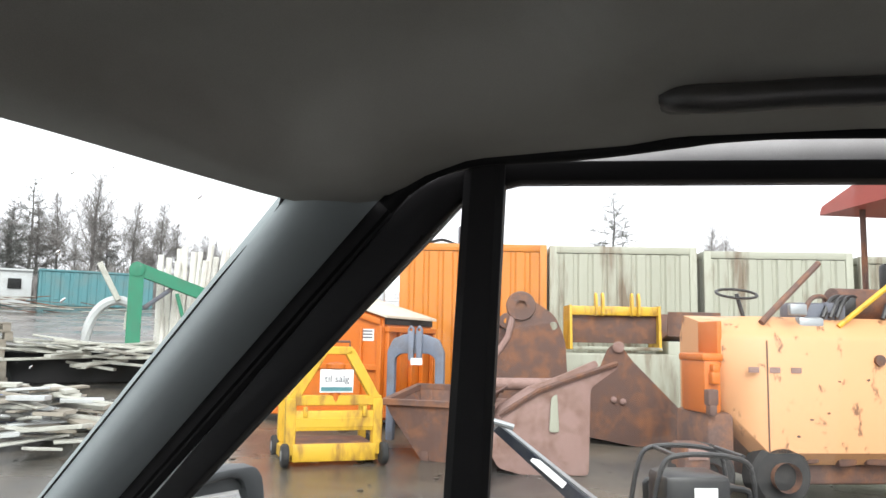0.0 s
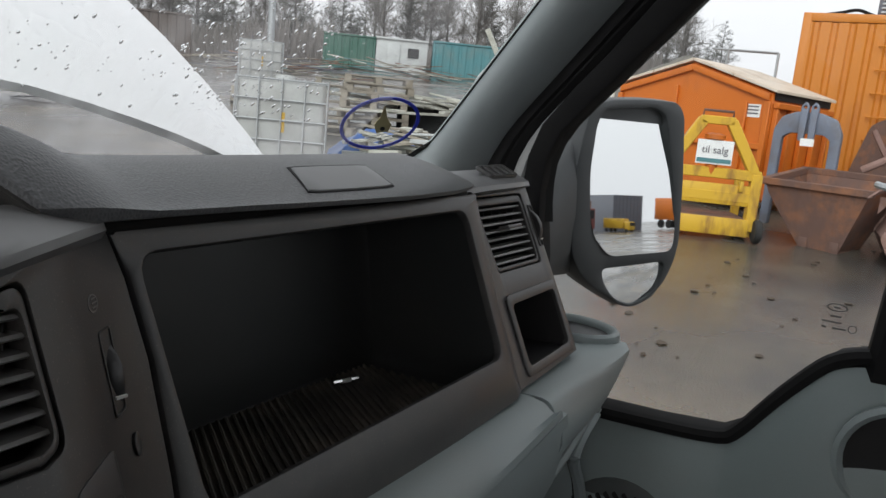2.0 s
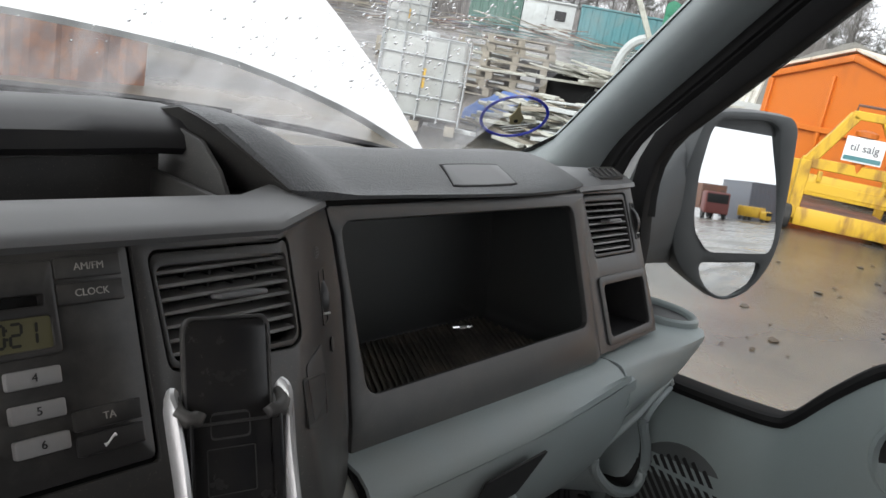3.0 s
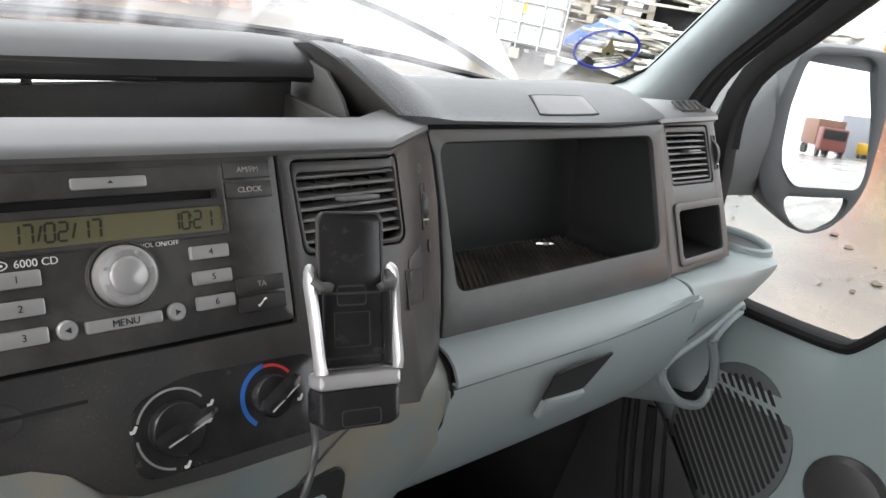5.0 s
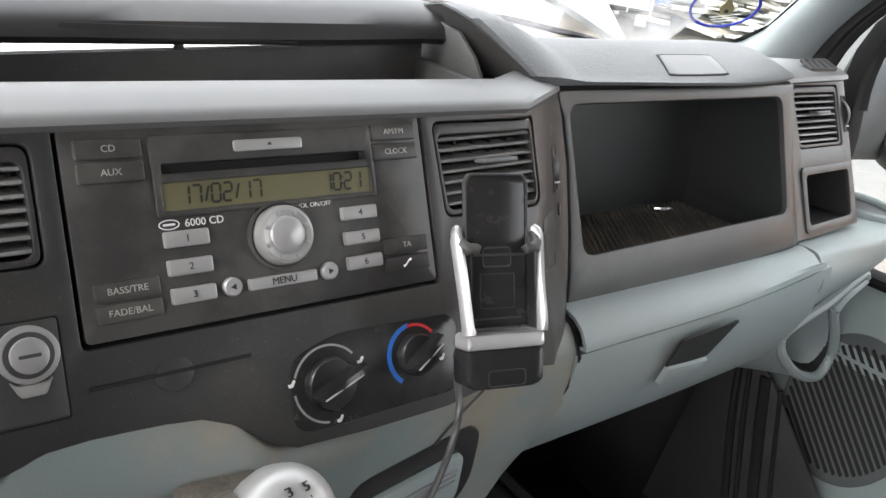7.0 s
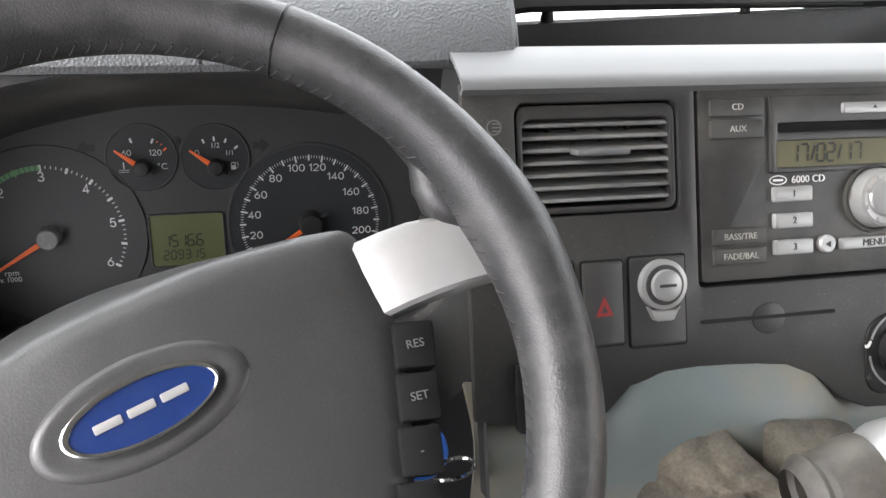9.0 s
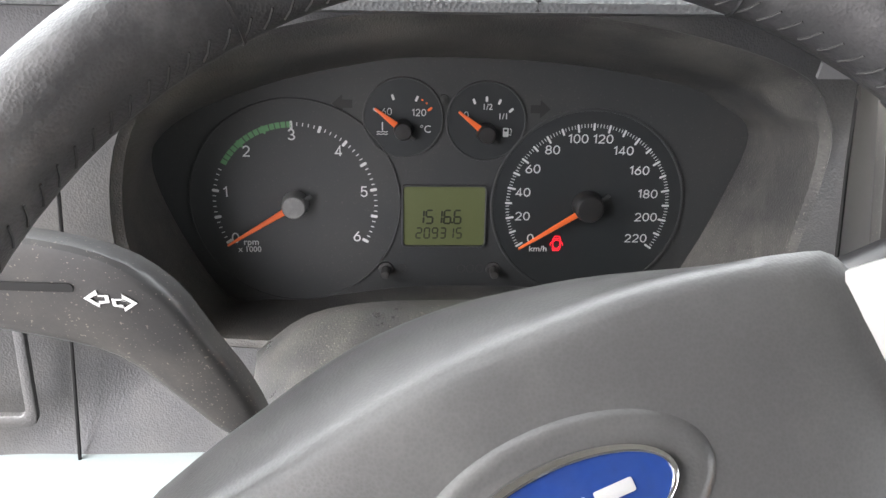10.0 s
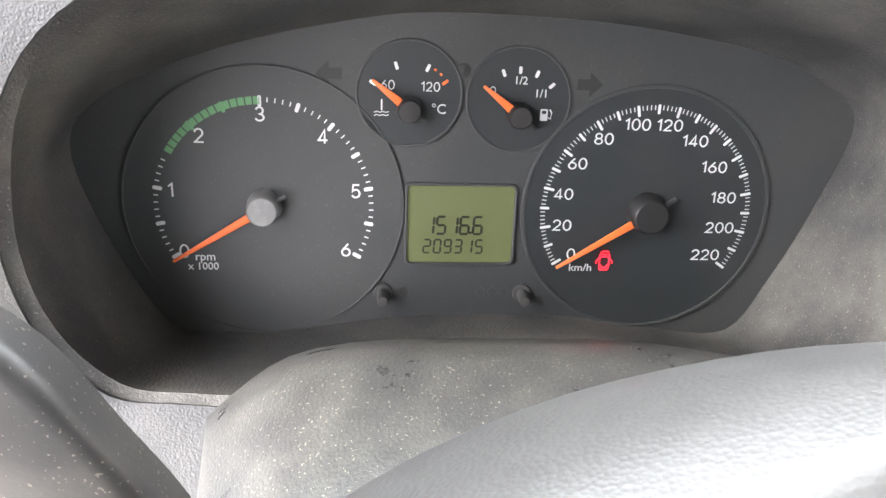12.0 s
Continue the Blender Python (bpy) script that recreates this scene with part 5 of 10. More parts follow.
part("driver_lower_panel", thick(loft(low), 0.003), M_TEAL, dash, "grey-green lower panel on the driver's side")

# ---- steering column, stalks ----
col = thing("steering_column", "dark grey steering column shroud, dusty on top", "steering column", (-0.363, 0.42, 1.30))
M_SHROUD = surface("shroud_plastic", (0.058, 0.058, 0.057), 0.30, dirt=(0.12, 0.116, 0.104), amount=0.6, big=40, fine=1000, vary=0.2, bump=0.5, height=0.0004, lo=0.42, hi=0.66, specks=0.55)
sh_rows = [[(-0.350, 0.334, 1.33)] * 17]
for y, top, half, drop in ((0.335, 1.358, 0.060, 0.085), (0.341, 1.366, 0.066, 0.09), (0.355, 1.3705, 0.071, 0.09), (0.38, 1.3735, 0.076, 0.095), (0.42, 1.377, 0.083, 0.10), (0.44, 1.3765, 0.087, 0.10), (0.455, 1.371, 0.090, 0.10), (0.50, 1.338, 0.094, 0.10)):
    prof = []
    for k in range(17):
        a = math.pi * (k / 16)
        ca, sa = math.cos(a), math.sin(a)
        px = math.copysign(abs(ca) ** 0.55, ca) * half
        pz = top + 0.008 - 0.048 + 0.048 * sa ** 0.55 - (0.05 if k in (0, 16) else 0)
        prof.append((-0.350 + px * (1 + 0.24 * (1 - sa) ** 4), y, pz))
    sh_rows.append(prof)
part("shroud_top", thick(loft(sh_rows), 0.002), M_SHROUD, col)
part("shroud_base", thick(loft([[(-0.350 + sx * h, y, z) for sx, z in ((-1, 1.29), (-0.8, 1.25), (0, 1.235), (0.8, 1.25), (1, 1.29))] for y, h in ((0.335, 0.05), (0.42, 0.075), (0.50, 0.09))]), 0.002), M_SHROUD, col)
M_STALK = surface("stalk_plastic", (0.036, 0.036, 0.036), 0.4, dirt=(0.09, 0.085, 0.075), amount=0.5, big=30, fine=1100, vary=0.1, bump=0.15, height=0.0002, specks=0.3)
SP = lambda u, v, w: Vector((u, 0.372 + 0.55 * (u + 0.43) * -0.10, v)) + Vector((0, -0.93, 0.36)) * w
st_out = smoothpath([(-0.585, 0, 1.468), (-0.535, 0, 1.466), (-0.496, 0, 1.461), (-0.468, 0, 1.455), (-0.452, 0, 1.443), (-0.442, 0, 1.424), (-0.432, 0, 1.404), (-0.428, 0, 1.386), (-0.440, 0, 1.384), (-0.455, 0, 1.400), (-0.470, 0, 1.416), (-0.492, 0, 1.423), (-0.535, 0, 1.430), (-0.585, 0, 1.436), (-0.592, 0, 1.452)], 3)
part("indicator_stalk", slab([(p.x, p.z) for p in st_out], (), 0.014, SP, (), 0.0045, 3, front=0.004), M_STALK, col, "dark indicator stalk with two white arrows")
for cx, sx in ((-0.4708, -1), (-0.4640, 1)):
    cz = 1.4395 - (0.0012 if sx > 0 else 0)
    o = [(cx - sx * 0.0030, cz - 0.0013), (cx + sx * 0.0002, cz - 0.0013), (cx + sx * 0.0002, cz - 0.0032), (cx + sx * 0.0044, cz), (cx + sx * 0.0002, cz + 0.0032), (cx + sx * 0.0002, cz + 0.0013), (cx - sx * 0.0030, cz + 0.0013)]
    c_ = Vector((sum(p[0] for p in o) / 7, sum(p[1] for p in o) / 7))
    inner = [(c_.x + (p[0] - c_.x) * 0.62, c_.y + (p[1] - c_.y) * 0.6) for p in o]
    part("arrow_mark", slab(o, [inner], 0.0003, SP, (), 0, front=0.0046), M_TICK, col)
part("stalk_groove", slab(rrect(-0.53, 1.4415, -0.4775, 1.4445, 0.0012, 2), (), 0.0003, SP, (), 0, front=0.0045), M_GROOVE, col)
part("wiper_stalk", tube([(-0.280, 0.424, 1.374), (-0.255, 0.417, 1.395), (-0.232, 0.410, 1.414), (-0.212, 0.404, 1.427), (-0.197, 0.400, 1.433), (-0.191, 0.399, 1.434)], [0.006, 0.006, 0.008, 0.011, 0.0115, 0.009], 12, squash=1.2), M_BLACK, col)
part("stalk_mark", slab(rrect(-0.004, -0.001, 0.004, 0.001, 0.0005, 2), (), 0.0003, flat(at(-0.2010, 0.3885, 1.4330, 60)), ()), M_MARK, col)
# ignition key with blue head
key = thing("car_key", "blue plastic key fob hanging from the ignition lock", "car key", (-0.248, 0.36, 1.350))
M_KEYBLUE = surface("blue_plastic", (0.015, 0.10, 0.42), 0.35, bump=0.05, big=40)
part("key_head", slab(roundpoly([(-0.026, -0.006), (-0.012, -0.014), (0.012, -0.014), (0.020, -0.004), (0.016, 0.010), (-0.014, 0.012)], 0.006), (), 0.010, flat(at(-0.252, 0.356, 1.352, 50, 0, -12)), (), 0.003), M_KEYBLUE, key)
part("key_blade", tube([(-0.285, 0.378, 1.350), (-0.262, 0.364, 1.351)], 0.004, 8), M_CHROME, key)
part("lock_barrel", lathe([(0.016, 0), (0.016, 0.012), (0.012, 0.014), (0.006, 0.012)], at(-0.292, 0.388, 1.345, 70, 40, 0), 20, False), M_BLACK, key)
part("key_ring", tube([Vector((-0.232, 0.350, 1.342)) + Vector((0.011 * math.cos(t_ * 0.35), -0.004 * math.sin(t_ * 0.35), 0.011 * math.sin(t_ * 0.35))) for t_ in range(18)], 0.0011, 6, True), M_CHROME, key)

# ---- steering wheel, turned a little to the left ----
WH_C, WH_T, WH_SPIN = Vector((-0.3527, 0.2777, 1.4551)), 47.3, 19.0
WM = Matrix.Translation(WH_C) @ at(0, 0, 0, 90 - WH_T)
wheel = thing("steering_wheel", "worn dark grey leather steering wheel with silver spokes", "steering wheel", tuple(WH_C))
RW, TW = 0.1342, 0.0128
HM = WM @ Matrix.Translation((0.0007, -0.0017, -0.012)) @ Matrix.Diagonal((1.094, 1.16, 1, 1))


def rim_point(a, k, grow=1.0):
    """A point of the rim: round the wheel by a, round the section by k (radians)."""
    out = Vector((math.cos(a), math.sin(a), 0))
    d = math.degrees(a) % 360
    thicker = TW * (1 + 0.12 * (math.exp(-((d - 24) / 12) ** 2) + math.exp(-((d - 194) / 12) ** 2)))
    return WM @ (RW * out + grow * thicker * (math.cos(k) * out * 0.98 + math.sin(k) * Vector((0, 0, 1)) * 1.08))


rows = [[rim_point(2 * math.pi * i / 96, 2 * math.pi * k / 18) for k in range(18)] for i in range(96)]
rows.append(rows[0])
rimbm = loft(rows, True)
bmesh.ops.remove_doubles(rimbm, verts=rimbm.verts, dist=1e-6)
part("rim", rimbm, M_LEATHER, wheel, "worn leather rim with stitching")
M_THREAD = surface("grey_thread", (0.042, 0.042, 0.042), 0.7, big=60, fine=900, bump=0.0)
st = []
for i in range(150):
    a = 2 * math.pi * (i + 0.5) / 150
    st.append(tube([rim_point(a - 0.013, math.pi - 0.22, 1.0), rim_point(a, math.pi, 1.012), rim_point(a + 0.013, math.pi + 0.22, 1.0)], 0.0003, 4))
part("stitching", join(*st), M_THREAD, wheel, "grey thread stitching")
for deg_ in (67, 122):
    aa = radians(deg_)
    part("rim_seam", tube([rim_point(aa, k * 0.3491, 1.01) for k in range(18)], 0.0005, 4, True), M_BLACK, wheel)
# airbag cover: nearly flat face, long rolled edge towards the column
FACE_EDGE = [(-0.080, -0.008), (-0.070, 0.002), (-0.052, 0.0125), (-0.038, 0.0205), (-0.020, 0.0300), (0.0, 0.0378), (0.020, 0.0447), (0.040, 0.0492), (0.055, 0.0515), (0.0645, 0.0512), (0.0705, 0.042), (0.0765, 0.022), (0.0785, 0.0), (0.0765, -0.027), (0.064, -0.052), (0.02, -0.068), (-0.04, -0.068), (-0.074, -0.042)]
BACK_EDGE = [(-0.094, -0.006), (-0.083, 0.009), (-0.060, 0.0265), (-0.040, 0.0395), (-0.020, 0.0480), (0.0, 0.0530), (0.022, 0.0560), (0.042, 0.0560), (0.055, 0.0545), (0.0640, 0.0505), (0.0690, 0.041), (0.0745, 0.021), (0.0760, 0.0), (0.074, -0.027), (0.062, -0.052), (0.02, -0.070), (-0.045, -0.072), (-0.084, -0.042)]
close_ = lambda L: smoothpath([(x, y, 0) for x, y in L] + [(*L[0], 0)], 3)[:-1]
fe, be = close_(FACE_EDGE), close_(BACK_EDGE)
hub_rows = []
for s_, h in ((1.0, -0.062), (1.0, -0.046), (0.86, -0.034), (0.62, -0.023), (0.34, -0.0145), (0.12, -0.0090), (0.0, -0.0058)):
    hub_rows.append([HM @ Vector((p.lerp(q, s_).x, p.lerp(q, s_).y - 0.0020 * s_, h)) for p, q in zip(fe, be)])
for d_, h in ((0.94, -0.0028), (0.86, -0.0006), (0.74, 0.0010), (0.55, 0.0022), (0.35, 0.0028), (0.03, 0.0030)):
    hub_rows.append([HM @ Vector((p.x * d_ + 0.003 * (1 - d_), p.y * d_, h)) for p in fe])
hubp = part("hub_pad", loft(hub_rows, True, True), M_PADHUB, wheel, "grained dark grey airbag cover")
M_EMB = surface("emblem_blue", (0.007, 0.024, 0.115), 0.25, dirt=(0.018, 0.034, 0.11), amount=0.4, big=60, fine=400, bump=0.0, coat=0.6)
EM = WM @ Matrix.Translation((0.004, 0.002, -0.0090)) @ at(0, 0, 0, 0, 0, 22)
dish = [[EM @ Vector((0.0243 * k * math.cos(a), 0.0103 * k * math.sin(a) * (1 + 0.5 * (k - 1)), h)) for a in [2 * math.pi * q / 48 for q in range(48)]] for k, h in ((1.42, -0.0012), (1.36, 0.0002), (1.28, 0.0009), (1.20, 0.0010), (1.08, 0.0004), (1.0, 0.0001))]
part("badge_recess", loft(dish, True), M_PADHUB, hubp)
part("badge_rim", slab(ring(0, 0, 0.0243, 0.0103, 56), [ring(0.0006, -0.0004, 0.0222, 0.0085, 56)], 0.004, flat(EM), (), 0.0007, front=0.0034), M_CHROME, hubp, "chrome oval ring")
part("badge_field", slab(ring(0.0006, -0.0004, 0.0224, 0.0087, 56), (), 0.003, flat(EM), (), 0, front=0.0027), M_EMB, hubp, "plain blue oval")
for x0, z0, x1, z1 in ((-0.0145, -0.0014, -0.0060, 0.0014), (-0.0042, -0.0014, 0.0042, 0.0014), (0.0060, -0.0014, 0.0145, 0.0014)):
    part("badge_stroke", slab(rrect(x0, z0, x1, z1, 0.0005, 2), (), 0.001, flat(EM), (), 0.0001, front=0.0031), M_SILVER, hubp)
SPOKE = [((0.062, 0.0210), (0.058, 0.0500), -0.024), ((0.0815, 0.0262), (0.0712, 0.0535), -0.0165), ((0.090, 0.0288), (0.081, 0.0562), -0.0125), ((0.100, 0.0315), (0.091, 0.0583), -0.0095), ((0.110, 0.0337), (0.1005, 0.0590), -0.0075), ((0.1175, 0.0353), (0.109, 0.0565), -0.0070), ((0.127, 0.038), (0.117, 0.056), -0.010)]
M_BTN = surface("button_rubber", (0.008, 0.008, 0.0085), 0.75, dirt=(0.018, 0.018, 0.017), amount=0.3, big=40, fine=1200, bump=0.05, height=0.0002, spec=0.2)
turn_ = Matrix.Rotation(radians(WH_SPIN), 4, "Z")
for sx in (1, -1):
    MIRR = WM if sx > 0 else WM @ turn_ @ Matrix.Diagonal((-1, 1, 1, 1)) @ turn_.inverted()
    sp = []
    for lo_, hi_, h in SPOKE:
        lo_, hi_ = Vector((*lo_, 0)), Vector((*hi_, 0))
        sp.append([MIRR @ (lo_.lerp(hi_, f) + Vector((0, 0, h + dz))) for f, dz in ((0, -0.012), (0, -0.0015), (0.05, 0.0002), (0.3, 0.0010), (0.6, 0.0014), (0.90, 0.0008), (0.98, -0.0012), (1, -0.004), (1, -0.012))])
    part("spoke", loft(sp, True, True), M_SILVER, wheel, "silver painted spoke")
    flare_ = []
    for k in range(13):
        a = radians(24 + 24 * k / 12)
        inset = RW - 0.004 - 0.0085 * math.sin(math.pi * min(1, k / 8)) ** 2
        flare_.append(MIRR @ Vector((inset * math.cos(a), inset * math.sin(a), -0.0085)))
    part("rim_flare", tube(flare_, [0.005 + 0.003 * math.sin(math.pi * k / 12) for k in range(13)], 12), M_LEATHER, wheel)
    for k in range(4):
        v = 0.0150 - 0.0172 * k
        u0, u1 = 0.0826 - 0.0004 * k * k, 0.0962 - 0.0004 * k * k
        b_ = part("spoke_button", slab(rrect(u0, v - 0.0078, u1, v + 0.0078, 0.0012), (), 0.02, flat(MIRR), (), 0.0008, front=-0.0105), M_BTN, wheel)
        if sx > 0 and k < 3:
            lettering(("RES", "SET", "-")[k], 0.0040, WM @ Matrix.Translation(((u0 + u1) / 2, v, -0.0101)) @ at(0, 0, 0, 0, 0, 6), M_CAP, b_, "caption")
part("hub_core", lathe([(0.035, -0.115), (0.042, -0.085), (0.045, -0.05)], WM @ Matrix.Translation((0, -0.01, 0)), 24, False), M_BLACK, wheel)
part("lower_spoke", slab(roundpoly([(-0.04, -0.06), (0.04, -0.06), (0.034, -0.128), (-0.034, -0.128)], 0.01), (), 0.012, flat(WM @ turn_), (), 0.003, front=-0.006), M_BLACK, wheel)
part("spoke_trim", slab(roundpoly([(-0.036, -0.07), (-0.030, -0.124), (0.030, -0.124), (0.036, -0.07)], 0.006), (), 0.004, flat(WM @ turn_), (), 0.001, front=-0.003), M_SILVER, wheel)

# ---- phone cradle on the panel ----
PHM = Matrix.Translation((0.120, 0.362, 1.438)) @ at(0, 0, 0, 66, 0, -14) @ Matrix.Diagonal((0.79, 0.71, 0.62, 1))
cr = thing("phone_cradle", "empty black phone cradle with a silver clamp frame", "phone holder", (0.12, 0.37, 1.36))
pf = flat(PHM)
part("cradle_back", slab(roundpoly([(-0.0245, -0.062), (0.0245, -0.062), (0.0245, 0.056), (0.0215, 0.061), (-0.0215, 0.061), (-0.0245, 0.056)], 0.004), (), 0.006, pf, (), 0.0018, front=0.0), M_GLOSS, cr)
part("back_rim", slab(roundpoly([(-0.0255, -0.004), (0.0255, -0.004), (0.0255, 0.056), (0.0222, 0.0622), (-0.0222, 0.0622), (-0.0255, 0.056)], 0.004), [roundpoly([(-0.0238, -0.002), (0.0238, -0.002), (0.0238, 0.0545), (0.0205, 0.0602), (-0.0205, 0.0602), (-0.0238, 0.0545)], 0.004)], 0.005, pf, (), 0.0006, front=0.0013), M_SW, cr)
part("battery_hatch", slab(rrect(-0.0115, -0.013, 0.0115, 0.002, 0.003), [rrect(-0.0109, -0.0118, 0.0109, 0.0035, 0.003)], 0.0006, pf, (), 0, front=0.0006), M_SW, cr)
for u0, v0, u1, v1 in ((-0.014, -0.046, 0.014, -0.018), (-0.021, -0.055, 0.021, -0.0535)):
    part("rib", slab(rrect(u0, v0, u1, v1, 0.0012, 2), [rrect(u0 + 0.0006, v0 + 0.0005, u1 - 0.0006, v1 - 0.0005, 0.0006, 2)], 0.0006, pf, (), 0, front=0.0007), M_SW, cr)
M_CLAMP = surface("satin_silver", (0.55, 0.55, 0.55), 0.33, metal=0.5, dirt=(0.42, 0.41, 0.39), amount=0.4, big=40, fine=1500, vary=0.04, bump=0.0)
for sx in (-1, 1):
    path = smoothpath([(sx * 0.0305, 0.016, -0.004), (sx * 0.0325, 0.012, 0.001), (sx * 0.0322, 0.0, 0.004), (sx * 0.0305, -0.03, 0.010), (sx * 0.0298, -0.056, 0.016), (sx * 0.0292, -0.064, 0.017)], 4)
    part("clamp_arm", tube([PHM @ p for p in path], 0.0030, 10, squash=1.5), M_CLAMP, cr, "silver clamp arm")
    part("clamp_claw", tube([PHM @ Vector(p) for p in ((sx * 0.031, 0.014, -0.002), (sx * 0.030, 0.006, 0.006), (sx * 0.026, 0.002, 0.010), (sx * 0.021, 0.002, 0.010), (sx * 0.0195, 0.005, 0.009))], [0.0030, 0.0034, 0.0036, 0.0036, 0.0030], 10), M_SW, cr)
    part("side_wall", slab(rrect(-0.062, -0.004, 0.004, 0.014, 0.003), (), 0.002, lambda u, v, w, sx=sx: PHM @ Vector((sx * (0.0262 + w), u, v)), (), 0.0005), M_GLOSS, cr)
part("front_band", slab(roundpoly([(-0.0315, -0.0640), (0.0315, -0.0640), (0.0318, -0.0770), (-0.0318, -0.0770)], 0.004), (), 0.026, pf, (), 0.003, front=0.0195), M_CLAMP, cr, "silver front band")
part("cradle_foot", slab(roundpoly([(-0.0312, -0.0765), (0.0312, -0.0765), (0.0308, -0.104), (0.024, -0.1085), (-0.024, -0.1085), (-0.0308, -0.104)], 0.006), (), 0.030, pf, (), 0.003, front=0.018), M_GLOSS, cr, "glossy black foot")
part("foot_hatch", slab(roundpoly([(-0.015, -0.093), (0.015, -0.093), (0.015, -0.106), (-0.015, -0.106)], 0.003), [roundpoly([(-0.0144, -0.0936), (0.0144, -0.0936), (0.0144, -0.1054), (-0.0144, -0.1054)], 0.003)], 0.0006, pf, (), 0, front=0.0186), M_SW, cr)
part("swivel", lathe([(0.013, 0), (0.013, 0.02), (0.010, 0.024)], Matrix.Translation((0.122, 0.375, 1.40)) @ at(0, 0, 0, 75), 20, False), M_BLACK, cr)
cab = thing("charger_cable", "thin grey charger cable hanging from the cradle", "cable", (0.055, 0.33, 1.27))
part("cord", tube(smoothpath([(0.098, 0.352, 1.366), (0.094, 0.340, 1.350), (0.086, 0.333, 1.33), (0.076, 0.330, 1.305), (0.066, 0.330, 1.292), (0.062, 0.330, 1.284)], 5), 0.0022, 8), M_SW, cab)
part("strain_relief", tube([(0.063, 0.330, 1.288), (0.060, 0.330, 1.278)], [0.0035, 0.0045], 8), M_BLACK, cab)
part("plug", slab(roundpoly([(-0.012, -0.03), (0.012, -0.03), (0.011, 0.003), (0.006, 0.008), (-0.006, 0.008), (-0.011, 0.003)], 0.003), (), 0.014, flat(at(0.058, 0.325, 1.270, 75)), (), 0.003, front=0.005), M_BLACK, cab, "black plug")
part("thin_wire", tube(smoothpath([(0.148, 0.37, 1.392), (0.160, 0.366, 1.37), (0.155, 0.37, 1.345), (0.13, 0.374, 1.315), (0.10, 0.372, 1.285), (0.085, 0.368, 1.26)], 5), 0.0008, 6), M_BLACK, cab)

# ---- gear lever ----
gear = thing("gear_lever", "silver ball gear knob with black shift pattern", "gear lever", (-0.09, 0.32, 1.27))
GK = Vector((-0.040, 0.2954, 1.3635))
GD = Vector((0.06, -0.66, 0.70)).normalized()
GM = Matrix.Translation(GK) @ GD.to_track_quat("Z", "Y").to_matrix().to_4x4()
part("knob_cap", lathe([(0.0001, -0.0236), (0.0110, -0.0210), (0.0190, -0.0145), (0.0230, -0.006), (0.0238, 0.002), (0.0228, 0.010), (0.0185, 0.0175), (0.0105, 0.0216), (0.0001, 0.0228)], GM, 32, False), M_SILVER, gear, "brushed silver cap")
M_NECK = surface("dusty_taupe_plastic", (0.080, 0.073, 0.065), 0.5, dirt=(0.15, 0.136, 0.112), amount=0.7, big=40, fine=900, vary=0.1, bump=0.15, height=0.0002, lo=0.4, hi=0.62)
PM = GM @ Matrix.Translation((0, 0, 0.0230)) @ at(0, 0, 0, 0, 0, 8)
for t_, u, v in (("1", -0.0088, 0.0075), ("3", -0.001, 0.0098), ("5", 0.0070, 0.0084), ("2", -0.0088, -0.0080), ("4", -0.001, -0.0090), ("6", 0.0070, -0.0080)):
    lettering(t_, 0.0058, PM @ Matrix.Translation((u, v, 0.0002 - 13 * (u * u + v * v))), M_BLACK, gear, "numeral", deep=0.0012)
bars = [slab(rrect(u - 0.0004, -0.0045, u + 0.0004, 0.0045, 0.0002, 1), (), 0.002, flat(PM), (), 0, front=-0.0004 - 14 * u * u) for u in (-0.0088, -0.001, 0.0070)] + [slab(rrect(-0.0088, -0.0004, 0.0070, 0.0004, 0.0002, 1), (), 0.003, flat(PM), (), 0, front=0.0)]
for b_ in bars:
    part("shift_line", b_, M_BLACK, gear)
M_SKIN = surface("dusty_gaiter_leather", (0.055, 0.048, 0.040), 0.7, dirt=(0.20, 0.174, 0.132), amount=0.8, big=20, fine=500, vary=0.2, bump=0.5, height=0.0006, cells=True, lo=0.40, hi=0.62)
GN = Vector((-0.981, 0.019, -0.194)).normalized()
NM = Matrix.Translation(GK) @ GN.to_track_quat("Z", "Y").to_matrix().to_4x4()
part("knob_neck", lathe([(0.0190, 0.0150), (0.0208, 0.0150), (0.0212, 0.0175), (0.0205, 0.024), (0.0185, 0.032), (0.0160, 0.038), (0.0135, 0.042)], NM, 32, False), M_NECK, gear, "dusty grey plastic neck")
END = GK + GN * 0.041
gt = []
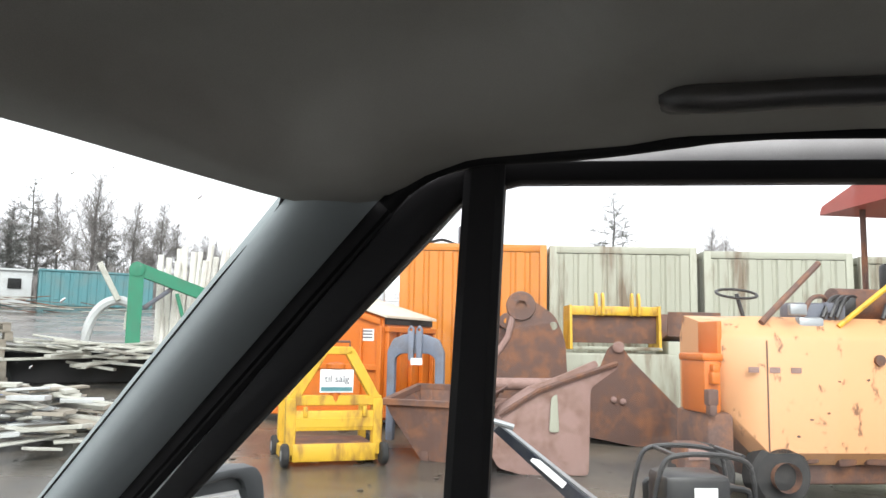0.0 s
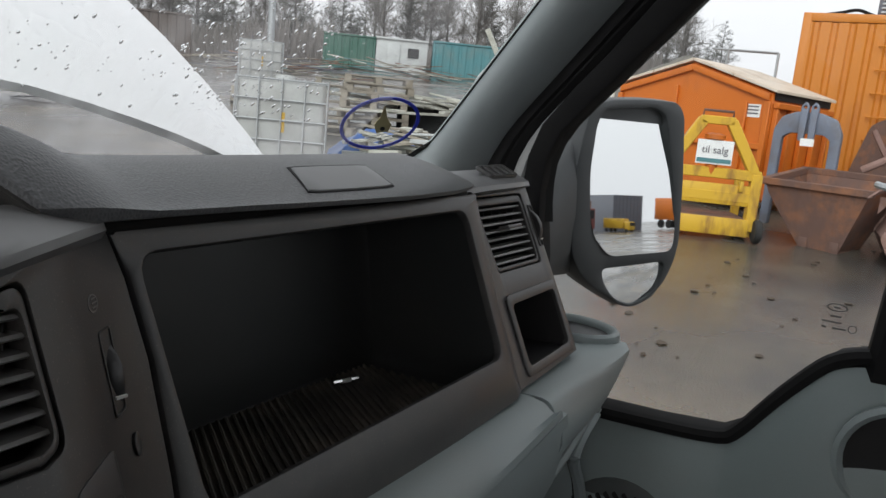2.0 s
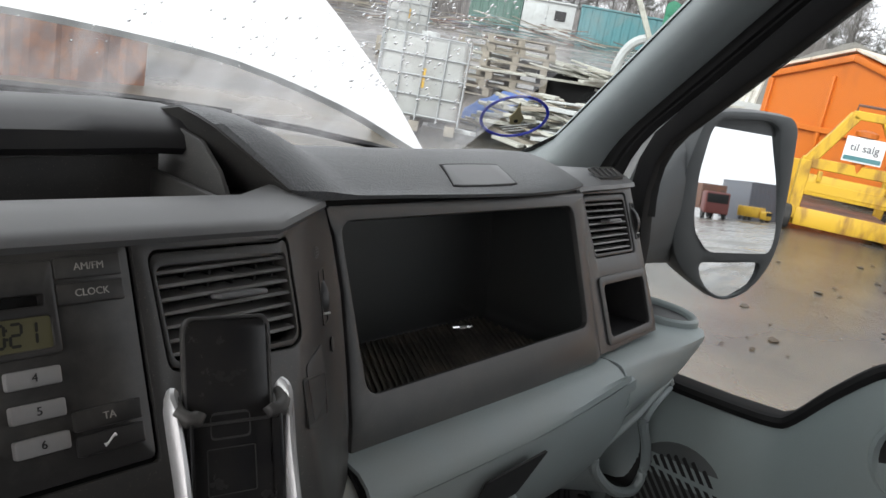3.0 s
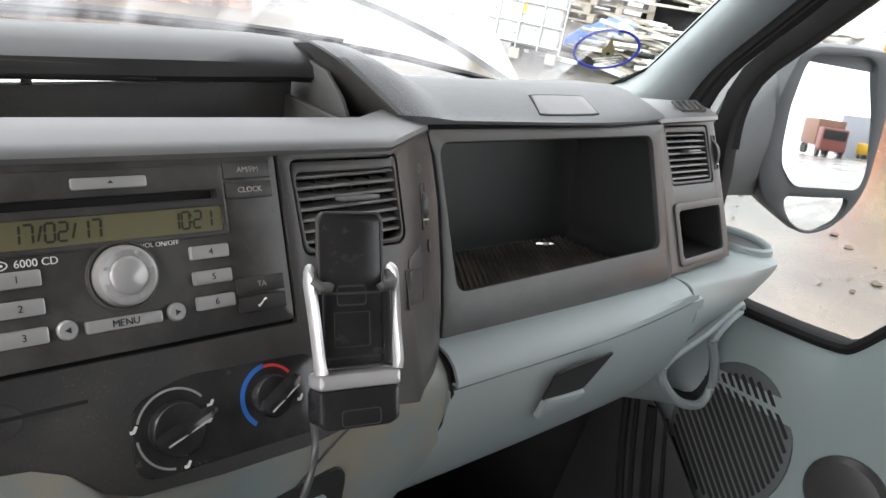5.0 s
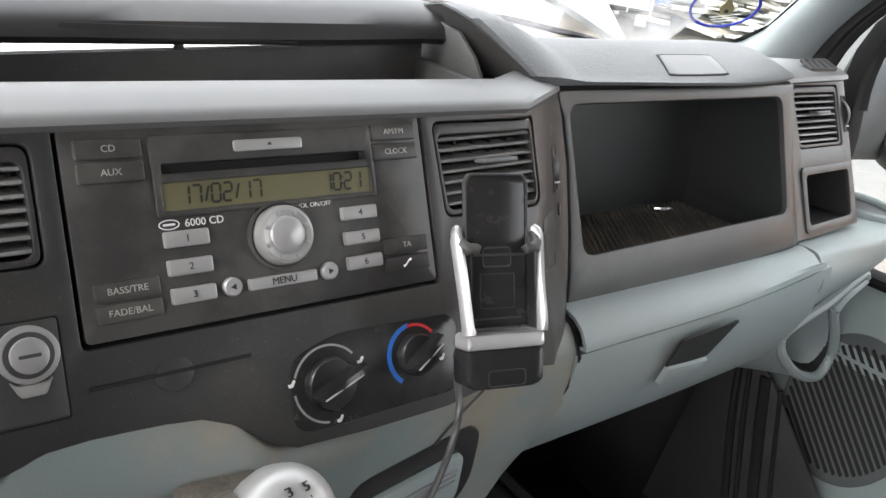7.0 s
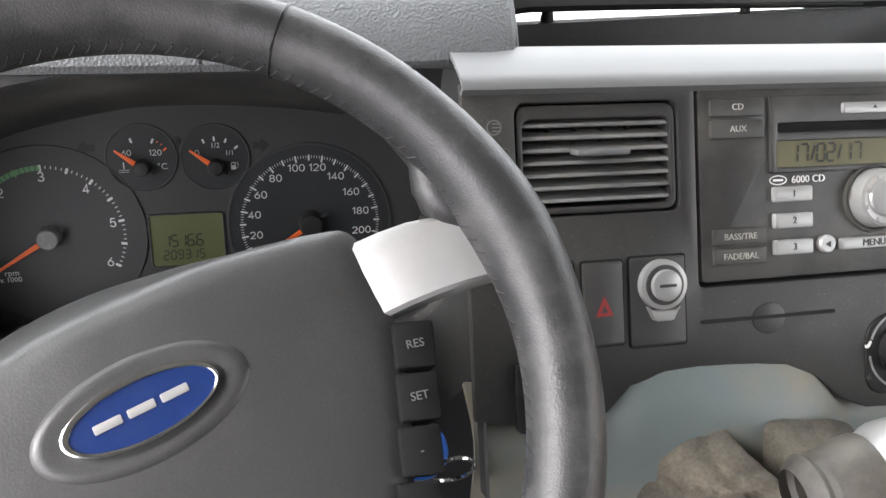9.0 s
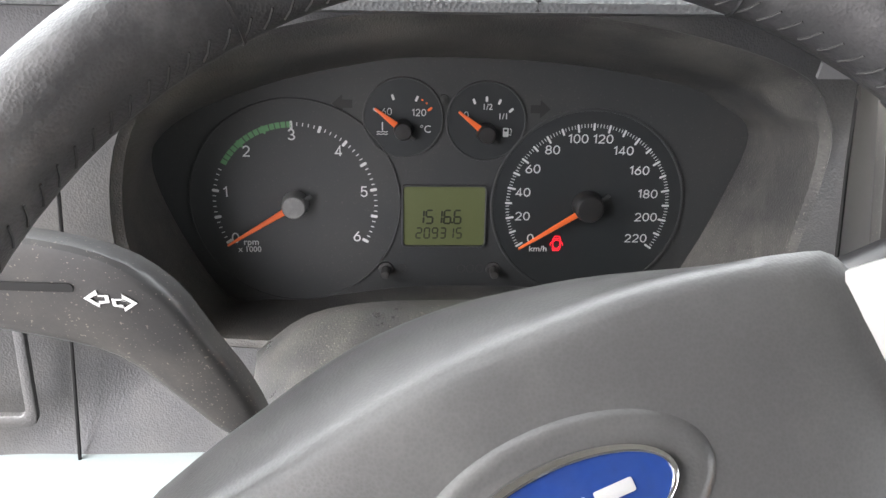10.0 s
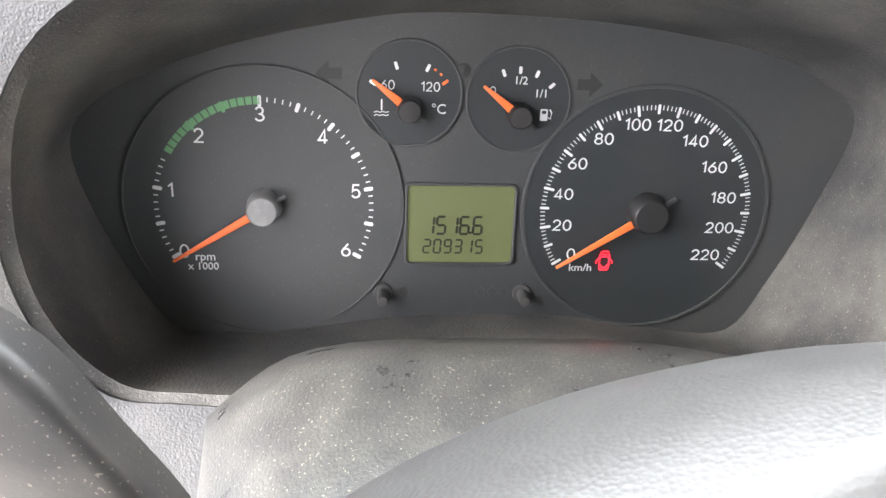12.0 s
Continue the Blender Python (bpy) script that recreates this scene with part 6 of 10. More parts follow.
for i in range(41):
    s_ = i / 40
    rowg = []
    for k in range(120):
        th = 2 * math.pi * k / 120
        c_, n_ = math.cos(th), math.sin(th)
        sq = (abs(c_) ** 3.0 + abs(n_) ** 3.0) ** (-1 / 3.0)
        base = Vector((-0.064 + 0.066 * sq * c_, 0.352, 1.290 + 0.056 * sq * n_))
        top = END + Vector((0.010, 0.010, -0.030)) + 0.0145 * (Vector((0, c_, 0)) + Vector((-0.19, 0, 0.98)) * n_) + GN * 0.004 * math.sin(3 * th)
        f_ = s_ ** 1.7
        p = base * (1 - f_) + top * f_ + Vector((0, -1, 0)) * 0.012 * math.sin(math.pi * min(1, s_ * 1.15)) * (1 - 0.3 * s_)
        out = Vector((c_, -0.35, n_))
        w_ = math.sin(math.pi * min(1, 0.06 + s_ * 0.94)) ** 0.6
        dt = (th - radians(101) + math.pi) % (2 * math.pi) - math.pi
        crease = -0.034 * math.exp(-(abs(dt) / 0.13) ** 4)
        for a_, wd, am in ((128, 0.06, 0.005), (143, 0.05, 0.004), (158, 0.09, 0.006), (62, 0.12, 0.004), (35, 0.07, 0.005), (190, 0.08, 0.007), (215, 0.06, 0.006), (10, 0.06, 0.005)):
            d2 = (th - radians(a_) - 0.5 * (s_ - 0.4) * math.sin(a_) + math.pi) % (2 * math.pi) - math.pi
            crease -= am * math.exp(-(d2 / wd) ** 2)
        ripple = 0.0012 * math.sin(9 * th + 7 * s_) + 0.0016 * math.sin(22 * s_ + 2 * math.sin(3 * th)) * s_ + 0.0007 * math.sin(31 * th + 19 * s_)
        rowg.append(p + out * (crease * w_ + ripple * w_))
    gt.append(rowg)
part("gaiter", loft(gt, True), M_SKIN, gear, "crumpled dusty leather gaiter", 75)
part("gaiter_collar", lathe([(0.0120, 0.034), (0.0180, 0.037), (0.0165, 0.040), (0.0185, 0.043), (0.0160, 0.047), (0.0130, 0.050)], NM, 28, False), M_NECK, gear)

# ---- cab shell: windscreen, pillars, headliner, doors ----
def ws_y(x, z):
    return 0.589 + (1.95 - z) * 1.03 - 0.42 * x * x


XS = [-0.92 + 0.092 * i for i in range(21)]
ws_rows = [[(x, ws_y(x, z), z) for x in XS] for z in (1.43, 1.50, 1.57, 1.64, 1.72, 1.80, 1.88, 1.96)]
ws = setting("windscreen", thick(loft(ws_rows), 0.005), M_GLASS, "clear curved windscreen, wet with rain", "windscreen")
ws.visible_shadow = False


def glass_edge(z):
    """Front edge of the door window: x and y at that height."""
    return 0.905 - 0.13 * max(0, z - 1.40), table(((1.41, 0.553), (1.475, 0.557), (1.515, 0.551), (1.545, 0.537), (1.58, 0.505), (1.607, 0.479), (1.92, 0.189)), z)


def ws_edge(z):
    """Side edge of the windscreen."""
    return 0.901 - 0.23 * (z - 1.45)


def pillar(side):
    """Strips between the edge of the windscreen and that of the door window: trim, seal, door frame, window seal."""
    strips = [((-0.07, -0.010), (-0.01, 0.0), (0.03, 0.005), (0.08, 0.0095), (0.14, 0.0115), (0.20, 0.0095), (0.27, 0.004), (0.33, -0.004), (0.39, -0.013), (0.45, -0.024), (0.50, -0.036)),
              ((0.47, -0.034), (0.50, -0.028), (0.54, -0.023), (0.59, -0.021), (0.62, -0.024), (0.65, -0.022), (0.69, -0.024), (0.715, -0.034)),
              ((0.68, -0.034), (0.70, -0.026), (0.74, -0.021), (0.79, -0.019), (0.825, -0.026)),
              ((0.80, -0.030), (0.835, -0.019), (0.92, -0.012), (0.97, -0.009), (1.0, -0.010), (1.04, -0.022))]
    out = [[] for _ in strips]
    for i in range(23):
        z = 1.44 + (1.946 - 1.44) * i / 22
        xw = ws_edge(z)
        flare = 0.075 * math.exp(-((z - 1.445) / 0.034) ** 2)
        w = Vector((xw, ws_y(xw, z) - 0.006, z))
        g = Vector((*glass_edge(z), z))
        for rows, prof in zip(out, strips):
            row = []
            for f, d in prof:
                p = w.lerp(g, f) + Vector((-d - flare * max(0, 1 - f / 0.45), -d * 0.15, 0))
                row.append(Vector((side * p.x, p.y, p.z)))
            rows.append(row)
    return out


# Dash plastic with a paler colour for the light falling on the pillar.
M_PILLAR = surface("pillar_trim_plastic", (0.30, 0.34, 0.345), 0.5, dirt=(0.25, 0.265, 0.26), amount=0.35, big=4, fine=1200, vary=0.05, bump=0.12, height=0.0002)
M_FLANGE = surface("grey_frame_paint", (0.40, 0.41, 0.41), 0.45, dirt=(0.28, 0.28, 0.27), amount=0.5, big=9, fine=900, bump=0.0)
for side in (1, -1):
    trim_, seal_, flange_, rubber_ = pillar(side)
    pt = setting("a_pillar_trim", thick(loft(trim_), 0.003), M_PILLAR, "grey-green windscreen pillar trim", "pillar trim")
    part("door_seal", thick(loft(seal_), 0.003), M_RUBBER, pt, "black rubber door seal")
    part("frame_flange", thick(loft(flange_), 0.003), M_FLANGE, pt, "grey painted flange")
    part("window_seal", thick(loft(rubber_), 0.003), M_RUBBER, pt, "black rubber window seal")


# black printed border of the windscreen
def ws_band(pts_in, pts_out, nm):
    a = [(x, ws_y(x, z) - 0.003, z) for x, z in pts_in]
    b = [(x, ws_y(x, z) - 0.003, z) for x, z in pts_out]
    return part(nm, thick(loft([a, b]), 0.001), M_GROOVE, ws, "black printed border")


edge_in = [(0.62, 1.416), (0.70, 1.420), (0.80, 1.432), (0.845, 1.455), (0.868, 1.487)] + [(ws_edge(z) - 0.004, z) for z in (1.52, 1.6, 1.75, 1.85)] + [(0.795, 1.905), (0.789, 1.925), (0.779, 1.937), (0.760, 1.9465), (0.735, 1.9485), (0.5, 1.950), (0.25, 1.951), (0.0, 1.951)]
edge_out = [(0.62, 1.38), (0.72, 1.38), (0.86, 1.39), (0.93, 1.42), (0.93, 1.487)] + [(ws_edge(z) + 0.05, z) for z in (1.52, 1.6, 1.75, 1.85)] + [(0.85, 1.91), (0.84, 1.94), (0.82, 1.962), (0.79, 1.965), (0.75, 1.965), (0.5, 1.965), (0.25, 1.965), (0.0, 1.965)]
ws_band(edge_in, edge_out, "border")
ws_band([(-x, z) for x, z in edge_in], [(-x, z) for x, z in edge_out], "border")
dots = []
for i in range(170):
    x = 0.02 + i * 0.0044
    z = 1.9480 - 0.0022 * (x / 0.7) ** 4
    p = Vector((x, ws_y(x, z) - 0.0035, z))
    dots.append(box((0.0016, 0.001, 0.0018), Matrix.Translation(p) @ at(0, 0, 0, 45), 0))
part("border_dots", join(*dots), M_GROOVE, ws)

# headliner: flat lip along the glass, a hollow over the windscreen, falling to the door seal
SIDE_Z = ((-1.1, 2.018), (-0.24, 2.012), (-0.04, 2.004), (0.01, 1.995), (0.095, 1.988), (0.162, 1.982), (0.206, 1.966), (0.24, 1.946), (0.32, 1.938), (0.6, 1.938))


def ease(a, b, v):
    k = min(1, max(0, (v - a) / (b - a)))
    return k * k * (3 - 2 * k)


hl = []
for yb in [0.0, 0.012, 0.025, 0.04, 0.05, 0.06, 0.07, 0.085, 0.1] + [0.12 + 0.02 * k for k in range(22)] + [0.62, 0.75, 1.0, 1.3, 1.5]:
    row = []
    for i in range(69):
        x = -0.816 + 0.024 * i
        zf = 1.9495 - 0.006 * ease(0.70, 0.80, abs(x))
        y = ws_y(x, zf) - 0.004 - yb
        mid = zf + 0.004 * ease(0, 0.05, yb) + 0.085 * (1 - math.exp(-max(0, yb - 0.045) / 0.24))
        z = mid + (min(mid, table(SIDE_Z, y)) - mid) * ease(0.52, 0.80, abs(x))
        hollow = ease(0.045, 0.085, yb) * (1 - ease(0.56 + 0.25 * max(0, y - 0.08), 0.66 + 0.25 * max(0, y - 0.08), abs(x))) * ease(0.055, 0.105, y)
        row.append((x, y, z + 0.030 * hollow))
    hl.append(row)
setting("ceiling", thick(loft(hl), 0.01), M_HEAD, "grey-beige cloth headliner over the cab", "ceiling")
setting("roof_rail", box((0.02, 1.06, 0.10), at(0.852, -0.46, 2.022), 0.006), M_FLANGE, "pale grey painted roof rail above the door", "roof rail")
gh = thing("grab_handle", "dark grey grab handle on the headliner above the passenger door", "grab handle", (0.76, -0.15, 2.03))
part("handle_bar", tube(smoothpath([(0.677, -0.010, 1.998), (0.666, -0.020, 1.993), (0.662, -0.05, 1.991), (0.664, -0.13, 1.996), (0.668, -0.26, 2.0), (0.690, -0.30, 2.008)], 5), [0.0122] * 26, 12), M_DARK, gh)
for y in (-0.022, -0.29):
    part("handle_foot", box((0.04, 0.036, 0.036), at(0.686, y, 2.006), 0.010), M_DARK, gh)
seal_path = smoothpath([(0.800, 0.245, 1.925), (0.800, 0.222, 1.948), (0.800, 0.190, 1.966), (0.800, 0.150, 1.976), (0.800, 0.09, 1.979), (0.800, 0.03, 1.984), (0.800, -0.04, 1.993), (0.800, -0.10, 2.000), (0.800, -0.23, 2.003), (0.800, -0.85, 2.003)], 6)
setting("door_opening_seal", tube(seal_path, 0.009, 10), M_RUBBER, "black rubber seal round the door opening", "door seal")

# passenger door
door = thing("door_1", "closed passenger door with grey-green trim and a large window", "door", (0.9, 0.0, 0.62), kind="structure")


def door_x(z):
    return 0.905 - 0.13 * max(0, z - 1.40)


SILL = [(0.556, 1.44), (0.552, 1.40), (0.545, 1.275), (0.520, 1.246), (0.465, 1.243), (0.39, 1.246), (0.325, 1.252), (0.303, 1.266), (0.275, 1.306), (0.245, 1.344), (0.226, 1.361), (0.200, 1.370), (0.16, 1.372), (0.10, 1.373), (0.0, 1.373), (-0.2, 1.373), (-0.5, 1.373), (-0.82, 1.373)]
hole = [(0.505, 1.58), (0.537, 1.545), (0.552, 1.513), (0.557, 1.475)] + SILL + [(-0.82, 1.964), (0.11, 1.958), (0.165, 1.945), (0.189, 1.92), (0.479, 1.607)]
DOORMAP = lambda u, v, w: Vector((door_x(v) - w, u, v))
CUTZ = [(1, v) for v in (1.40, 1.5, 1.6, 1.7, 1.8, 1.9)]
part("window_frame", slab([(0.582, 1.475), (0.60, 1.44), (0.60, 1.15), (-0.95, 1.15), (-0.95, 1.984), (0.06, 1.979), (0.16, 1.979), (0.22, 1.95), (0.497, 1.626), (0.527, 1.594), (0.562, 1.552), (0.577, 1.515)], [hole], 0.03, DOORMAP, CUTZ, 0.004, front=0.004), M_RUBBER, door, "black window frame")
pane = part("pane", slab([(0.60, 1.475), (0.55, 1.23), (0.20, 1.23), (-0.90, 1.33), (-0.90, 1.97), (0.11, 1.97), (0.2, 1.93)], (), 0.004, DOORMAP, CUTZ, 0, front=-0.012), M_GLASS, door, "clear side window glass")
pane.visible_shadow = False
bar = []
for z, a, b in ((1.345, 0.154, 0.206), (1.5, 0.1455, 0.196), (1.7, 0.1360, 0.1845), (1.88, 0.128, 0.1745), (1.975, 0.124, 0.169)):
    x = door_x(z)
    bar.append([(x + 0.012, a, z), (x - 0.014, a + 0.002, z), (x - 0.022, a + 0.010, z), (x - 0.022, b - 0.010, z), (x - 0.014, b - 0.002, z), (x + 0.012, b, z)])
part("window_divider", loft(bar, True, True), M_RUBBER, door, "black upright divider")
# sill seal and moulded trim
sillp = smoothpath([(door_x(z) - 0.012, y, z - 0.004) for y, z in SILL[2:]], 3)
part("sill_seal", tube(sillp, 0.0085, 8), M_RUBBER, door, "black rubber window seal")
trim = []
for d_, dx in ((0.008, -0.010), (0.016, -0.016), (0.030, -0.024), (0.055, -0.034), (0.10, -0.042), (0.16, -0.036), (0.24, -0.032), (0.36, -0.034), (0.50, -0.030), (0.66, -0.02)):
    row = []
    for i, p in enumerate(sillp):
        y, z = p.y, p.z
        f = min(1, d_ / 0.30)
        zt = z * (1 - f) + 1.24 * f
        y2 = y + (0.05 * d_ / 0.66 if y > 0.4 else 0)
        row.append((0.903 + dx, y2, zt - d_))
    trim.append(row)
# Dash plastic again, darkened in colour for the shade on the door.
M_DOOR = surface("dull_grey_green_plastic", (0.20, 0.24, 0.24), 0.48, dirt=(0.20, 0.205, 0.19), amount=0.4, big=5, fine=900, vary=0.06, bump=0.2, height=0.0003)
part("door_trim", thick(loft(trim), 0.004), M_DOOR, door, "grey-green moulded door trim")
SPK = Matrix.Translation((0.858, 0.405, 1.072)) @ at(0, 0, 0, 90, 0, -90) @ at(0, 0, 0, -4) @ Matrix.Diagonal((0.83, 1, 1, 1))
# Door plastic with the shadow over the grille put into its colour.
M_SPK = surface("dark_grey_green_plastic", (0.060, 0.070, 0.070), 0.55, dirt=(0.10, 0.10, 0.09), amount=0.4, big=5, fine=900, vary=0.06, bump=0.2, height=0.0003)
spk = part("speaker_grille", slab(ring(0, 0, 0.104, 0.110, 44), [], 0.006, flat(SPK), (), 0.002, front=0.004), M_SPK, door, "round slatted loudspeaker grille")
for k in range(19):
    u = -0.090 + 0.010 * k
    h = math.sqrt(max(0.0001, 0.098 ** 2 - u * u)) * 0.94
    part("grille_slot", slab(rrect(u - 0.0026, -h, u + 0.0026, h, 0.0024, 2), (), 0.002, flat(SPK @ at(0, 0, 0, 0, 0, 48)), (), 0, front=0.0055), M_GROOVE, spk)
part("door_pull", lathe([(0.050, 0), (0.052, 0.012), (0.046, 0.020), (0.030, 0.024), (0.0001, 0.025)], Matrix.Translation((0.868, 0.245, 1.085)) @ at(0, 0, 0, 0, -90, 0), 28, False), M_DARK, door, "round dark handle boss")
part("pull_cup", lathe([(0.056, -0.004), (0.057, 0.006), (0.052, 0.009), (0.045, 0.002)], Matrix.Translation((0.866, 0.160, 1.278)) @ at(0, 0, 0, 0, -90, 0), 28, False), M_TEAL, door)
# Near-black disc stands for shade inside the pull cup.
part("pull_well", lathe([(0.0001, 0.003), (0.047, 0.004)], Matrix.Translation((0.866, 0.160, 1.278)) @ at(0, 0, 0, 0, -90, 0), 28, False), M_GROOVE, door)
ETCH = lambda u, v, w: Vector((door_x(v) + 0.010 - w, u, v))
M_ETCH = surface("etched_glass_mark", (0.12, 0.12, 0.12), 0.7, bump=0.0)
part("glass_mark", slab(ring(0.237, 1.4035, 0.0095, 0.0042, 24), [ring(0.237, 1.4035, 0.0082, 0.0031, 24)], 0.0004, ETCH, (), 0), M_ETCH, pane)
for k, (y0, w_, z) in enumerate(((0.237, 0.006, 1.4035), (0.237, 0.010, 1.3945), (0.240, 0.018, 1.3885), (0.246, 0.004, 1.3825), (0.232, 0.012, 1.3825))):
    part("mark_bar", slab(rrect(y0 - w_ / 2, z - 0.0009, y0 + w_ / 2, z + 0.0009, 0.0004, 1), (), 0.0004, ETCH, (), 0), M_ETCH, pane)
part("mark_ring", slab(ring(0.2205, 1.3845, 0.0042, 0.0042, 18), [ring(0.2205, 1.3845, 0.0034, 0.0034, 18)], 0.0004, ETCH, (), 0), M_ETCH, pane)

# rest of the cab, closing it behind the camera
M_SHELL = surface("grey_trim_board", (0.12, 0.125, 0.125), 0.7, dirt=(0.09, 0.09, 0.088), amount=0.5, big=4, fine=500, bump=0.15, height=0.0004)
setting("wall_back", box((1.86, 0.04, 1.6), at(0, -0.98, 1.36)), M_SHELL, "plain grey bulkhead behind the seats", "wall")
setting("floor", box((1.86, 2.1, 0.04), at(0, -0.02, 0.60)), M_RUBBER, "black rubber cab floor", "floor")
OPEN = Matrix.Translation((-0.93, 0.70, 0)) @ at(0, 0, 0, 0, 0, -38) @ Matrix.Translation((0.93, -0.70, 0))
DL = lambda u, v, w: OPEN @ Vector((-door_x(v) - 0.02 + w, u, v))
setting("door_2", slab([(0.75, 0.62), (-0.98, 0.62), (-0.98, 2.05), (0.10, 2.05), (0.19, 2.0), (0.52, 1.63), (0.75, 1.45)], [[(0.575, 1.44), (0.50, 1.25), (-0.86, 1.25), (-0.86, 1.95), (0.14, 1.955), (0.22, 1.91)]], 0.04, DL, CUTZ), M_TEAL, "driver's door standing open", "door")
for s in (-1, 1):
    setting("footwell_side", box((0.03, 0.62, 0.62), at(s * 0.905, 0.69, 0.91)), M_BLACK, "dark footwell side", "wall")
setting("firewall", box((1.86, 0.03, 0.82), at(0, 0.90, 1.0)), M_BLACK, "dark bulkhead in front of the footwell", "wall")
setting("seat_riser", box((1.7, 0.5, 0.28), at(0, -0.55, 0.76), 0.03), M_RUBBER, "dark seat base at the back of the cab", "seat base")
# floor mat ridge and tunnel seen below the glovebox
tun = setting("floor_tunnel", loft([[(x, y, z) for x, z in ((0.28, 0.62), (0.34, 0.78), (0.42, 0.86), (0.52, 0.86), (0.58, 0.78), (0.62, 0.62))] for y in (0.30, 0.5, 0.7, 0.88)]), M_RUBBER, "black moulded floor covering in the footwell", "floor covering")
for x in (0.40, 0.43, 0.53):
    part("ridge", tube([(x, 0.30, 0.868), (x, 0.88, 0.868)], 0.008, 8), M_RUBBER, tun)

# windscreen sticker: blue-rimmed parking disc
a_, b_2 = Vector((0.784, 0.768, 1.521)), Vector((0.845, 0.700, 1.547))
u_ = (b_2 - a_).normalized()
nn_ = Vector((-0.84 * (a_.x + b_2.x) / 2 * -1, -1, -1.03))
nn_ = Vector((-(0.84 * 0.816), -1.0, -1.03)).normalized()
v_ = nn_.cross(u_).normalized()
n_ = u_.cross(v_)
SC = (a_ + b_2) / 2
SM = Matrix(((u_.x, v_.x, n_.x, SC.x), (u_.y, v_.y, n_.y, SC.y), (u_.z, v_.z, n_.z, SC.z), (0, 0, 0, 1)))
M_DBLUE = surface("blue_sticker_ink", (0.02, 0.035, 0.48), 0.4, bump=0.0)
disc = thing("parking_disc", "clear parking disc with a blue rim stuck to the windscreen", "parking disc", tuple(SC))
part("disc_rim", slab(ring(0, 0, 0.0475, 0.0405, 56), [ring(0, 0, 0.0434, 0.0362, 56)], 0.0008, flat(SM), ()), M_DBLUE, disc)
M_BEIGE = surface("beige_pointer", (0.30, 0.25, 0.13), 0.5, bump=0.0)
part("pointer", slab([(-0.006, -0.013), (0.008, -0.015), (0.013, -0.005), (0.009, 0.008), (0.008, 0.028), (0.001, 0.010), (-0.007, 0.001)], (), 0.001, flat(SM), ()), M_BEIGE, disc)
part("pivot", slab(ring(0.002, -0.008, 0.003, 0.003, 14), (), 0.001, flat(SM), (), 0, front=0.0008), M_GROOVE, disc)
for k in range(3):
    part("text_bar", slab(rrect(-0.020 + 0.003 * k, -0.018 - 0.005 * k, 0.022 - 0.004 * k, -0.0165 - 0.005 * k, 0.0004, 1), (), 0.0004, flat(SM), ()), M_MARK, disc)

# rain drops and streaks on the outside of the windscreen
random.seed(11)
m_drop, nd, ld, bd = material("rain_water")
bd.inputs["Base Color"].default_value, bd.inputs["Roughness"].default_value = (0.92, 0.94, 0.95, 1), 0.03
bd.inputs["Transmission Weight"].default_value, bd.inputs["IOR"].default_value = 1.0, 1.33
dv, df = [], []
for i in range(2000):
    cl_ = random.random()
    if cl_ < 0.45:
        z = random.uniform(1.685, 1.80)
        x = 0.535 + (1.80 - z) * 0.85 + random.gauss(0, 0.034)
    elif cl_ < 0.72:
        z = random.uniform(1.53, 1.69)
        x = 0.62 + (1.69 - z) * 0.35 + random.gauss(0, 0.045)
    elif cl_ < 0.86:
        x, z = random.gauss(0.45, 0.08), random.uniform(1.53, 1.80)
    else:
        x, z = random.uniform(-0.1, 0.74), random.uniform(1.53, 1.93)
    r = random.choice((0.0005, 0.0007, 0.0009, 0.0013, 0.0019))
    e = random.uniform(0.9, 1.9)
    c = Vector((x, ws_y(x, z) + 0.0053, z))
    base = len(dv)
    for h, rr_ in ((0.0, 1.0), (0.28, 0.86), (0.48, 0.5)):
        for k in range(8):
            a = math.pi * k / 4
            dv.append(c + Vector((r * rr_ * math.cos(a), -0.7 * r * e * rr_ * math.sin(a) + h * r, 0.7 * r * e * rr_ * math.sin(a) + h * r)))
    dv.append(c + Vector((0, 0.55 * r, 0.55 * r)))
    df.append(tuple(base + 7 - k for k in range(8)))
    for k in range(8):
        j = (k + 1) % 8
        df += [(base + k, base + j, base + 8 + j, base + 8 + k), (base + 8 + k, base + 8 + j, base + 16 + j, base + 16 + k), (base + 16 + k, base + 16 + j, base + 24)]
me = bpy.data.meshes.new("rain_drops")
me.from_pydata(dv, [], df)
me.materials.append(m_drop)
me.polygons.foreach_set("use_smooth", [True] * len(me.polygons))
rd = new("rain_drops", me)
rd.visible_shadow = False
tagged(rd, "clear rain drops on the windscreen", "rain drops", "", "stuff")

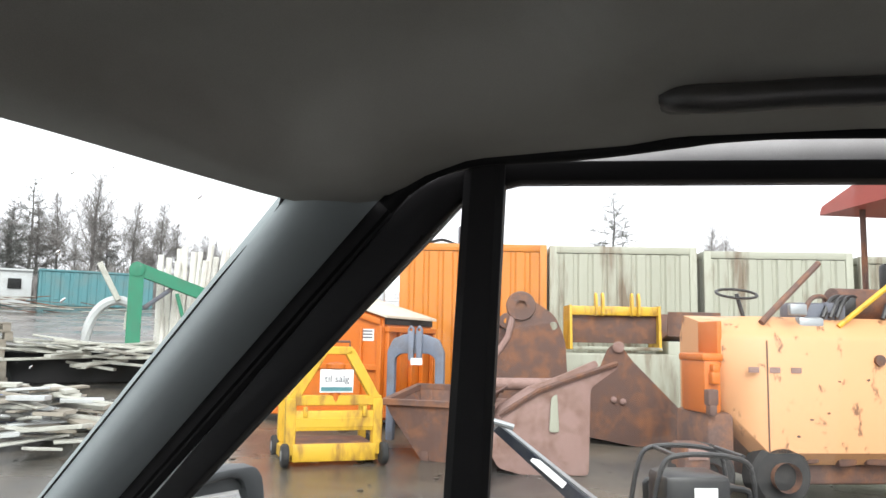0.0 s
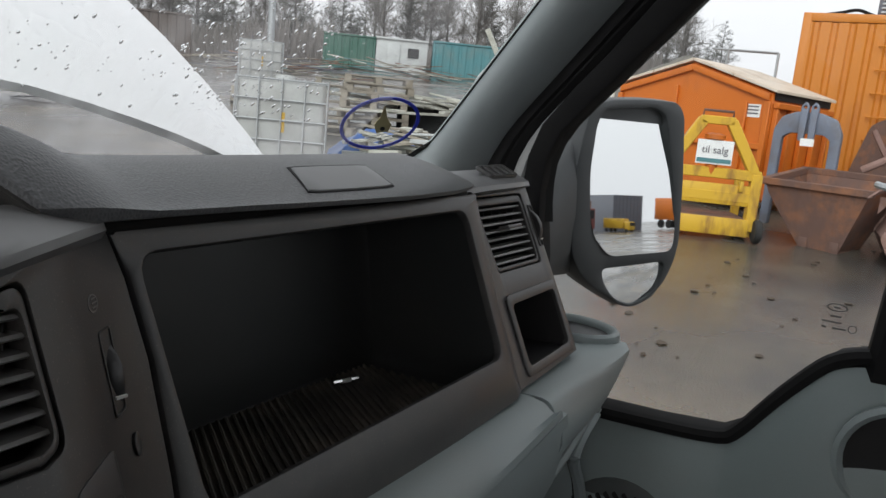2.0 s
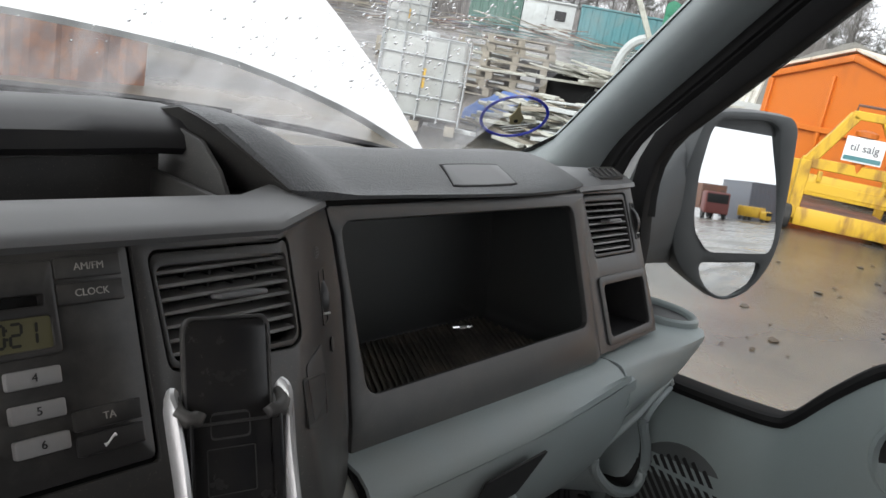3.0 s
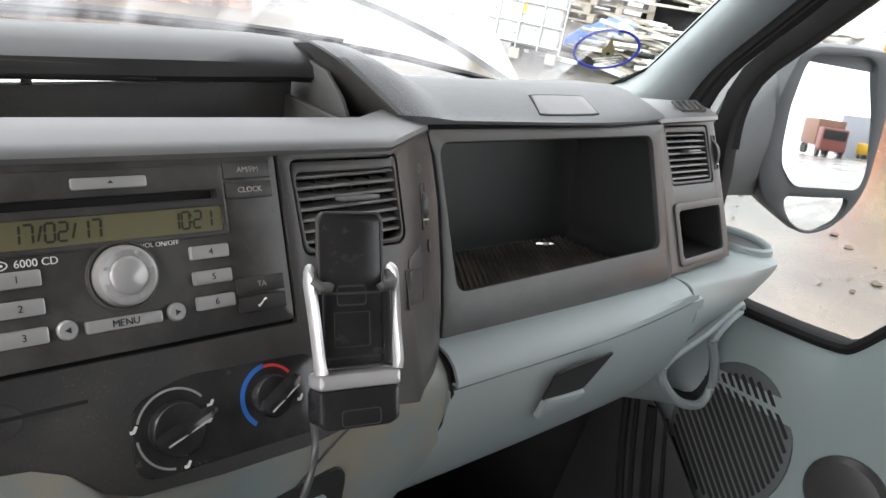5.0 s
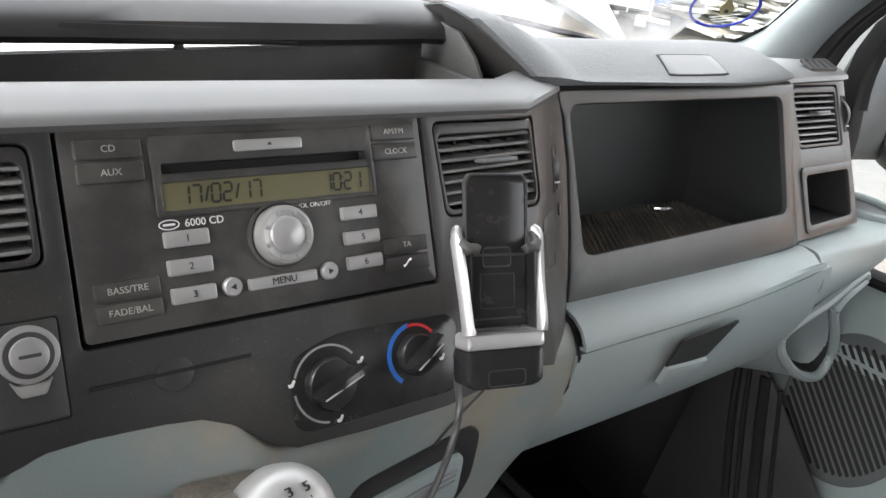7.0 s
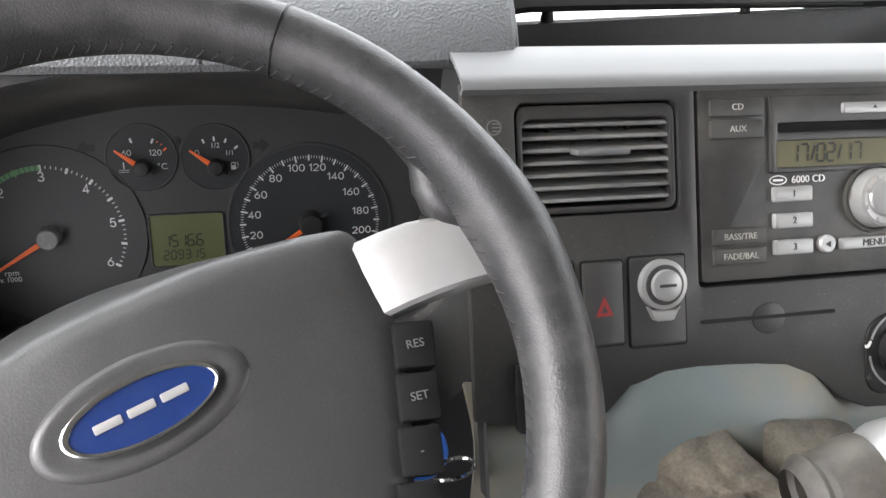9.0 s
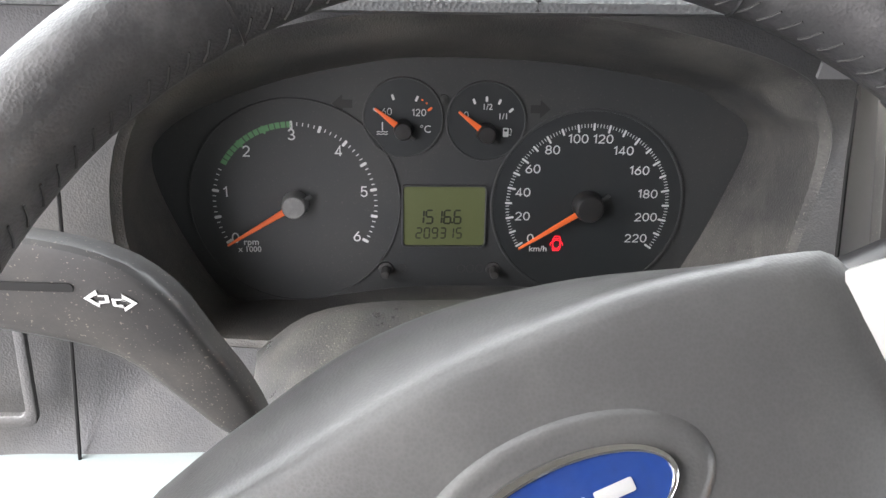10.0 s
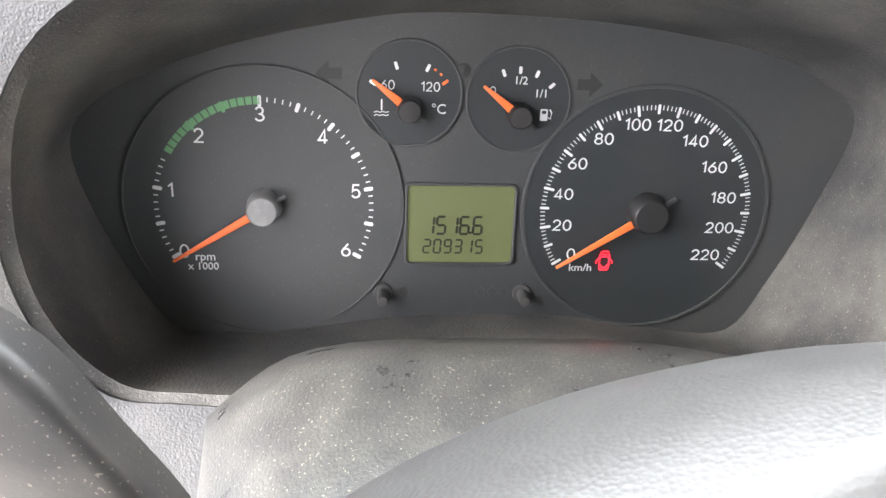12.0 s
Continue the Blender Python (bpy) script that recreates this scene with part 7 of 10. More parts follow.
# misted, dirty film low on the glass
def mist():
    m, n, l, b = material("misted_film")
    n.remove(b)
    tc = n.new("ShaderNodeTexCoord")
    sep = n.new("ShaderNodeSeparateXYZ")
    l.new(tc.outputs["Object"], sep.inputs["Vector"])
    mp = n.new("ShaderNodeMapping")
    mp.inputs["Scale"].default_value = (9, 2.2, 2.2)
    l.new(tc.outputs["Object"], mp.inputs["Vector"])
    nz = n.new("ShaderNodeTexNoise")
    nz.inputs["Scale"].default_value, nz.inputs["Detail"].default_value = 3.0, 8
    l.new(mp.outputs["Vector"], nz.inputs["Vector"])
    fade = n.new("ShaderNodeMapRange")
    fade.inputs["From Min"].default_value, fade.inputs["From Max"].default_value = 1.76, 1.50
    fade.inputs["To Max"].default_value = 1.0
    l.new(sep.outputs["Z"], fade.inputs["Value"])
    cut = n.new("ShaderNodeMapRange")
    cut.inputs["From Min"].default_value, cut.inputs["From Max"].default_value = 0.36, 0.66
    cut.inputs["To Min"].default_value, cut.inputs["To Max"].default_value = 0.03, 0.28
    l.new(nz.outputs["Fac"], cut.inputs["Value"])
    mu_ = n.new("ShaderNodeMath")
    mu_.operation = "MULTIPLY"
    l.new(fade.outputs["Result"], mu_.inputs[0])
    l.new(cut.outputs["Result"], mu_.inputs[1])
    tr, tl, mx = n.new("ShaderNodeBsdfTransparent"), n.new("ShaderNodeBsdfTranslucent"), n.new("ShaderNodeMixShader")
    tl.inputs["Color"].default_value = (0.85, 0.86, 0.86, 1)
    l.new(mu_.outputs["Value"], mx.inputs["Fac"])
    l.new(tr.outputs["BSDF"], mx.inputs[1])
    l.new(tl.outputs["BSDF"], mx.inputs[2])
    l.new(mx.outputs["Shader"], n["Material Output"].inputs["Surface"])
    return m


film_rows = [[(x, ws_y(x, z) - 0.008, z) for x in [-0.80 + 0.08 * i for i in range(21)]] for z in (1.46, 1.52, 1.58, 1.64, 1.70, 1.77)]
film_ob = part("mist", loft(film_rows), mist(), ws, "thin mist and dirt on the glass")
film_ob.visible_shadow = False

# ---- door mirror ----
M_MIRR = surface("mirror_grey_plastic", (0.052, 0.056, 0.060), 0.5, dirt=(0.08, 0.082, 0.08), amount=0.5, big=8, fine=700, bump=0.15, height=0.0003)
MIR = thing("door_mirror", "dark grey door mirror with a large and a small wide-angle glass", "mirror", (1.0, 0.56, 1.33))
MC, MANG = Vector((1.18, 0.55, 1.44)), radians(-30)
mu, mn = Vector((math.cos(MANG), math.sin(MANG), 0)), Vector((math.sin(MANG), -math.cos(MANG), 0))
MM = Matrix(((mu.x, 0, mn.x, MC.x), (mu.y, 0, mn.y, MC.y), (0, 1, 0, MC.z), (0, 0, 0, 1)))
house = roundpoly([(-0.088, 0.140), (-0.057, 0.153), (0.013, 0.160), (0.074, 0.160), (0.090, 0.143), (0.106, 0.05), (0.117, -0.045), (0.112, -0.082), (0.091, -0.122), (0.045, -0.149), (0.018, -0.147), (-0.020, -0.128), (-0.060, -0.106), (-0.090, -0.07), (-0.103, 0.0), (-0.100, 0.08)], 0.03, 4)
big_ = roundpoly([(-0.062, 0.138), (0.030, 0.148), (0.052, 0.140), (0.062, 0.110), (0.082, 0.055), (0.099, -0.03), (0.096, -0.060), (-0.024, -0.067), (-0.056, -0.037), (-0.066, 0.0), (-0.074, 0.055), (-0.072, 0.118)], 0.014, 4)
sml = roundpoly([(-0.031, -0.089), (0.091, -0.079), (0.090, -0.104), (0.075, -0.129), (0.038, -0.145), (0.002, -0.135), (-0.022, -0.110)], 0.016, 4)
rows = []
for s, h in ((1.0, -0.002), (1.012, -0.014), (0.99, -0.045), (0.90, -0.075), (0.70, -0.095), (0.02, -0.105)):
    rows.append([MM @ Vector((0.01 + (x - 0.01) * s, (y - 0.01) * s + 0.01, h)) for x, y in house])
part("housing", loft(rows, True, True), M_MIRR, MIR, "dark grey plastic housing")
part("housing_face", slab(house, [big_, sml], 0.016, flat(MM), (), 0.004, front=0.0085), M_MIRR, MIR)
m_mir, nm_, lm_, bm_ = material("mirror_glass")
bm_.inputs["Base Color"].default_value, bm_.inputs["Metallic"].default_value, bm_.inputs["Roughness"].default_value = (0.86, 0.88, 0.88, 1), 1.0, 0.015
GM_ = MM @ at(0, 0.05, 0) @ at(0, 0, 0, -4.15) @ at(0, -0.05, 0)
part("mirror_glass", slab([(u * 1.03, 0.02 + (v - 0.02) * 1.03) for u, v in big_], (), 0.003, flat(GM_), (), 0, front=0.0035), m_mir, MIR, "large flat mirror glass")
def bulged(u, v, w):
    return MM @ Vector((u, v, w - 0.9 * ((u - 0.03) ** 2 + (v + 0.105) ** 2)))
bm_s = slab(sml, (), 0.003, bulged, [(0, -0.02 + k * 0.015) for k in range(8)] + [(1, -0.088 - 0.013 * k) for k in range(5)], 0, front=0.006)
part("wide_angle_glass", bm_s, m_mir, MIR, "small curved mirror glass")
arm = []
for k in range(9):
    f = k / 8
    top = Vector((0.925, 0.640, 1.416)).lerp(MM @ Vector((-0.085, 0.125, -0.03)), f ** 1.35)
    low = Vector((0.925, 0.625, 1.318)).lerp(MM @ Vector((-0.050, -0.104, -0.03)), f)
    top.z -= 0.05 * math.sin(math.pi * f) * (1 - f)
    low.z += 0.010 * math.sin(math.pi * f)
    c, hh = (top + low) / 2, (top.z - low.z) / 2
    arm.append([c + Vector((0.006 * math.cos(a_), -0.026 * math.cos(a_), hh * math.copysign(abs(math.sin(a_)) ** 0.6, math.sin(a_)))) for a_ in [2 * math.pi * q / 16 for q in range(16)]])
part("mirror_arm", loft(arm, True, True), M_MIRR, MIR, "dark grey mirror arm")

# ---- front of the van ----
hood = thing("bonnet", "white van bonnet standing open in front of the windscreen", "bonnet", (0, 1.05, 1.45))
rear = smoothpath([(0.93, 0.975, 1.425), (0.86, 0.98, 1.452), (0.74, 0.99, 1.496), (0.57, 1.02, 1.540), (0.42, 1.065, 1.556), (0.25, 1.12, 1.563), (0.0, 1.145, 1.566)], 3)
rear = rear + [Vector((-p.x, p.y, p.z)) for p in rear[-2::-1]]
hrows = []
for i in range(9):
    s = i / 8
    row = []
    for p in rear:
        side = abs(p.x) / 0.93
        wd = 1 - 0.08 * s - 0.10 * s * s
        L = 0.88 * (1 - 0.10 * side ** 4)
        el = radians(45 - 10 * s)
        fy, fz = L * s * math.cos(el), L * s * math.sin(el)
        edge = max(0, side - 0.80) / 0.2
        row.append((p.x * wd, p.y + fy - 0.02 * edge * s, p.z + fz + 0.03 * math.sin(math.pi * s) * (1 - side ** 2) * 0.5))
    hrows.append(row)
part("bonnet_panel", thick(loft(hrows), 0.012), M_WHITE, hood, "white painted panel")
setting("cowl", thick(loft([[(x, ws_y(x, 1.47) + dy - 0.02, z) for x in XS] for dy, z in ((0.03, 1.436), (0.07, 1.434), (0.13, 1.425), (0.15, 1.38))]), 0.004), M_RUBBER, "black plastic cowl below the windscreen", "cowl")
for x0, x1 in ((0.12, 0.80), (-0.62, -0.02)):
    w_ = thing("wiper", "black windscreen wiper resting at the foot of the glass", "wiper", (x0, ws_y(x0, 1.47), 1.47), "windscreen wipers")
    pts = []
    for k in range(9):
        x = x0 + (x1 - x0) * k / 8
        z = 1.474 - 0.030 * (2 * k / 8 - 1) ** 2 * (1 if k > 4 else 0.3)
        pts.append(Vector((x, ws_y(x, z) + 0.016, z)))
    part("wiper_blade", tube(pts, 0.005, 6), M_RUBBER, w_)
    part("wiper_arm", tube([p + Vector((0, 0.018, 0.004)) for p in pts[:6]], [0.009, 0.008, 0.007, 0.006, 0.005, 0.004], 6), M_BLACK, w_)

setting("underbody", box((1.78, 1.9, 0.50), at(0, -0.02, 0.33), 0.04), M_RUBBER, "dark underside of the van above the yard", "underbody")

# ---- the yard: wet asphalt rising gently to the far side ----
GX, GY = 0.0624, 0.0227


def gz(x, y):
    return GX * x + GY * y


def gm(x, y, rz=0.0, dz=0.0):
    """A pose standing on the yard."""
    return at(x, y, gz(x, y) + dz, 0, 0, rz)


def wet_ground():
    m, n, l, b = material("wet_asphalt")
    tc = n.new("ShaderNodeTexCoord")
    big, mid, fine = n.new("ShaderNodeTexNoise"), n.new("ShaderNodeTexNoise"), n.new("ShaderNodeTexNoise")
    for t_, s, d in ((big, 0.35, 7), (mid, 0.9, 9), (fine, 70, 4)):
        t_.inputs["Scale"].default_value, t_.inputs["Detail"].default_value = s, d
        l.new(tc.outputs["Object"], t_.inputs["Vector"])
    r1 = n.new("ShaderNodeValToRGB")
    r1.color_ramp.elements[0].position, r1.color_ramp.elements[0].color = 0.36, (0.075, 0.072, 0.068, 1)
    r1.color_ramp.elements[1].position, r1.color_ramp.elements[1].color = 0.66, (0.19, 0.16, 0.12, 1)
    l.new(mid.outputs["Fac"], r1.inputs["Fac"])
    mu_ = n.new("ShaderNodeMixRGB")
    mu_.blend_type, mu_.inputs["Fac"].default_value = "MULTIPLY", 0.5
    l.new(r1.outputs["Color"], mu_.inputs["Color1"])
    l.new(fine.outputs["Color"], mu_.inputs["Color2"])
    l.new(mu_.outputs["Color"], b.inputs["Base Color"])
    rr_ = n.new("ShaderNodeMapRange")
    rr_.inputs["From Min"].default_value, rr_.inputs["From Max"].default_value = 0.40, 0.62
    rr_.inputs["To Min"].default_value, rr_.inputs["To Max"].default_value = 0.06, 0.42
    l.new(big.outputs["Fac"], rr_.inputs["Value"])
    l.new(rr_.outputs["Result"], b.inputs["Roughness"])
    bp = n.new("ShaderNodeBump")
    bp.inputs["Strength"].default_value, bp.inputs["Distance"].default_value = 0.35, 0.012
    l.new(fine.outputs["Fac"], bp.inputs["Height"])
    l.new(bp.outputs["Normal"], b.inputs["Normal"])
    return m


bmg = bmesh.new()
GRID = [-400, -200, -100, -60, -40, -30, -20, -15, -10, -5, 0, 5, 10, 15, 20, 30, 40, 60, 100, 200, 400]
vs = {}
for i, x in enumerate(GRID):
    for j, y in enumerate(GRID):
        vs[i, j] = bmg.verts.new((x, y, gz(x, y)))
for i in range(len(GRID) - 1):
    for j in range(len(GRID) - 1):
        bmg.faces.new((vs[i, j], vs[i + 1, j], vs[i + 1, j + 1], vs[i, j + 1]))
setting("ground", bmg, wet_ground(), "wet grey asphalt yard with brown puddles and dirt", "ground")


# ---- paints and materials of the yard ----
random.seed(41)
lv, lf = [], []
for i in range(420):
    x, y = random.uniform(2.5, 11), random.uniform(-2.5, 5)
    a, r = random.uniform(0, 6.3), random.choice((0.012, 0.02, 0.03, 0.05))
    b0, z0 = len(lv), gz(x, y)
    for k in range(5):
        t_ = a + k * 1.2566
        lv.append((x + r * random.uniform(0.5, 1.1) * math.cos(t_), y + r * random.uniform(0.3, 0.9) * math.sin(t_), z0 + random.uniform(0.003, 0.012)))
    lf.append(tuple(range(b0, b0 + 5)))
me = bpy.data.meshes.new("leaf_litter")
me.from_pydata(lv, [], lf)
me.materials.append(surface("dead_leaves", (0.05, 0.035, 0.022), 0.7, dirt=(0.09, 0.07, 0.05), amount=0.8, big=3, fine=50, bump=0.0))
tagged(new("leaf_litter", me), "dead leaves and grit scattered on wet asphalt", "leaf litter", "", "stuff")

def peel(name, col, rust=(0.16, 0.06, 0.025), amount=0.5, lo=0.55, hi=0.72, big=2.2, streak=3.0, rough=0.5):
    return surface(name, col, rough, dirt=rust, amount=amount, big=big, fine=45, vary=0.10, bump=0.15, height=0.003, streak=streak, lo=lo, hi=hi)


M_ORA = peel("orange_paint", (0.58, 0.145, 0.010), (0.28, 0.08, 0.02), 0.6)
M_ORA2 = peel("orange_container_paint", (0.56, 0.19, 0.014), (0.32, 0.10, 0.02), 0.55, streak=6)
M_YEL = peel("yellow_paint", (0.64, 0.39, 0.03), (0.22, 0.10, 0.03), 0.8, 0.50, 0.66, 7)
M_PALE = peel("pale_container_paint", (0.36, 0.365, 0.29), (0.14, 0.09, 0.05), 0.85, 0.54, 0.68, 2.6, 6)
M_PEACH = peel("faded_orange_paint", (0.66, 0.34, 0.16), (0.16, 0.07, 0.035), 0.9, 0.60, 0.68, 7, 1.5)
M_RUST = surface("rusty_steel", (0.125, 0.07, 0.055), 0.75, dirt=(0.27, 0.115, 0.055), amount=0.95, big=5, fine=60, vary=0.35, bump=0.4, height=0.006)
M_RUSTP = surface("pinkish_rusty_plate", (0.30, 0.19, 0.165), 0.7, dirt=(0.17, 0.09, 0.06), amount=0.8, big=4.5, fine=50, vary=0.15, bump=0.2, height=0.004)
M_STEEL = surface("grey_steel", (0.13, 0.14, 0.17), 0.55, metal=0.2, dirt=(0.16, 0.10, 0.06), amount=0.4, big=5, fine=80, bump=0.1, height=0.002)
M_LID = surface("dirty_pale_lid", (0.62, 0.53, 0.43), 0.5, dirt=(0.35, 0.25, 0.17), amount=0.6, big=3, fine=40, bump=0.1, height=0.003)
M_PAPER = surface("white_paper", (0.82, 0.83, 0.82), 0.7, bump=0.0, big=20)
M_TEALC = surface("teal_container_paint", (0.08, 0.22, 0.24), 0.6, dirt=(0.16, 0.2, 0.19), amount=0.5, big=1, fine=20, bump=0.0)
M_GRN = surface("green_machine_paint", (0.02, 0.20, 0.11), 0.5, dirt=(0.05, 0.14, 0.09), amount=0.5, big=4, fine=40, bump=0.1, height=0.002)
M_GREYW = surface("grey_white_plastic", (0.48, 0.50, 0.50), 0.45, dirt=(0.33, 0.33, 0.31), amount=0.5, big=3, fine=40, bump=0.0)
M_GALV = surface("galvanised_steel", (0.38, 0.40, 0.41), 0.4, metal=0.7, dirt=(0.28, 0.28, 0.27), amount=0.5, big=12, fine=90, bump=0.0)
M_WOOD = surface("weathered_wood", (0.30, 0.27, 0.22), 0.8, dirt=(0.17, 0.15, 0.12), amount=0.7, big=5, fine=90, vary=0.2, bump=0.3, height=0.003)
M_WOODP = surface("pale_painted_boards", (0.47, 0.47, 0.42), 0.7, dirt=(0.26, 0.245, 0.20), amount=0.6, big=6, fine=80, vary=0.15, bump=0.2, height=0.002)
M_BTARP = surface("blue_tarpaulin", (0.04, 0.12, 0.36), 0.4, dirt=(0.1, 0.13, 0.2), amount=0.4, big=6, bump=0.2, height=0.004)
M_TYRE = surface("tyre_rubber", (0.02, 0.02, 0.02), 0.8, dirt=(0.06, 0.055, 0.05), amount=0.5, big=8, fine=60, bump=0.2, height=0.003)
# Bark, twigs and needles lightened in colour to stand for distant haze.
M_BARK = surface("grey_bark", (0.115, 0.11, 0.105), 0.9, dirt=(0.07, 0.065, 0.06), amount=0.6, big=3, fine=30, bump=0.2, height=0.01)
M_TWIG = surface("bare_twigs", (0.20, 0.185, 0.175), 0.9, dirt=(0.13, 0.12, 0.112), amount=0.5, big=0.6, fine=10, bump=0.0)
M_NEEDLE = surface("dull_conifer_needles", (0.13, 0.132, 0.12), 0.9, dirt=(0.10, 0.098, 0.088), amount=0.6, big=0.8, fine=10, bump=0.0)


def corrugated(L, H, depth=0.03, pitch=0.28, M=I4):
    """A ribbed steel wall in the local xz plane, facing -y, from x 0 to L."""
    pts, x = [], 0.0
    q = pitch / 4
    while x < L - 1e-6:
        for dx, y in ((0, 0), (q, 0), (q * 1.5, depth), (q * 2.5, depth), (q * 3, 0)):
            if x + dx <= L:
                pts.append((x + dx, y))
        x += pitch
    pts.append((L, 0))
    return thick(loft([[M @ Vector((a, b, z)) for a, b in pts] for z in (0, H)]), 0.01)


def container(name, M, W, L, H, mat, label, group="", ladder=False, doorend=False):
    """A steel box; its near end lies in local xz (width W), its length runs along +y."""
    c = thing(name, label, "container", tuple(M.translation), group)
    part("end_wall", corrugated(W - 0.16, H - 0.28, 0.03, 0.24, M @ Matrix.Translation((0.08, 0.015, 0.15))), mat, c)
    part("rear_wall", box((W - 0.1, 0.03, H - 0.2), M @ Matrix.Translation((W / 2, L - 0.03, H / 2))), mat, c)
    for x in (0.02, W - 0.02):
        part("side_wall", corrugated(L - 0.16, H - 0.28, 0.03 if x > 1 else -0.03, 0.28, M @ Matrix.Translation((x, 0.08, 0.15)) @ at(0, 0, 0, 0, 0, 90)), mat, c)
    part("roof", box((W - 0.06, L - 0.06, 0.03), M @ Matrix.Translation((W / 2, L / 2, H - 0.04)), 0.008), mat, c)
    for x in (0.06, W - 0.06):
        for y in (0.06, L - 0.06):
            part("corner_post", box((0.12, 0.12, H), M @ Matrix.Translation((x, y, H / 2)), 0.012), mat, c)
    for z in (0.08, H - 0.06):
        for y in (0.05, L - 0.05):
            part("cross_rail", box((W - 0.2, 0.08, 0.12), M @ Matrix.Translation((W / 2, y, z)), 0.01), mat, c)
        for x in (0.05, W - 0.05):
            part("side_rail", box((0.08, L - 0.2, 0.12), M @ Matrix.Translation((x, L / 2, z)), 0.01), mat, c)
    return c


# orange container with ladder and a unit on its roof
OC = at(13.02, 1.98, gz(13.02, 1.98) - 0.05, 0, 0, -86)
oc = container("shipping_container", OC, 2.44, 6.06, 2.62, M_ORA2, "orange steel shipping container with a ladder", "containers in the yard")
for k in range(5):
    z = 0.86 + 0.33 * k
    part("ladder_rung", tube([OC @ Vector(p) for p in ((1.06, 0.02, z), (1.06, -0.06, z), (1.46, -0.06, z), (1.46, 0.02, z))], 0.013, 6), M_ORA2, oc)
ac = thing("roof_unit", "dark grey ventilation unit on the orange container", "ventilation unit", tuple(OC @ Vector((1.3, 0.8, 2.62))))
part("unit_body", box((0.78, 0.6, 0.34), OC @ Matrix.Translation((1.35, 0.8, 2.82)), 0.03), M_STEEL, ac)
for k in range(4):
    part("unit_slat", box((0.7, 0.02, 0.03), OC @ Matrix.Translation((1.35, 0.49, 2.72 + 0.06 * k)), 0.006), M_GALV, ac)
part("unit_base", box((1.0, 0.7, 0.05), OC @ Matrix.Translation((1.35, 0.8, 2.635)), 0.01), M_RUST, ac)
hose = thing("hose", "black hose lying on the container roof", "hose", tuple(OC @ Vector((0.5, 0.4, 2.62))))
part("hose_line", tube(smoothpath([OC @ Vector(p) for p in ((0.3, 0.3, 2.64), (0.5, 0.2, 2.66), (0.7, 0.35, 2.72), (0.9, 0.4, 2.66), (1.0, 0.6, 2.66))], 4), 0.025, 8), M_RUBBER, hose)
# two pale containers beside it
for k, (x, y) in enumerate(((13.28, -0.50), (13.42, -3.05))):
    PC = at(x, y, gz(x, y) - 0.05, 0, 0, -87)
    pc = container("shipping_container", PC, 2.44, 6.06, 2.66, M_PALE, "pale grey-green shipping container with rust stains", "containers in the yard")
PC3 = at(13.56, -5.6, gz(13.5, -5.6) - 0.05, 0, 0, -87)
container("shipping_container", PC3, 2.44, 6.06, 2.66, M_PALE, "pale grey-green shipping container with rust stains", "containers in the yard")

# orange waste bin with a gabled roof: its gable end faces the van
SB = at(9.9, 1.72, gz(9.9, 1.72), 0, 0, -17)
sb = thing("waste_container", "large orange waste container with dirty pale lids", "waste container", tuple(SB.translation))
DB, WB, EV, PK = 1.55, 2.12, 1.42, 1.74
prof = [(0.0, 0.15), (0.0, EV), (WB / 2, PK), (WB, EV), (WB, 0.15)]
bw = loft([[SB @ Vector((x, y, z)) for y, z in prof] for x in (0.0, DB)], True, True)
bmesh.ops.bevel(bw, geom=bw.edges[:], offset=0.012, segments=1, affect="EDGES")
part("bin_body", bw, M_ORA, sb)
slope = lambda y: EV + (PK - EV) * (1 - abs(y - WB / 2) / (WB / 2))
for y0, y1 in ((-0.06, 0.50), (0.52, 1.05), (1.07, 1.60), (1.62, 2.18)):
    part("lid", slab([(-0.05, y0), (DB + 0.04, y0), (DB + 0.04, y1), (-0.05, y1)], (), 0.035, lambda u, v, w: SB @ Vector((u, v, slope(v) + 0.055 + w)), [(0, 0.4), (0, 0.8), (0, 1.2)], 0.01), M_LID, sb, "dirty pale lid")
for sgn in (0, 1):
    part("gable_rail", slab([(0.03, -0.10), (WB / 2, -0.10), (WB / 2, -0.02), (0.03, -0.02)], (), 0.05, lambda u, v, w, sgn=sgn: SB @ Vector((-w - 0.02, u if sgn == 0 else WB - u, slope(u) + v)), (), 0.008, front=0.03), M_ORA, sb)
for y, z0, z1, wd in ((0.04, 0.15, EV - 0.1, 0.07), (0.30, 0.2, 1.30, 0.03), (WB - 0.04, 0.15, EV - 0.1, 0.07), (1.25, 0.2, 1.45, 0.05)):
    part("rib", box((0.05, wd, z1 - z0), SB @ Matrix.Translation((-0.025, y, (z0 + z1) / 2)), 0.008, 1), M_ORA, sb)
for z in (0.20, 0.80):
    part("rail", box((0.05, WB - 0.1, 0.07), SB @ Matrix.Translation((-0.027, WB / 2, z)), 0.008, 1), M_ORA, sb)
# Near-black strip on the wall stands for shade below the lids.
part("eave_gap", box((DB - 0.04, 0.02, 0.10), SB @ Matrix.Translation((DB / 2, -0.014, EV - 0.03)), 0.004, 1), M_GROOVE, sb, "near-black strip for the shade under the lid")
for k in range(5):
    x = 0.05 + k * (DB - 0.1) / 4
    part("rib", box((0.06, 0.06, 1.14), SB @ Matrix.Translation((x, -0.035, 0.74)), 0.008, 1), M_ORA, sb)
for z in (0.22, 1.28):
    part("rail", box((DB, 0.07, 0.07), SB @ Matrix.Translation((DB / 2, -0.045, z)), 0.008, 1), M_ORA, sb)
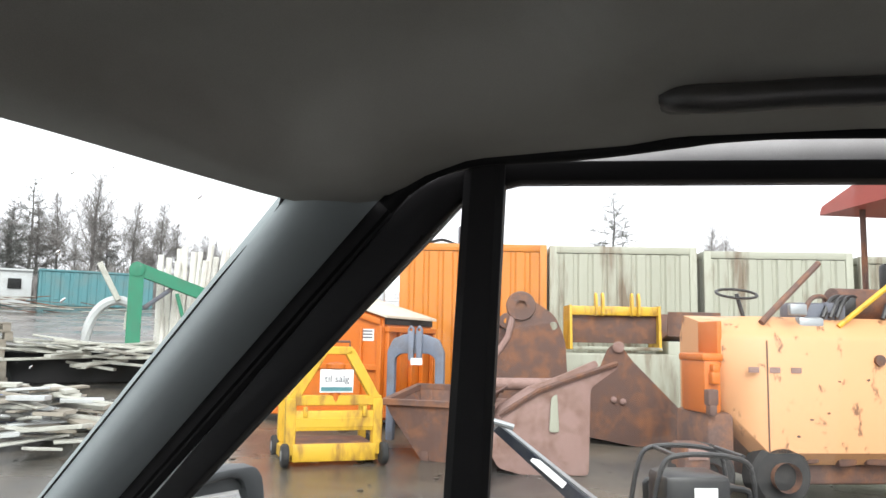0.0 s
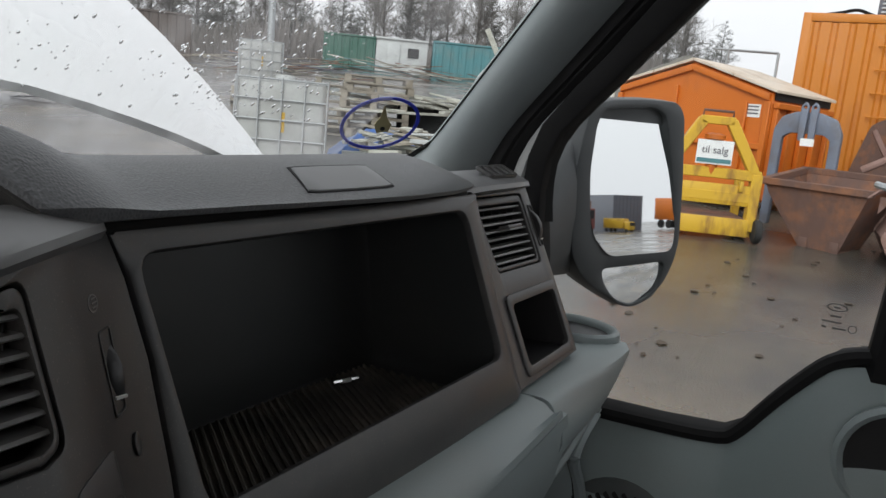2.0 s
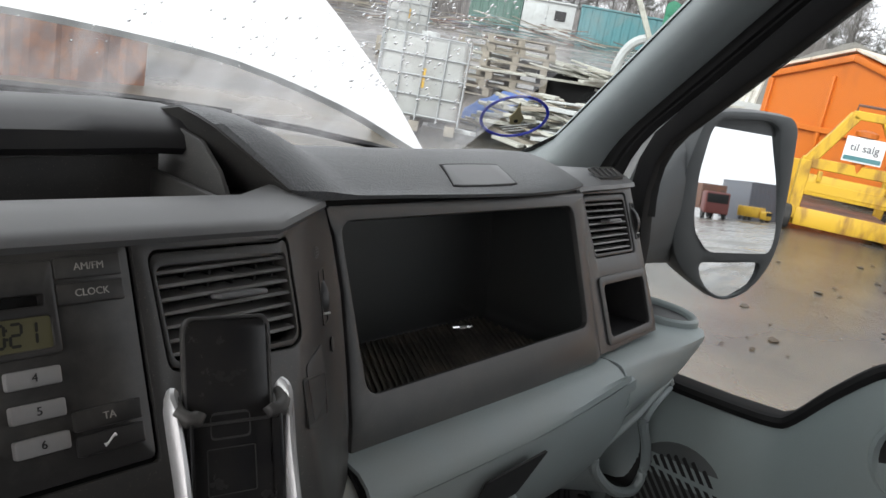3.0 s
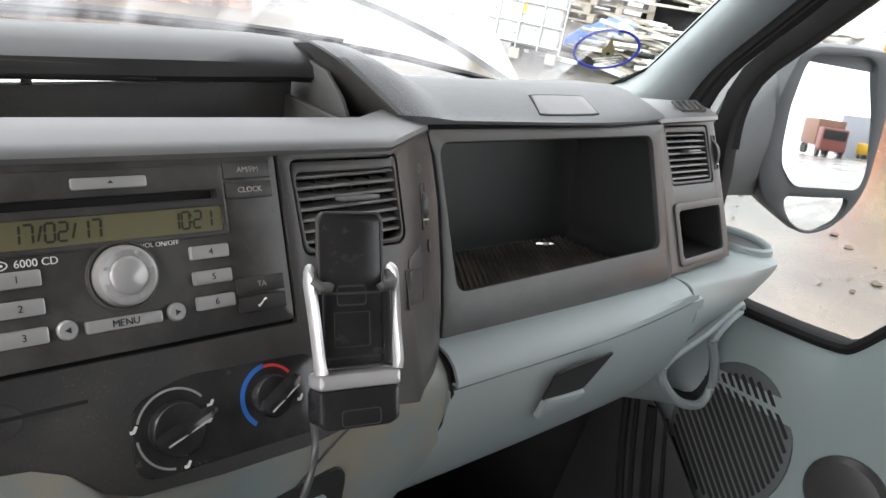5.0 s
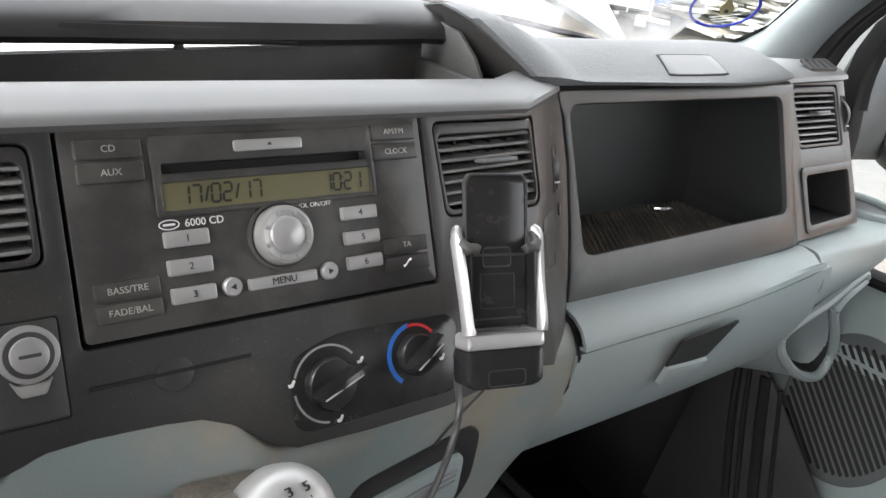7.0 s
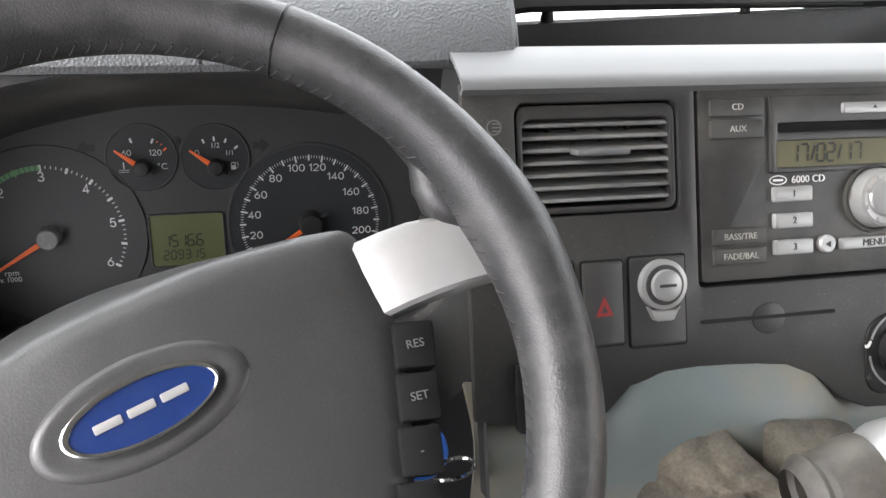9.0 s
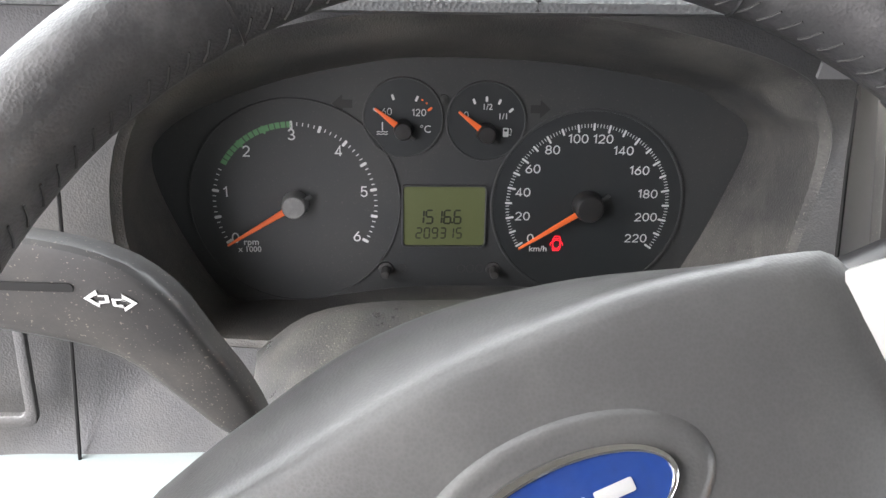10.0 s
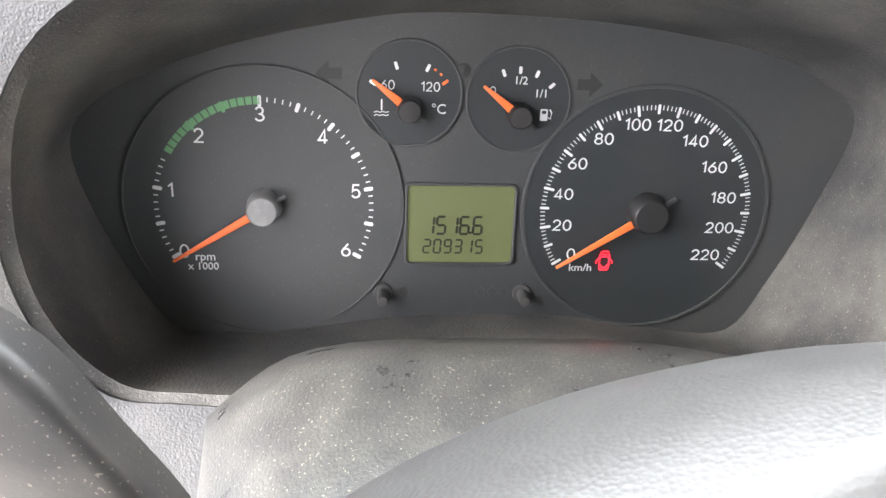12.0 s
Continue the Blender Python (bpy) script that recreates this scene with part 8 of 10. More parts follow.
part("notice", slab(rrect(0, 0, 0.19, 0.15, 0.01), (), 0.004, lambda u, v, w: SB @ Vector((-0.004 - w, 0.32 - u, 1.13 + v)), (), 0), M_PAPER, sb, "small white notice")
for k in range(3):
    part("text_bar", slab(rrect(0.02, 0.035 + 0.04 * k, 0.17, 0.052 + 0.04 * k, 0.003, 1), (), 0.002, lambda u, v, w: SB @ Vector((-0.009 - w, 0.32 - u, 1.13 + v)), (), 0), M_STEEL, sb)

# yellow frame with a for-sale sign
YM = gm(8.05, 1.90, -66)
yf = thing("lifting_trolley", "yellow wheeled steel frame with a white sale notice", "trolley", tuple(YM.translation))
def beam(M, a, b, w, d, mat, par, name):
    a, b = Vector(a), Vector(b)
    t_ = (b - a)
    Q = t_.to_track_quat("Z", "Y").to_matrix().to_4x4()
    return part(name, box((w, d, t_.length), M @ Matrix.Translation((a + b) / 2) @ Q, 0.008, 1), mat, par)
for x in (-0.44, 0.44):
    beam(YM, (x, 0, 0.10), (x, 0, 0.66), 0.10, 0.12, M_YEL, yf, "upright")
    beam(YM, (x, 0.0, 0.62), (x * 0.30, 0, 1.14), 0.10, 0.10, M_YEL, yf, "brace")
    beam(YM, (x, 0.0, 0.10), (x, 0.62, 0.10), 0.10, 0.12, M_YEL, yf, "foot_beam")
    beam(YM, (x, 0.62, 0.10), (x, 0.62, 0.62), 0.08, 0.08, M_YEL, yf, "upright")
    for y in (-0.10, 0.66):
        t_ = part("wheel", lathe([(0.03, -0.035), (0.10, -0.035), (0.115, -0.02), (0.115, 0.02), (0.10, 0.035), (0.03, 0.035)], YM @ Matrix.Translation((x * 1.13, y, 0.115)) @ at(0, 0, 0, 0, 90), 20), M_TYRE, yf)
        part("rim", lathe([(0.0, 0.038), (0.05, 0.038), (0.06, 0.03)], YM @ Matrix.Translation((x * 1.13, y, 0.115)) @ at(0, 0, 0, 0, 90 if x > 0 else -90), 16, False), M_GALV, t_)
beam(YM, (-0.48, 0, 0.64), (0.48, 0, 0.64), 0.10, 0.10, M_YEL, yf, "cross_beam")
beam(YM, (-0.40, -0.02, 0.42), (0.40, -0.02, 0.42), 0.07, 0.10, M_YEL, yf, "cross_beam")
part("front_plate", box((0.84, 0.04, 0.20), YM @ Matrix.Translation((0, -0.03, 0.44)), 0.008), M_YEL, yf)
part("base_plate", box((0.84, 0.05, 0.17), YM @ Matrix.Translation((0, -0.05, 0.13)), 0.008), M_YEL, yf)
part("deck_plate", box((0.82, 0.6, 0.03), YM @ Matrix.Translation((0, 0.3, 0.20)), 0.006), M_RUST, yf, "rusty deck plate")
beam(YM, (-0.16, 0, 1.14), (0.16, 0, 1.14), 0.10, 0.08, M_YEL, yf, "head_beam")
part("carry_handle", tube([YM @ Vector(p) for p in ((-0.14, 0, 1.16), (-0.14, 0, 1.23), (0.14, 0, 1.23), (0.14, 0, 1.16))], 0.014, 6), M_RUST, yf)
part("jack", lathe([(0.05, 0.62), (0.06, 0.7), (0.06, 0.95), (0.10, 0.96), (0.10, 1.0), (0.04, 1.02)], YM, 16), M_ORA, yf, "orange jack")
for x in (-0.3, 0.3):
    part("lug", box((0.04, 0.06, 0.10), YM @ Matrix.Translation((x, -0.05, 0.53)), 0.006), M_YEL, yf)
sg = thing("sale_notice", "white paper sale notice on the yellow frame", "notice", tuple(YM @ Vector((0, -0.07, 0.74))))
part("sheet", slab(rrect(-0.17, 0.72, 0.17, 0.95, 0.004), (), 0.004, lambda u, v, w: YM @ Vector((u, -0.075 - w, v)), (), 0), M_PAPER, sg)
lettering("til salg", 0.10, YM @ Matrix.Translation((0, -0.081, 0.855)) @ at(0, 0, 0, 90), M_STEEL, sg, "lettering", deep=0.001)
part("colour_strip", slab(rrect(-0.16, 0.735, 0.16, 0.775, 0.003), (), 0.002, lambda u, v, w: YM @ Vector((u, -0.081 - w, v)), (), 0), M_TEALC, sg)

# rusty tipping skip
SK = at(8.27, 0.50, gz(8.27, 0.9) - 0.01, 0, 0, -16)
sk = thing("tipping_skip", "rusty brown steel tipping skip", "skip", tuple(SK.translation))
# front at local x 0, width along local y; the sides fall in to a narrow foot
sk_rows = [[(0.0, 0.0, 0.62), (0.0, 1.0, 0.62), (0.95, 1.0, 0.74), (0.95, 0.0, 0.74)], [(0.02, 0.05, 0.50), (0.02, 0.95, 0.50), (0.88, 0.95, 0.52), (0.88, 0.05, 0.52)], [(0.08, 0.22, 0.02), (0.08, 0.60, 0.02), (0.62, 0.60, 0.02), (0.62, 0.22, 0.02)]]
bs = loft([[SK @ Vector(p) for p in r] for r in sk_rows], True)
bs.faces.new(list(bs.verts)[-4:])
part("skip_body", thick(bs, 0.02), M_RUST, sk)
for a, b in (((0.0, -0.03, 0.62), (0.0, 1.03, 0.62)), ((0.0, 1.0, 0.62), (0.95, 1.0, 0.74)), ((0.95, -0.03, 0.74), (0.95, 1.03, 0.74))):
    beam(SK, a, b, 0.07, 0.07, M_RUST, sk, "rim_bar")
part("lip_plate", slab([(-0.04, -0.05), (1.0, -0.05), (1.0, 0.06), (-0.04, 0.06)], (), 0.02, lambda u, v, w: SK @ Vector((u, -0.03 - v * 0.75, 0.64 + 0.125 * u + v * 0.66 + w)), (), 0.004), M_RUSTP, sk, "pale worn lip plate")
for k in range(3):
    part("gusset", slab([(0, 0), (0.12, 0.0), (0.0, -0.16)], (), 0.015, lambda u, v, w, k=k: SK @ Vector((0.22 + 0.26 * k + w, -0.02 - u, 0.60 + 0.03 * k + v)), ()), M_RUSTP, sk)
for y in (0.26, 0.56):
    part("fork_pocket", box((0.6, 0.09, 0.12), SK @ Matrix.Translation((0.36, y, 0.06)), 0.01), M_RUST, sk)
# grey lifting yoke beside the bin
FK = at(9.45, 0.93, gz(9.45, 1.2), 0, 0, 83)
fk = thing("lifting_yoke", "blue-grey steel lifting yoke standing against the bin", "lifting yoke", tuple(FK.translation))
M_YOKE = surface("blue_grey_steel", (0.16, 0.185, 0.24), 0.5, dirt=(0.12, 0.09, 0.07), amount=0.5, big=6, fine=60, bump=0.1, height=0.002)
yoke = roundpoly([(-0.02, 0.0), (-0.02, 1.05), (0.05, 1.20), (0.22, 1.26), (0.46, 1.26), (0.60, 1.20), (0.67, 1.06), (0.67, 0.0), (0.58, 0.0), (0.575, 0.98), (0.50, 1.03), (0.16, 1.03), (0.085, 0.98), (0.08, 0.0)], 0.03, 3)
part("yoke_plate", slab(yoke, (), 0.09, lambda u, v, w: FK @ Vector((u, 0.045 + w, v)), (), 0.008), M_YOKE, fk)
for u in (0.27, 0.37):
    part("hitch_ear", slab(roundpoly([(u - 0.03, 0.95), (u + 0.03, 0.95), (u + 0.04, 1.32), (u, 1.37), (u - 0.04, 1.32)], 0.02), [ring(u, 1.31, 0.018, None, 12)], 0.05, lambda a, v, w: FK @ Vector((a, 0.10 + w, v)), (), 0.005), M_YOKE, fk)
part("yoke_tag", slab(rrect(0.22, 0.90, 0.36, 0.98, 0.01), (), 0.004, lambda u, v, w: FK @ Vector((u, 0.12 + w, v)), (), 0), M_PAPER, fk)


# digger buckets
def plate_bucket(x, y, rz, side, depth, mat, label, lip=(), holes=()):
    """Two side plates of one outline (along local y, up) with a shell between; local x runs away from the van."""
    M = at(x, y, gz(x, y), 0, 0, rz)
    b = thing("digger_bucket", label, "digger bucket", tuple(M.translation), "digger buckets")
    for dx in (0.0, depth):
        part("side_plate", slab(side, holes, 0.035, lambda u, v, w, dx=dx: M @ Vector((dx + w, u, v)), (), 0.006), mat, b)
    if lip:
        part("bucket_shell", thick(loft([[M @ Vector((dx, u, v)) for u, v in lip] for dx in (0.01, depth / 2, depth - 0.03)]), 0.025), mat, b)
    return M, b


big_side = roundpoly([(0.70, 0.66), (0.42, 0.80), (0.16, 1.20), (0.12, 1.66), (0.02, 1.74), (-0.16, 1.70), (-0.46, 1.50), (-0.60, 1.16), (-0.63, 0.60), (-0.35, 0.06), (0.40, 0.02), (0.74, 0.30)], 0.10, 4)
MB, bb = plate_bucket(10.8, 0.0, 4, big_side, 0.9, M_RUST, "large rusty brown digger bucket with hanger rings", [(0.62, 0.62), (0.74, 0.30), (0.40, 0.03), (-0.35, 0.07), (-0.62, 0.60), (-0.59, 1.16)], [ring(-0.44, 1.36, 0.055, None, 16)])
part("hanger_ring", lathe([(0.075, -0.06), (0.19, -0.055), (0.20, 0.0), (0.19, 0.055), (0.075, 0.06)], MB @ Matrix.Translation((-0.03, 0.0, 1.62)) @ at(0, 0, 0, 0, 90), 28, False), M_RUST, bb, "round hanger ring")
part("cutting_edge", tube([MB @ Vector((-0.03, u, v)) for u, v in ((0.74, 0.62), (0.42, 0.82), (0.17, 1.20), (0.10, 1.50))], 0.045, 8), M_RUSTP, bb)
small_side = roundpoly([(0.46, 0.55), (0.30, 1.12), (0.02, 1.28), (-0.30, 1.36), (-0.42, 1.16), (-0.30, 0.9), (0.10, 0.04), (0.44, 0.02)], 0.06, 3)
MS, bsb = plate_bucket(11.5, 0.46, 2, small_side, 0.8, M_RUST, "rusty brown digger bucket leaning on a larger one", [(0.44, 0.55), (0.43, 0.05), (0.10, 0.06), (-0.28, 0.9)])
for u in (-0.08, -0.27):
    part("hanger_ear", lathe([(0.045, -0.05), (0.11, -0.045), (0.115, 0.0), (0.11, 0.045), (0.045, 0.05)], MS @ Matrix.Translation((-0.06, u, 1.38)) @ at(0, 0, 0, 0, 90), 20, False), M_RUST, bsb, "round hanger ear")
part("wear_strip", tube([MS @ Vector((-0.03, u, v)) for u, v in ((0.26, 1.06), (0.0, 0.62))], 0.035, 6), M_RUSTP, bsb)
tri_side = roundpoly([(0.40, 0.10), (0.34, 0.62), (0.12, 1.16), (0.0, 1.24), (-0.16, 1.02), (-0.62, 0.52), (-0.88, 0.30), (-0.80, 0.06), (-0.2, 0.0)], 0.07, 3)
MT, tb = plate_bucket(9.9, -1.18, -6, tri_side, 0.8, M_RUST, "rusty brown bucket standing on its mouth", [(-0.86, 0.30), (-0.16, 1.02), (0.0, 1.22), (0.33, 0.62), (0.40, 0.10)])
for u, v, r in ((0.0, 1.18, 0.07), (0.06, 0.55, 0.035), (-0.05, 0.53, 0.035)):
    part("pin_boss", lathe([(r * 0.4, -0.01), (r, 0.0), (r, 0.06), (r * 0.4, 0.07)], MT @ Matrix.Translation((-0.07, u, v)) @ at(0, 0, 0, 0, 90), 16), M_RUSTP, tb)
drum = solo("steel_tube", tube([(9.6, 0.34, gz(9.6, 0.3) + 0.70), (9.75, -0.62, gz(9.7, -0.6) + 0.72)], 0.075, 14), M_RUSTP, "brown steel tube resting across the buckets", "tube")
PBM = at(8.05, 0.36, gz(8.05, 0.0), 0, 0, -84)
pb = thing("digger_bucket", "pinkish rusty loader bucket with a flat side plate", "digger bucket", tuple(PBM.translation), "digger buckets")
side_ = roundpoly([(0.0, 0.28), (0.12, 0.06), (0.35, 0.0), (1.02, 0.0), (1.04, 0.86), (1.32, 1.06), (1.28, 1.12), (0.90, 0.95), (0.50, 0.80), (0.16, 0.58)], 0.05, 3)
for y in (0.0, 0.9):
    part("side_plate", slab(side_, (), 0.03, lambda u, v, w, y=y: PBM @ Vector((u, y - w, v)), (), 0.004), M_RUSTP, pb)
part("bucket_shell", thick(loft([[PBM @ Vector((u, y, v)) for u, v in ((0.96, 0.02), (0.35, 0.02), (0.12, 0.08), (0.02, 0.28), (0.18, 0.60), (0.52, 0.82))] for y in (0.03, 0.45, 0.87)]), 0.02), M_RUSTP, pb)
part("lip_bar", tube([PBM @ Vector(p) for p in ((0.12, -0.03, 0.58), (0.52, -0.03, 0.83), (0.90, -0.03, 0.97), (1.30, -0.03, 1.11))], 0.028, 6), M_RUST, pb)
part("hand_hole", slab(roundpoly([(0.62, 0.42), (0.72, 0.42), (0.70, 0.80), (0.64, 0.76)], 0.03), (), 0.006, lambda u, v, w: PBM @ Vector((u, -0.031 - w, v)), (), 0.002), M_PALE, pb)
# yellow bucket raised on a pale one
yb = thing("loader_bucket", "yellow loader bucket with brown inside standing on a block", "loader bucket", tuple(gm(12.1, -1.45).translation))
YB = gm(12.1, -1.45, -85)
part("block", box((1.7, 0.9, 0.95), YB @ Matrix.Translation((0.05, 0.35, 0.475)), 0.03), M_PALE, yb, "pale concrete block")
part("bucket_back", box((1.34, 0.06, 0.14), YB @ Matrix.Translation((0, 0.06, 1.58)), 0.02), M_YEL, yb)
part("bucket_mouth", slab(rrect(-0.66, 1.10, 0.66, 1.52, 0.03), (), 0.02, lambda u, v, w: YB @ Vector((u, 0.12 - w, v)), (), 0.004), M_RUST, yb, "brown worn inside")
part("bucket_floor", box((1.34, 0.7, 0.05), YB @ Matrix.Translation((0, 0.3, 1.02)), 0.01), M_PALE, yb)
for x in (-0.67, 0.66):
    part("bucket_cheek", slab([(-0.05, 1.0), (0.6, 1.0), (0.6, 1.66), (0.0, 1.66)], (), 0.04, lambda u, v, w, x=x: YB @ Vector((x + w, u, v)), (), 0.006), M_YEL, yb)
for x in (-0.24, 0.30):
    for dx in (-0.05, 0.05):
        part("hook", slab(roundpoly([(-0.04, 1.50), (0.10, 1.50), (0.10, 1.82), (0.03, 1.86), (-0.04, 1.76)], 0.03), (), 0.035, lambda u, v, w, x=x, dx=dx: YB @ Vector((x + dx + w, u, v)), (), 0.006), M_YEL, yb)
db_ = thing("steel_trough", "dark brown steel trough on the pale block", "trough", tuple(YB @ Vector((1.05, 0.3, 1.3))))
part("trough_shell", thick(loft([[YB @ Vector((x, y, z)) for y, z in ((-0.02, 1.58), (0.02, 1.22), (0.45, 1.14), (0.62, 1.56))] for x in (0.76, 1.1, 1.55)]), 0.02), M_RUST, db_)
part("trough_rest", box((0.8, 0.7, 1.14), YB @ Matrix.Translation((1.15, 0.3, 0.57)), 0.02), M_PALE, db_, "pale concrete rest")

# worn orange road machine
RM = gm(7.55, -3.13, -78)
rm = thing("road_machine", "worn faded-orange road machine with a rusty engine", "road machine", tuple(RM.translation))
body_rows = []
for x, w in ((-1.38, 0.20), (-1.33, 0.15), (-1.02, 0.0), (-0.5, 0.0), (0.6, 0.0), (1.6, 0.0)):
    body_rows.append([RM @ Vector((x, y, z)) for y, z in ((0.12 + w, 0.36 + w * 2.4), (-0.02 + w, 0.48 + w * 2.4), (-0.02 + w, 1.46), (0.02 + w, 1.52), (0.20 + w, 1.68 - w * 0.4), (0.9, 1.70), (1.2 - w, 1.50), (1.2 - w, 0.6))])
part("tank_body", loft(body_rows, True, True), M_PEACH, rm, "faded orange tank with rust spots")
part("belly", box((2.4, 0.9, 0.35), RM @ Matrix.Translation((0.3, 0.65, 0.34)), 0.05), M_RUST, rm)
part("front_frame", box((0.17, 0.5, 0.50), RM @ Matrix.Translation((-1.47, 0.35, 1.05)), 0.04), M_ORA, rm)
part("front_frame", box((0.20, 0.52, 0.07), RM @ Matrix.Translation((-1.47, 0.35, 1.30)), 0.02), M_ORA, rm)
part("edge_plate", box((0.05, 0.4, 0.42), RM @ Matrix.Translation((-1.37, 0.36, 1.42)), 0.015), M_ORA, rm, "orange edge plate")
for k, (dz, s_) in enumerate(((0.95, 0.10), (1.12, 0.08), (0.84, 0.07), (1.20, 0.06))):
    part("valve", box((s_, 0.10, s_ * 1.4), RM @ Matrix.Translation((-1.50 + 0.03 * (k % 2), 0.08, dz)), 0.015), M_ORA if k % 2 else M_RUST, rm)
part("axle_frame", box((0.26, 0.7, 0.55), RM @ Matrix.Translation((-1.40, 0.45, 0.54)), 0.05), M_RUST, rm, "rusty front axle")
part("front_head", box((0.24, 0.30, 0.26), RM @ Matrix.Translation((-1.74, 0.0, 0.44)), 0.03), M_RUST, rm)
part("head_plate", box((0.18, 0.02, 0.12), RM @ Matrix.Translation((-1.74, -0.16, 0.50)), 0.008), M_RUSTP, rm)
for x in (-1.6, -0.9):
    t_ = part("wheel", lathe([(0.12, -0.12), (0.24, -0.12), (0.28, -0.08), (0.28, 0.08), (0.24, 0.12), (0.12, 0.12)], RM @ Matrix.Translation((x, 0.1, 0.28)) @ at(0, 0, 0, 90), 24), M_TYRE, rm)
    part("rim", lathe([(0.0, 0.0), (0.12, 0.02), (0.13, 0.10)], RM @ Matrix.Translation((x, 0.0, 0.28)) @ at(0, 0, 0, 90), 18, False), M_RUST, t_)
for z, y, s, m_ in ((1.70, 0.35, 0.34, M_STEEL), (1.66, 0.8, 0.26, M_RUST), (1.62, 0.2, 0.18, M_GALV)):
    part("engine_block", box((s * 1.4, s, s * 0.7), RM @ Matrix.Translation((-0.7 + y, y, z)), 0.03), m_, rm)
part("engine_block", lathe([(0.10, -0.35), (0.16, -0.33), (0.16, 0.33), (0.10, 0.35)], RM @ Matrix.Translation((0.25, 0.45, 1.82)) @ at(0, 0, 0, 0, 90), 20), M_RUST, rm)
part("steering_rim", tube([RM @ Vector((-1.05 + 0.2 * math.cos(k * 0.393), 0.45 + 0.12 * math.sin(k * 0.393), 1.90 + 0.05 * math.sin(k * 0.393))) for k in range(16)], 0.014, 6, True), M_BLACK, rm)
part("steering_post", tube([RM @ Vector((-0.95, 0.45, 1.55)), RM @ Vector((-1.05, 0.45, 1.90))], 0.02, 8), M_BLACK, rm)
for a, b in (((-1.0, 0.1, 1.62), (-0.3, 0.3, 2.20)), ((0.5, 0.1, 1.6), (0.5, 0.1, 2.90)), ((1.5, 0.9, 1.6), (1.5, 0.9, 2.90)), ((0.6, 0.9, 1.6), (0.6, 0.9, 2.90))):
    part("post", tube([RM @ Vector(a), RM @ Vector(b)], 0.03, 8), M_RUST, rm)
part("canopy", loft([[RM @ Vector((x, y, z)) for y, z in ((-0.1, 2.85), (-0.05, 2.94), (0.6, 3.12), (1.3, 2.94), (1.35, 2.85))] for x in (0.40, 0.48, 2.1)], True, True), surface("red_canopy_paint", (0.42, 0.09, 0.07), 0.6, dirt=(0.3, 0.1, 0.08), amount=0.5, big=3, fine=40, bump=0.1, height=0.002), rm, "red-brown canopy")
part("lever", tube([RM @ Vector((-0.25, 0.1, 1.6)), RM @ Vector((0.35, 0.1, 2.05))], 0.025, 8), M_YEL, rm)
part("lamp_box", box((0.16, 0.06, 0.10), RM @ Matrix.Translation((-0.72, -0.02, 1.74)), 0.012), M_GALV, rm)
for x, z in ((0.05, 1.30), (0.42, 1.22)):
    part("filler_cap", lathe([(0.05, 0.0), (0.05, 0.03), (0.0, 0.035)], RM @ Matrix.Translation((x, -0.02, z)) @ at(0, 0, 0, 90), 16, False), M_RUST, rm)
for k, x in enumerate((-0.95, -0.75, -0.55)):
    part("text_bar", box((0.10, 0.004, 0.05), RM @ Matrix.Translation((x - 0.2, -0.024, 1.20))), M_RUSTP, rm)

random.seed(77)
for k in range(9):
    s_ = random.uniform(0.08, 0.20)
    part("engine_part", box((s_ * 1.3, s_, s_), RM @ Matrix.Translation((random.uniform(-0.6, 1.1), random.uniform(0.15, 0.9), 1.74 + s_ * 0.3)) @ at(0, 0, 0, 0, 0, random.uniform(0, 90)), 0.02), random.choice((M_BLACK, M_RUST, M_STEEL)), rm)
for k in range(6):
    x0 = random.uniform(-0.9, 0.6)
    part("hose", tube(smoothpath([RM @ Vector(p) for p in ((x0, 0.15, 1.68), (x0 + 0.12, 0.2, 1.85), (x0 + 0.35, 0.35, 1.88), (x0 + 0.5, 0.45, 1.72))], 4), 0.022, 7), random.choice((M_BLACK, M_RUST)), rm)
part("seat", box((0.45, 0.14, 0.5), RM @ Matrix.Translation((0.75, 0.55, 2.0)), 0.05), M_BLACK, rm, "black operator's seat")
for k in range(7):
    x = -0.9 + 0.33 * k
    part("underside_clod", box((random.uniform(0.12, 0.3), 0.3, random.uniform(0.06, 0.16)), RM @ Matrix.Translation((x, 0.2, 0.43)) @ at(0, 0, 0, 0, random.uniform(-8, 8), 0), 0.03), M_RUST, rm)
part("panel_seam", box((0.012, 0.006, 0.98), RM @ Matrix.Translation((-1.02, -0.022, 0.97))), M_RUST, rm)
for k in range(12):
    x, z = random.uniform(-0.9, 1.2), random.uniform(0.62, 1.2)
    part("rust_patch", slab(roundpoly([(random.uniform(0.4, 1) * 0.030 * math.cos(a), random.uniform(0.4, 1) * 0.016 * math.sin(a)) for a in (0, 1.1, 2.2, 3.3, 4.4, 5.4)], 0.01, 2), (), 0.003, lambda u, v, w, x=x, z=z: RM @ Vector((x + u, -0.0215 - w, z + v)), (), 0), M_RUST, rm)

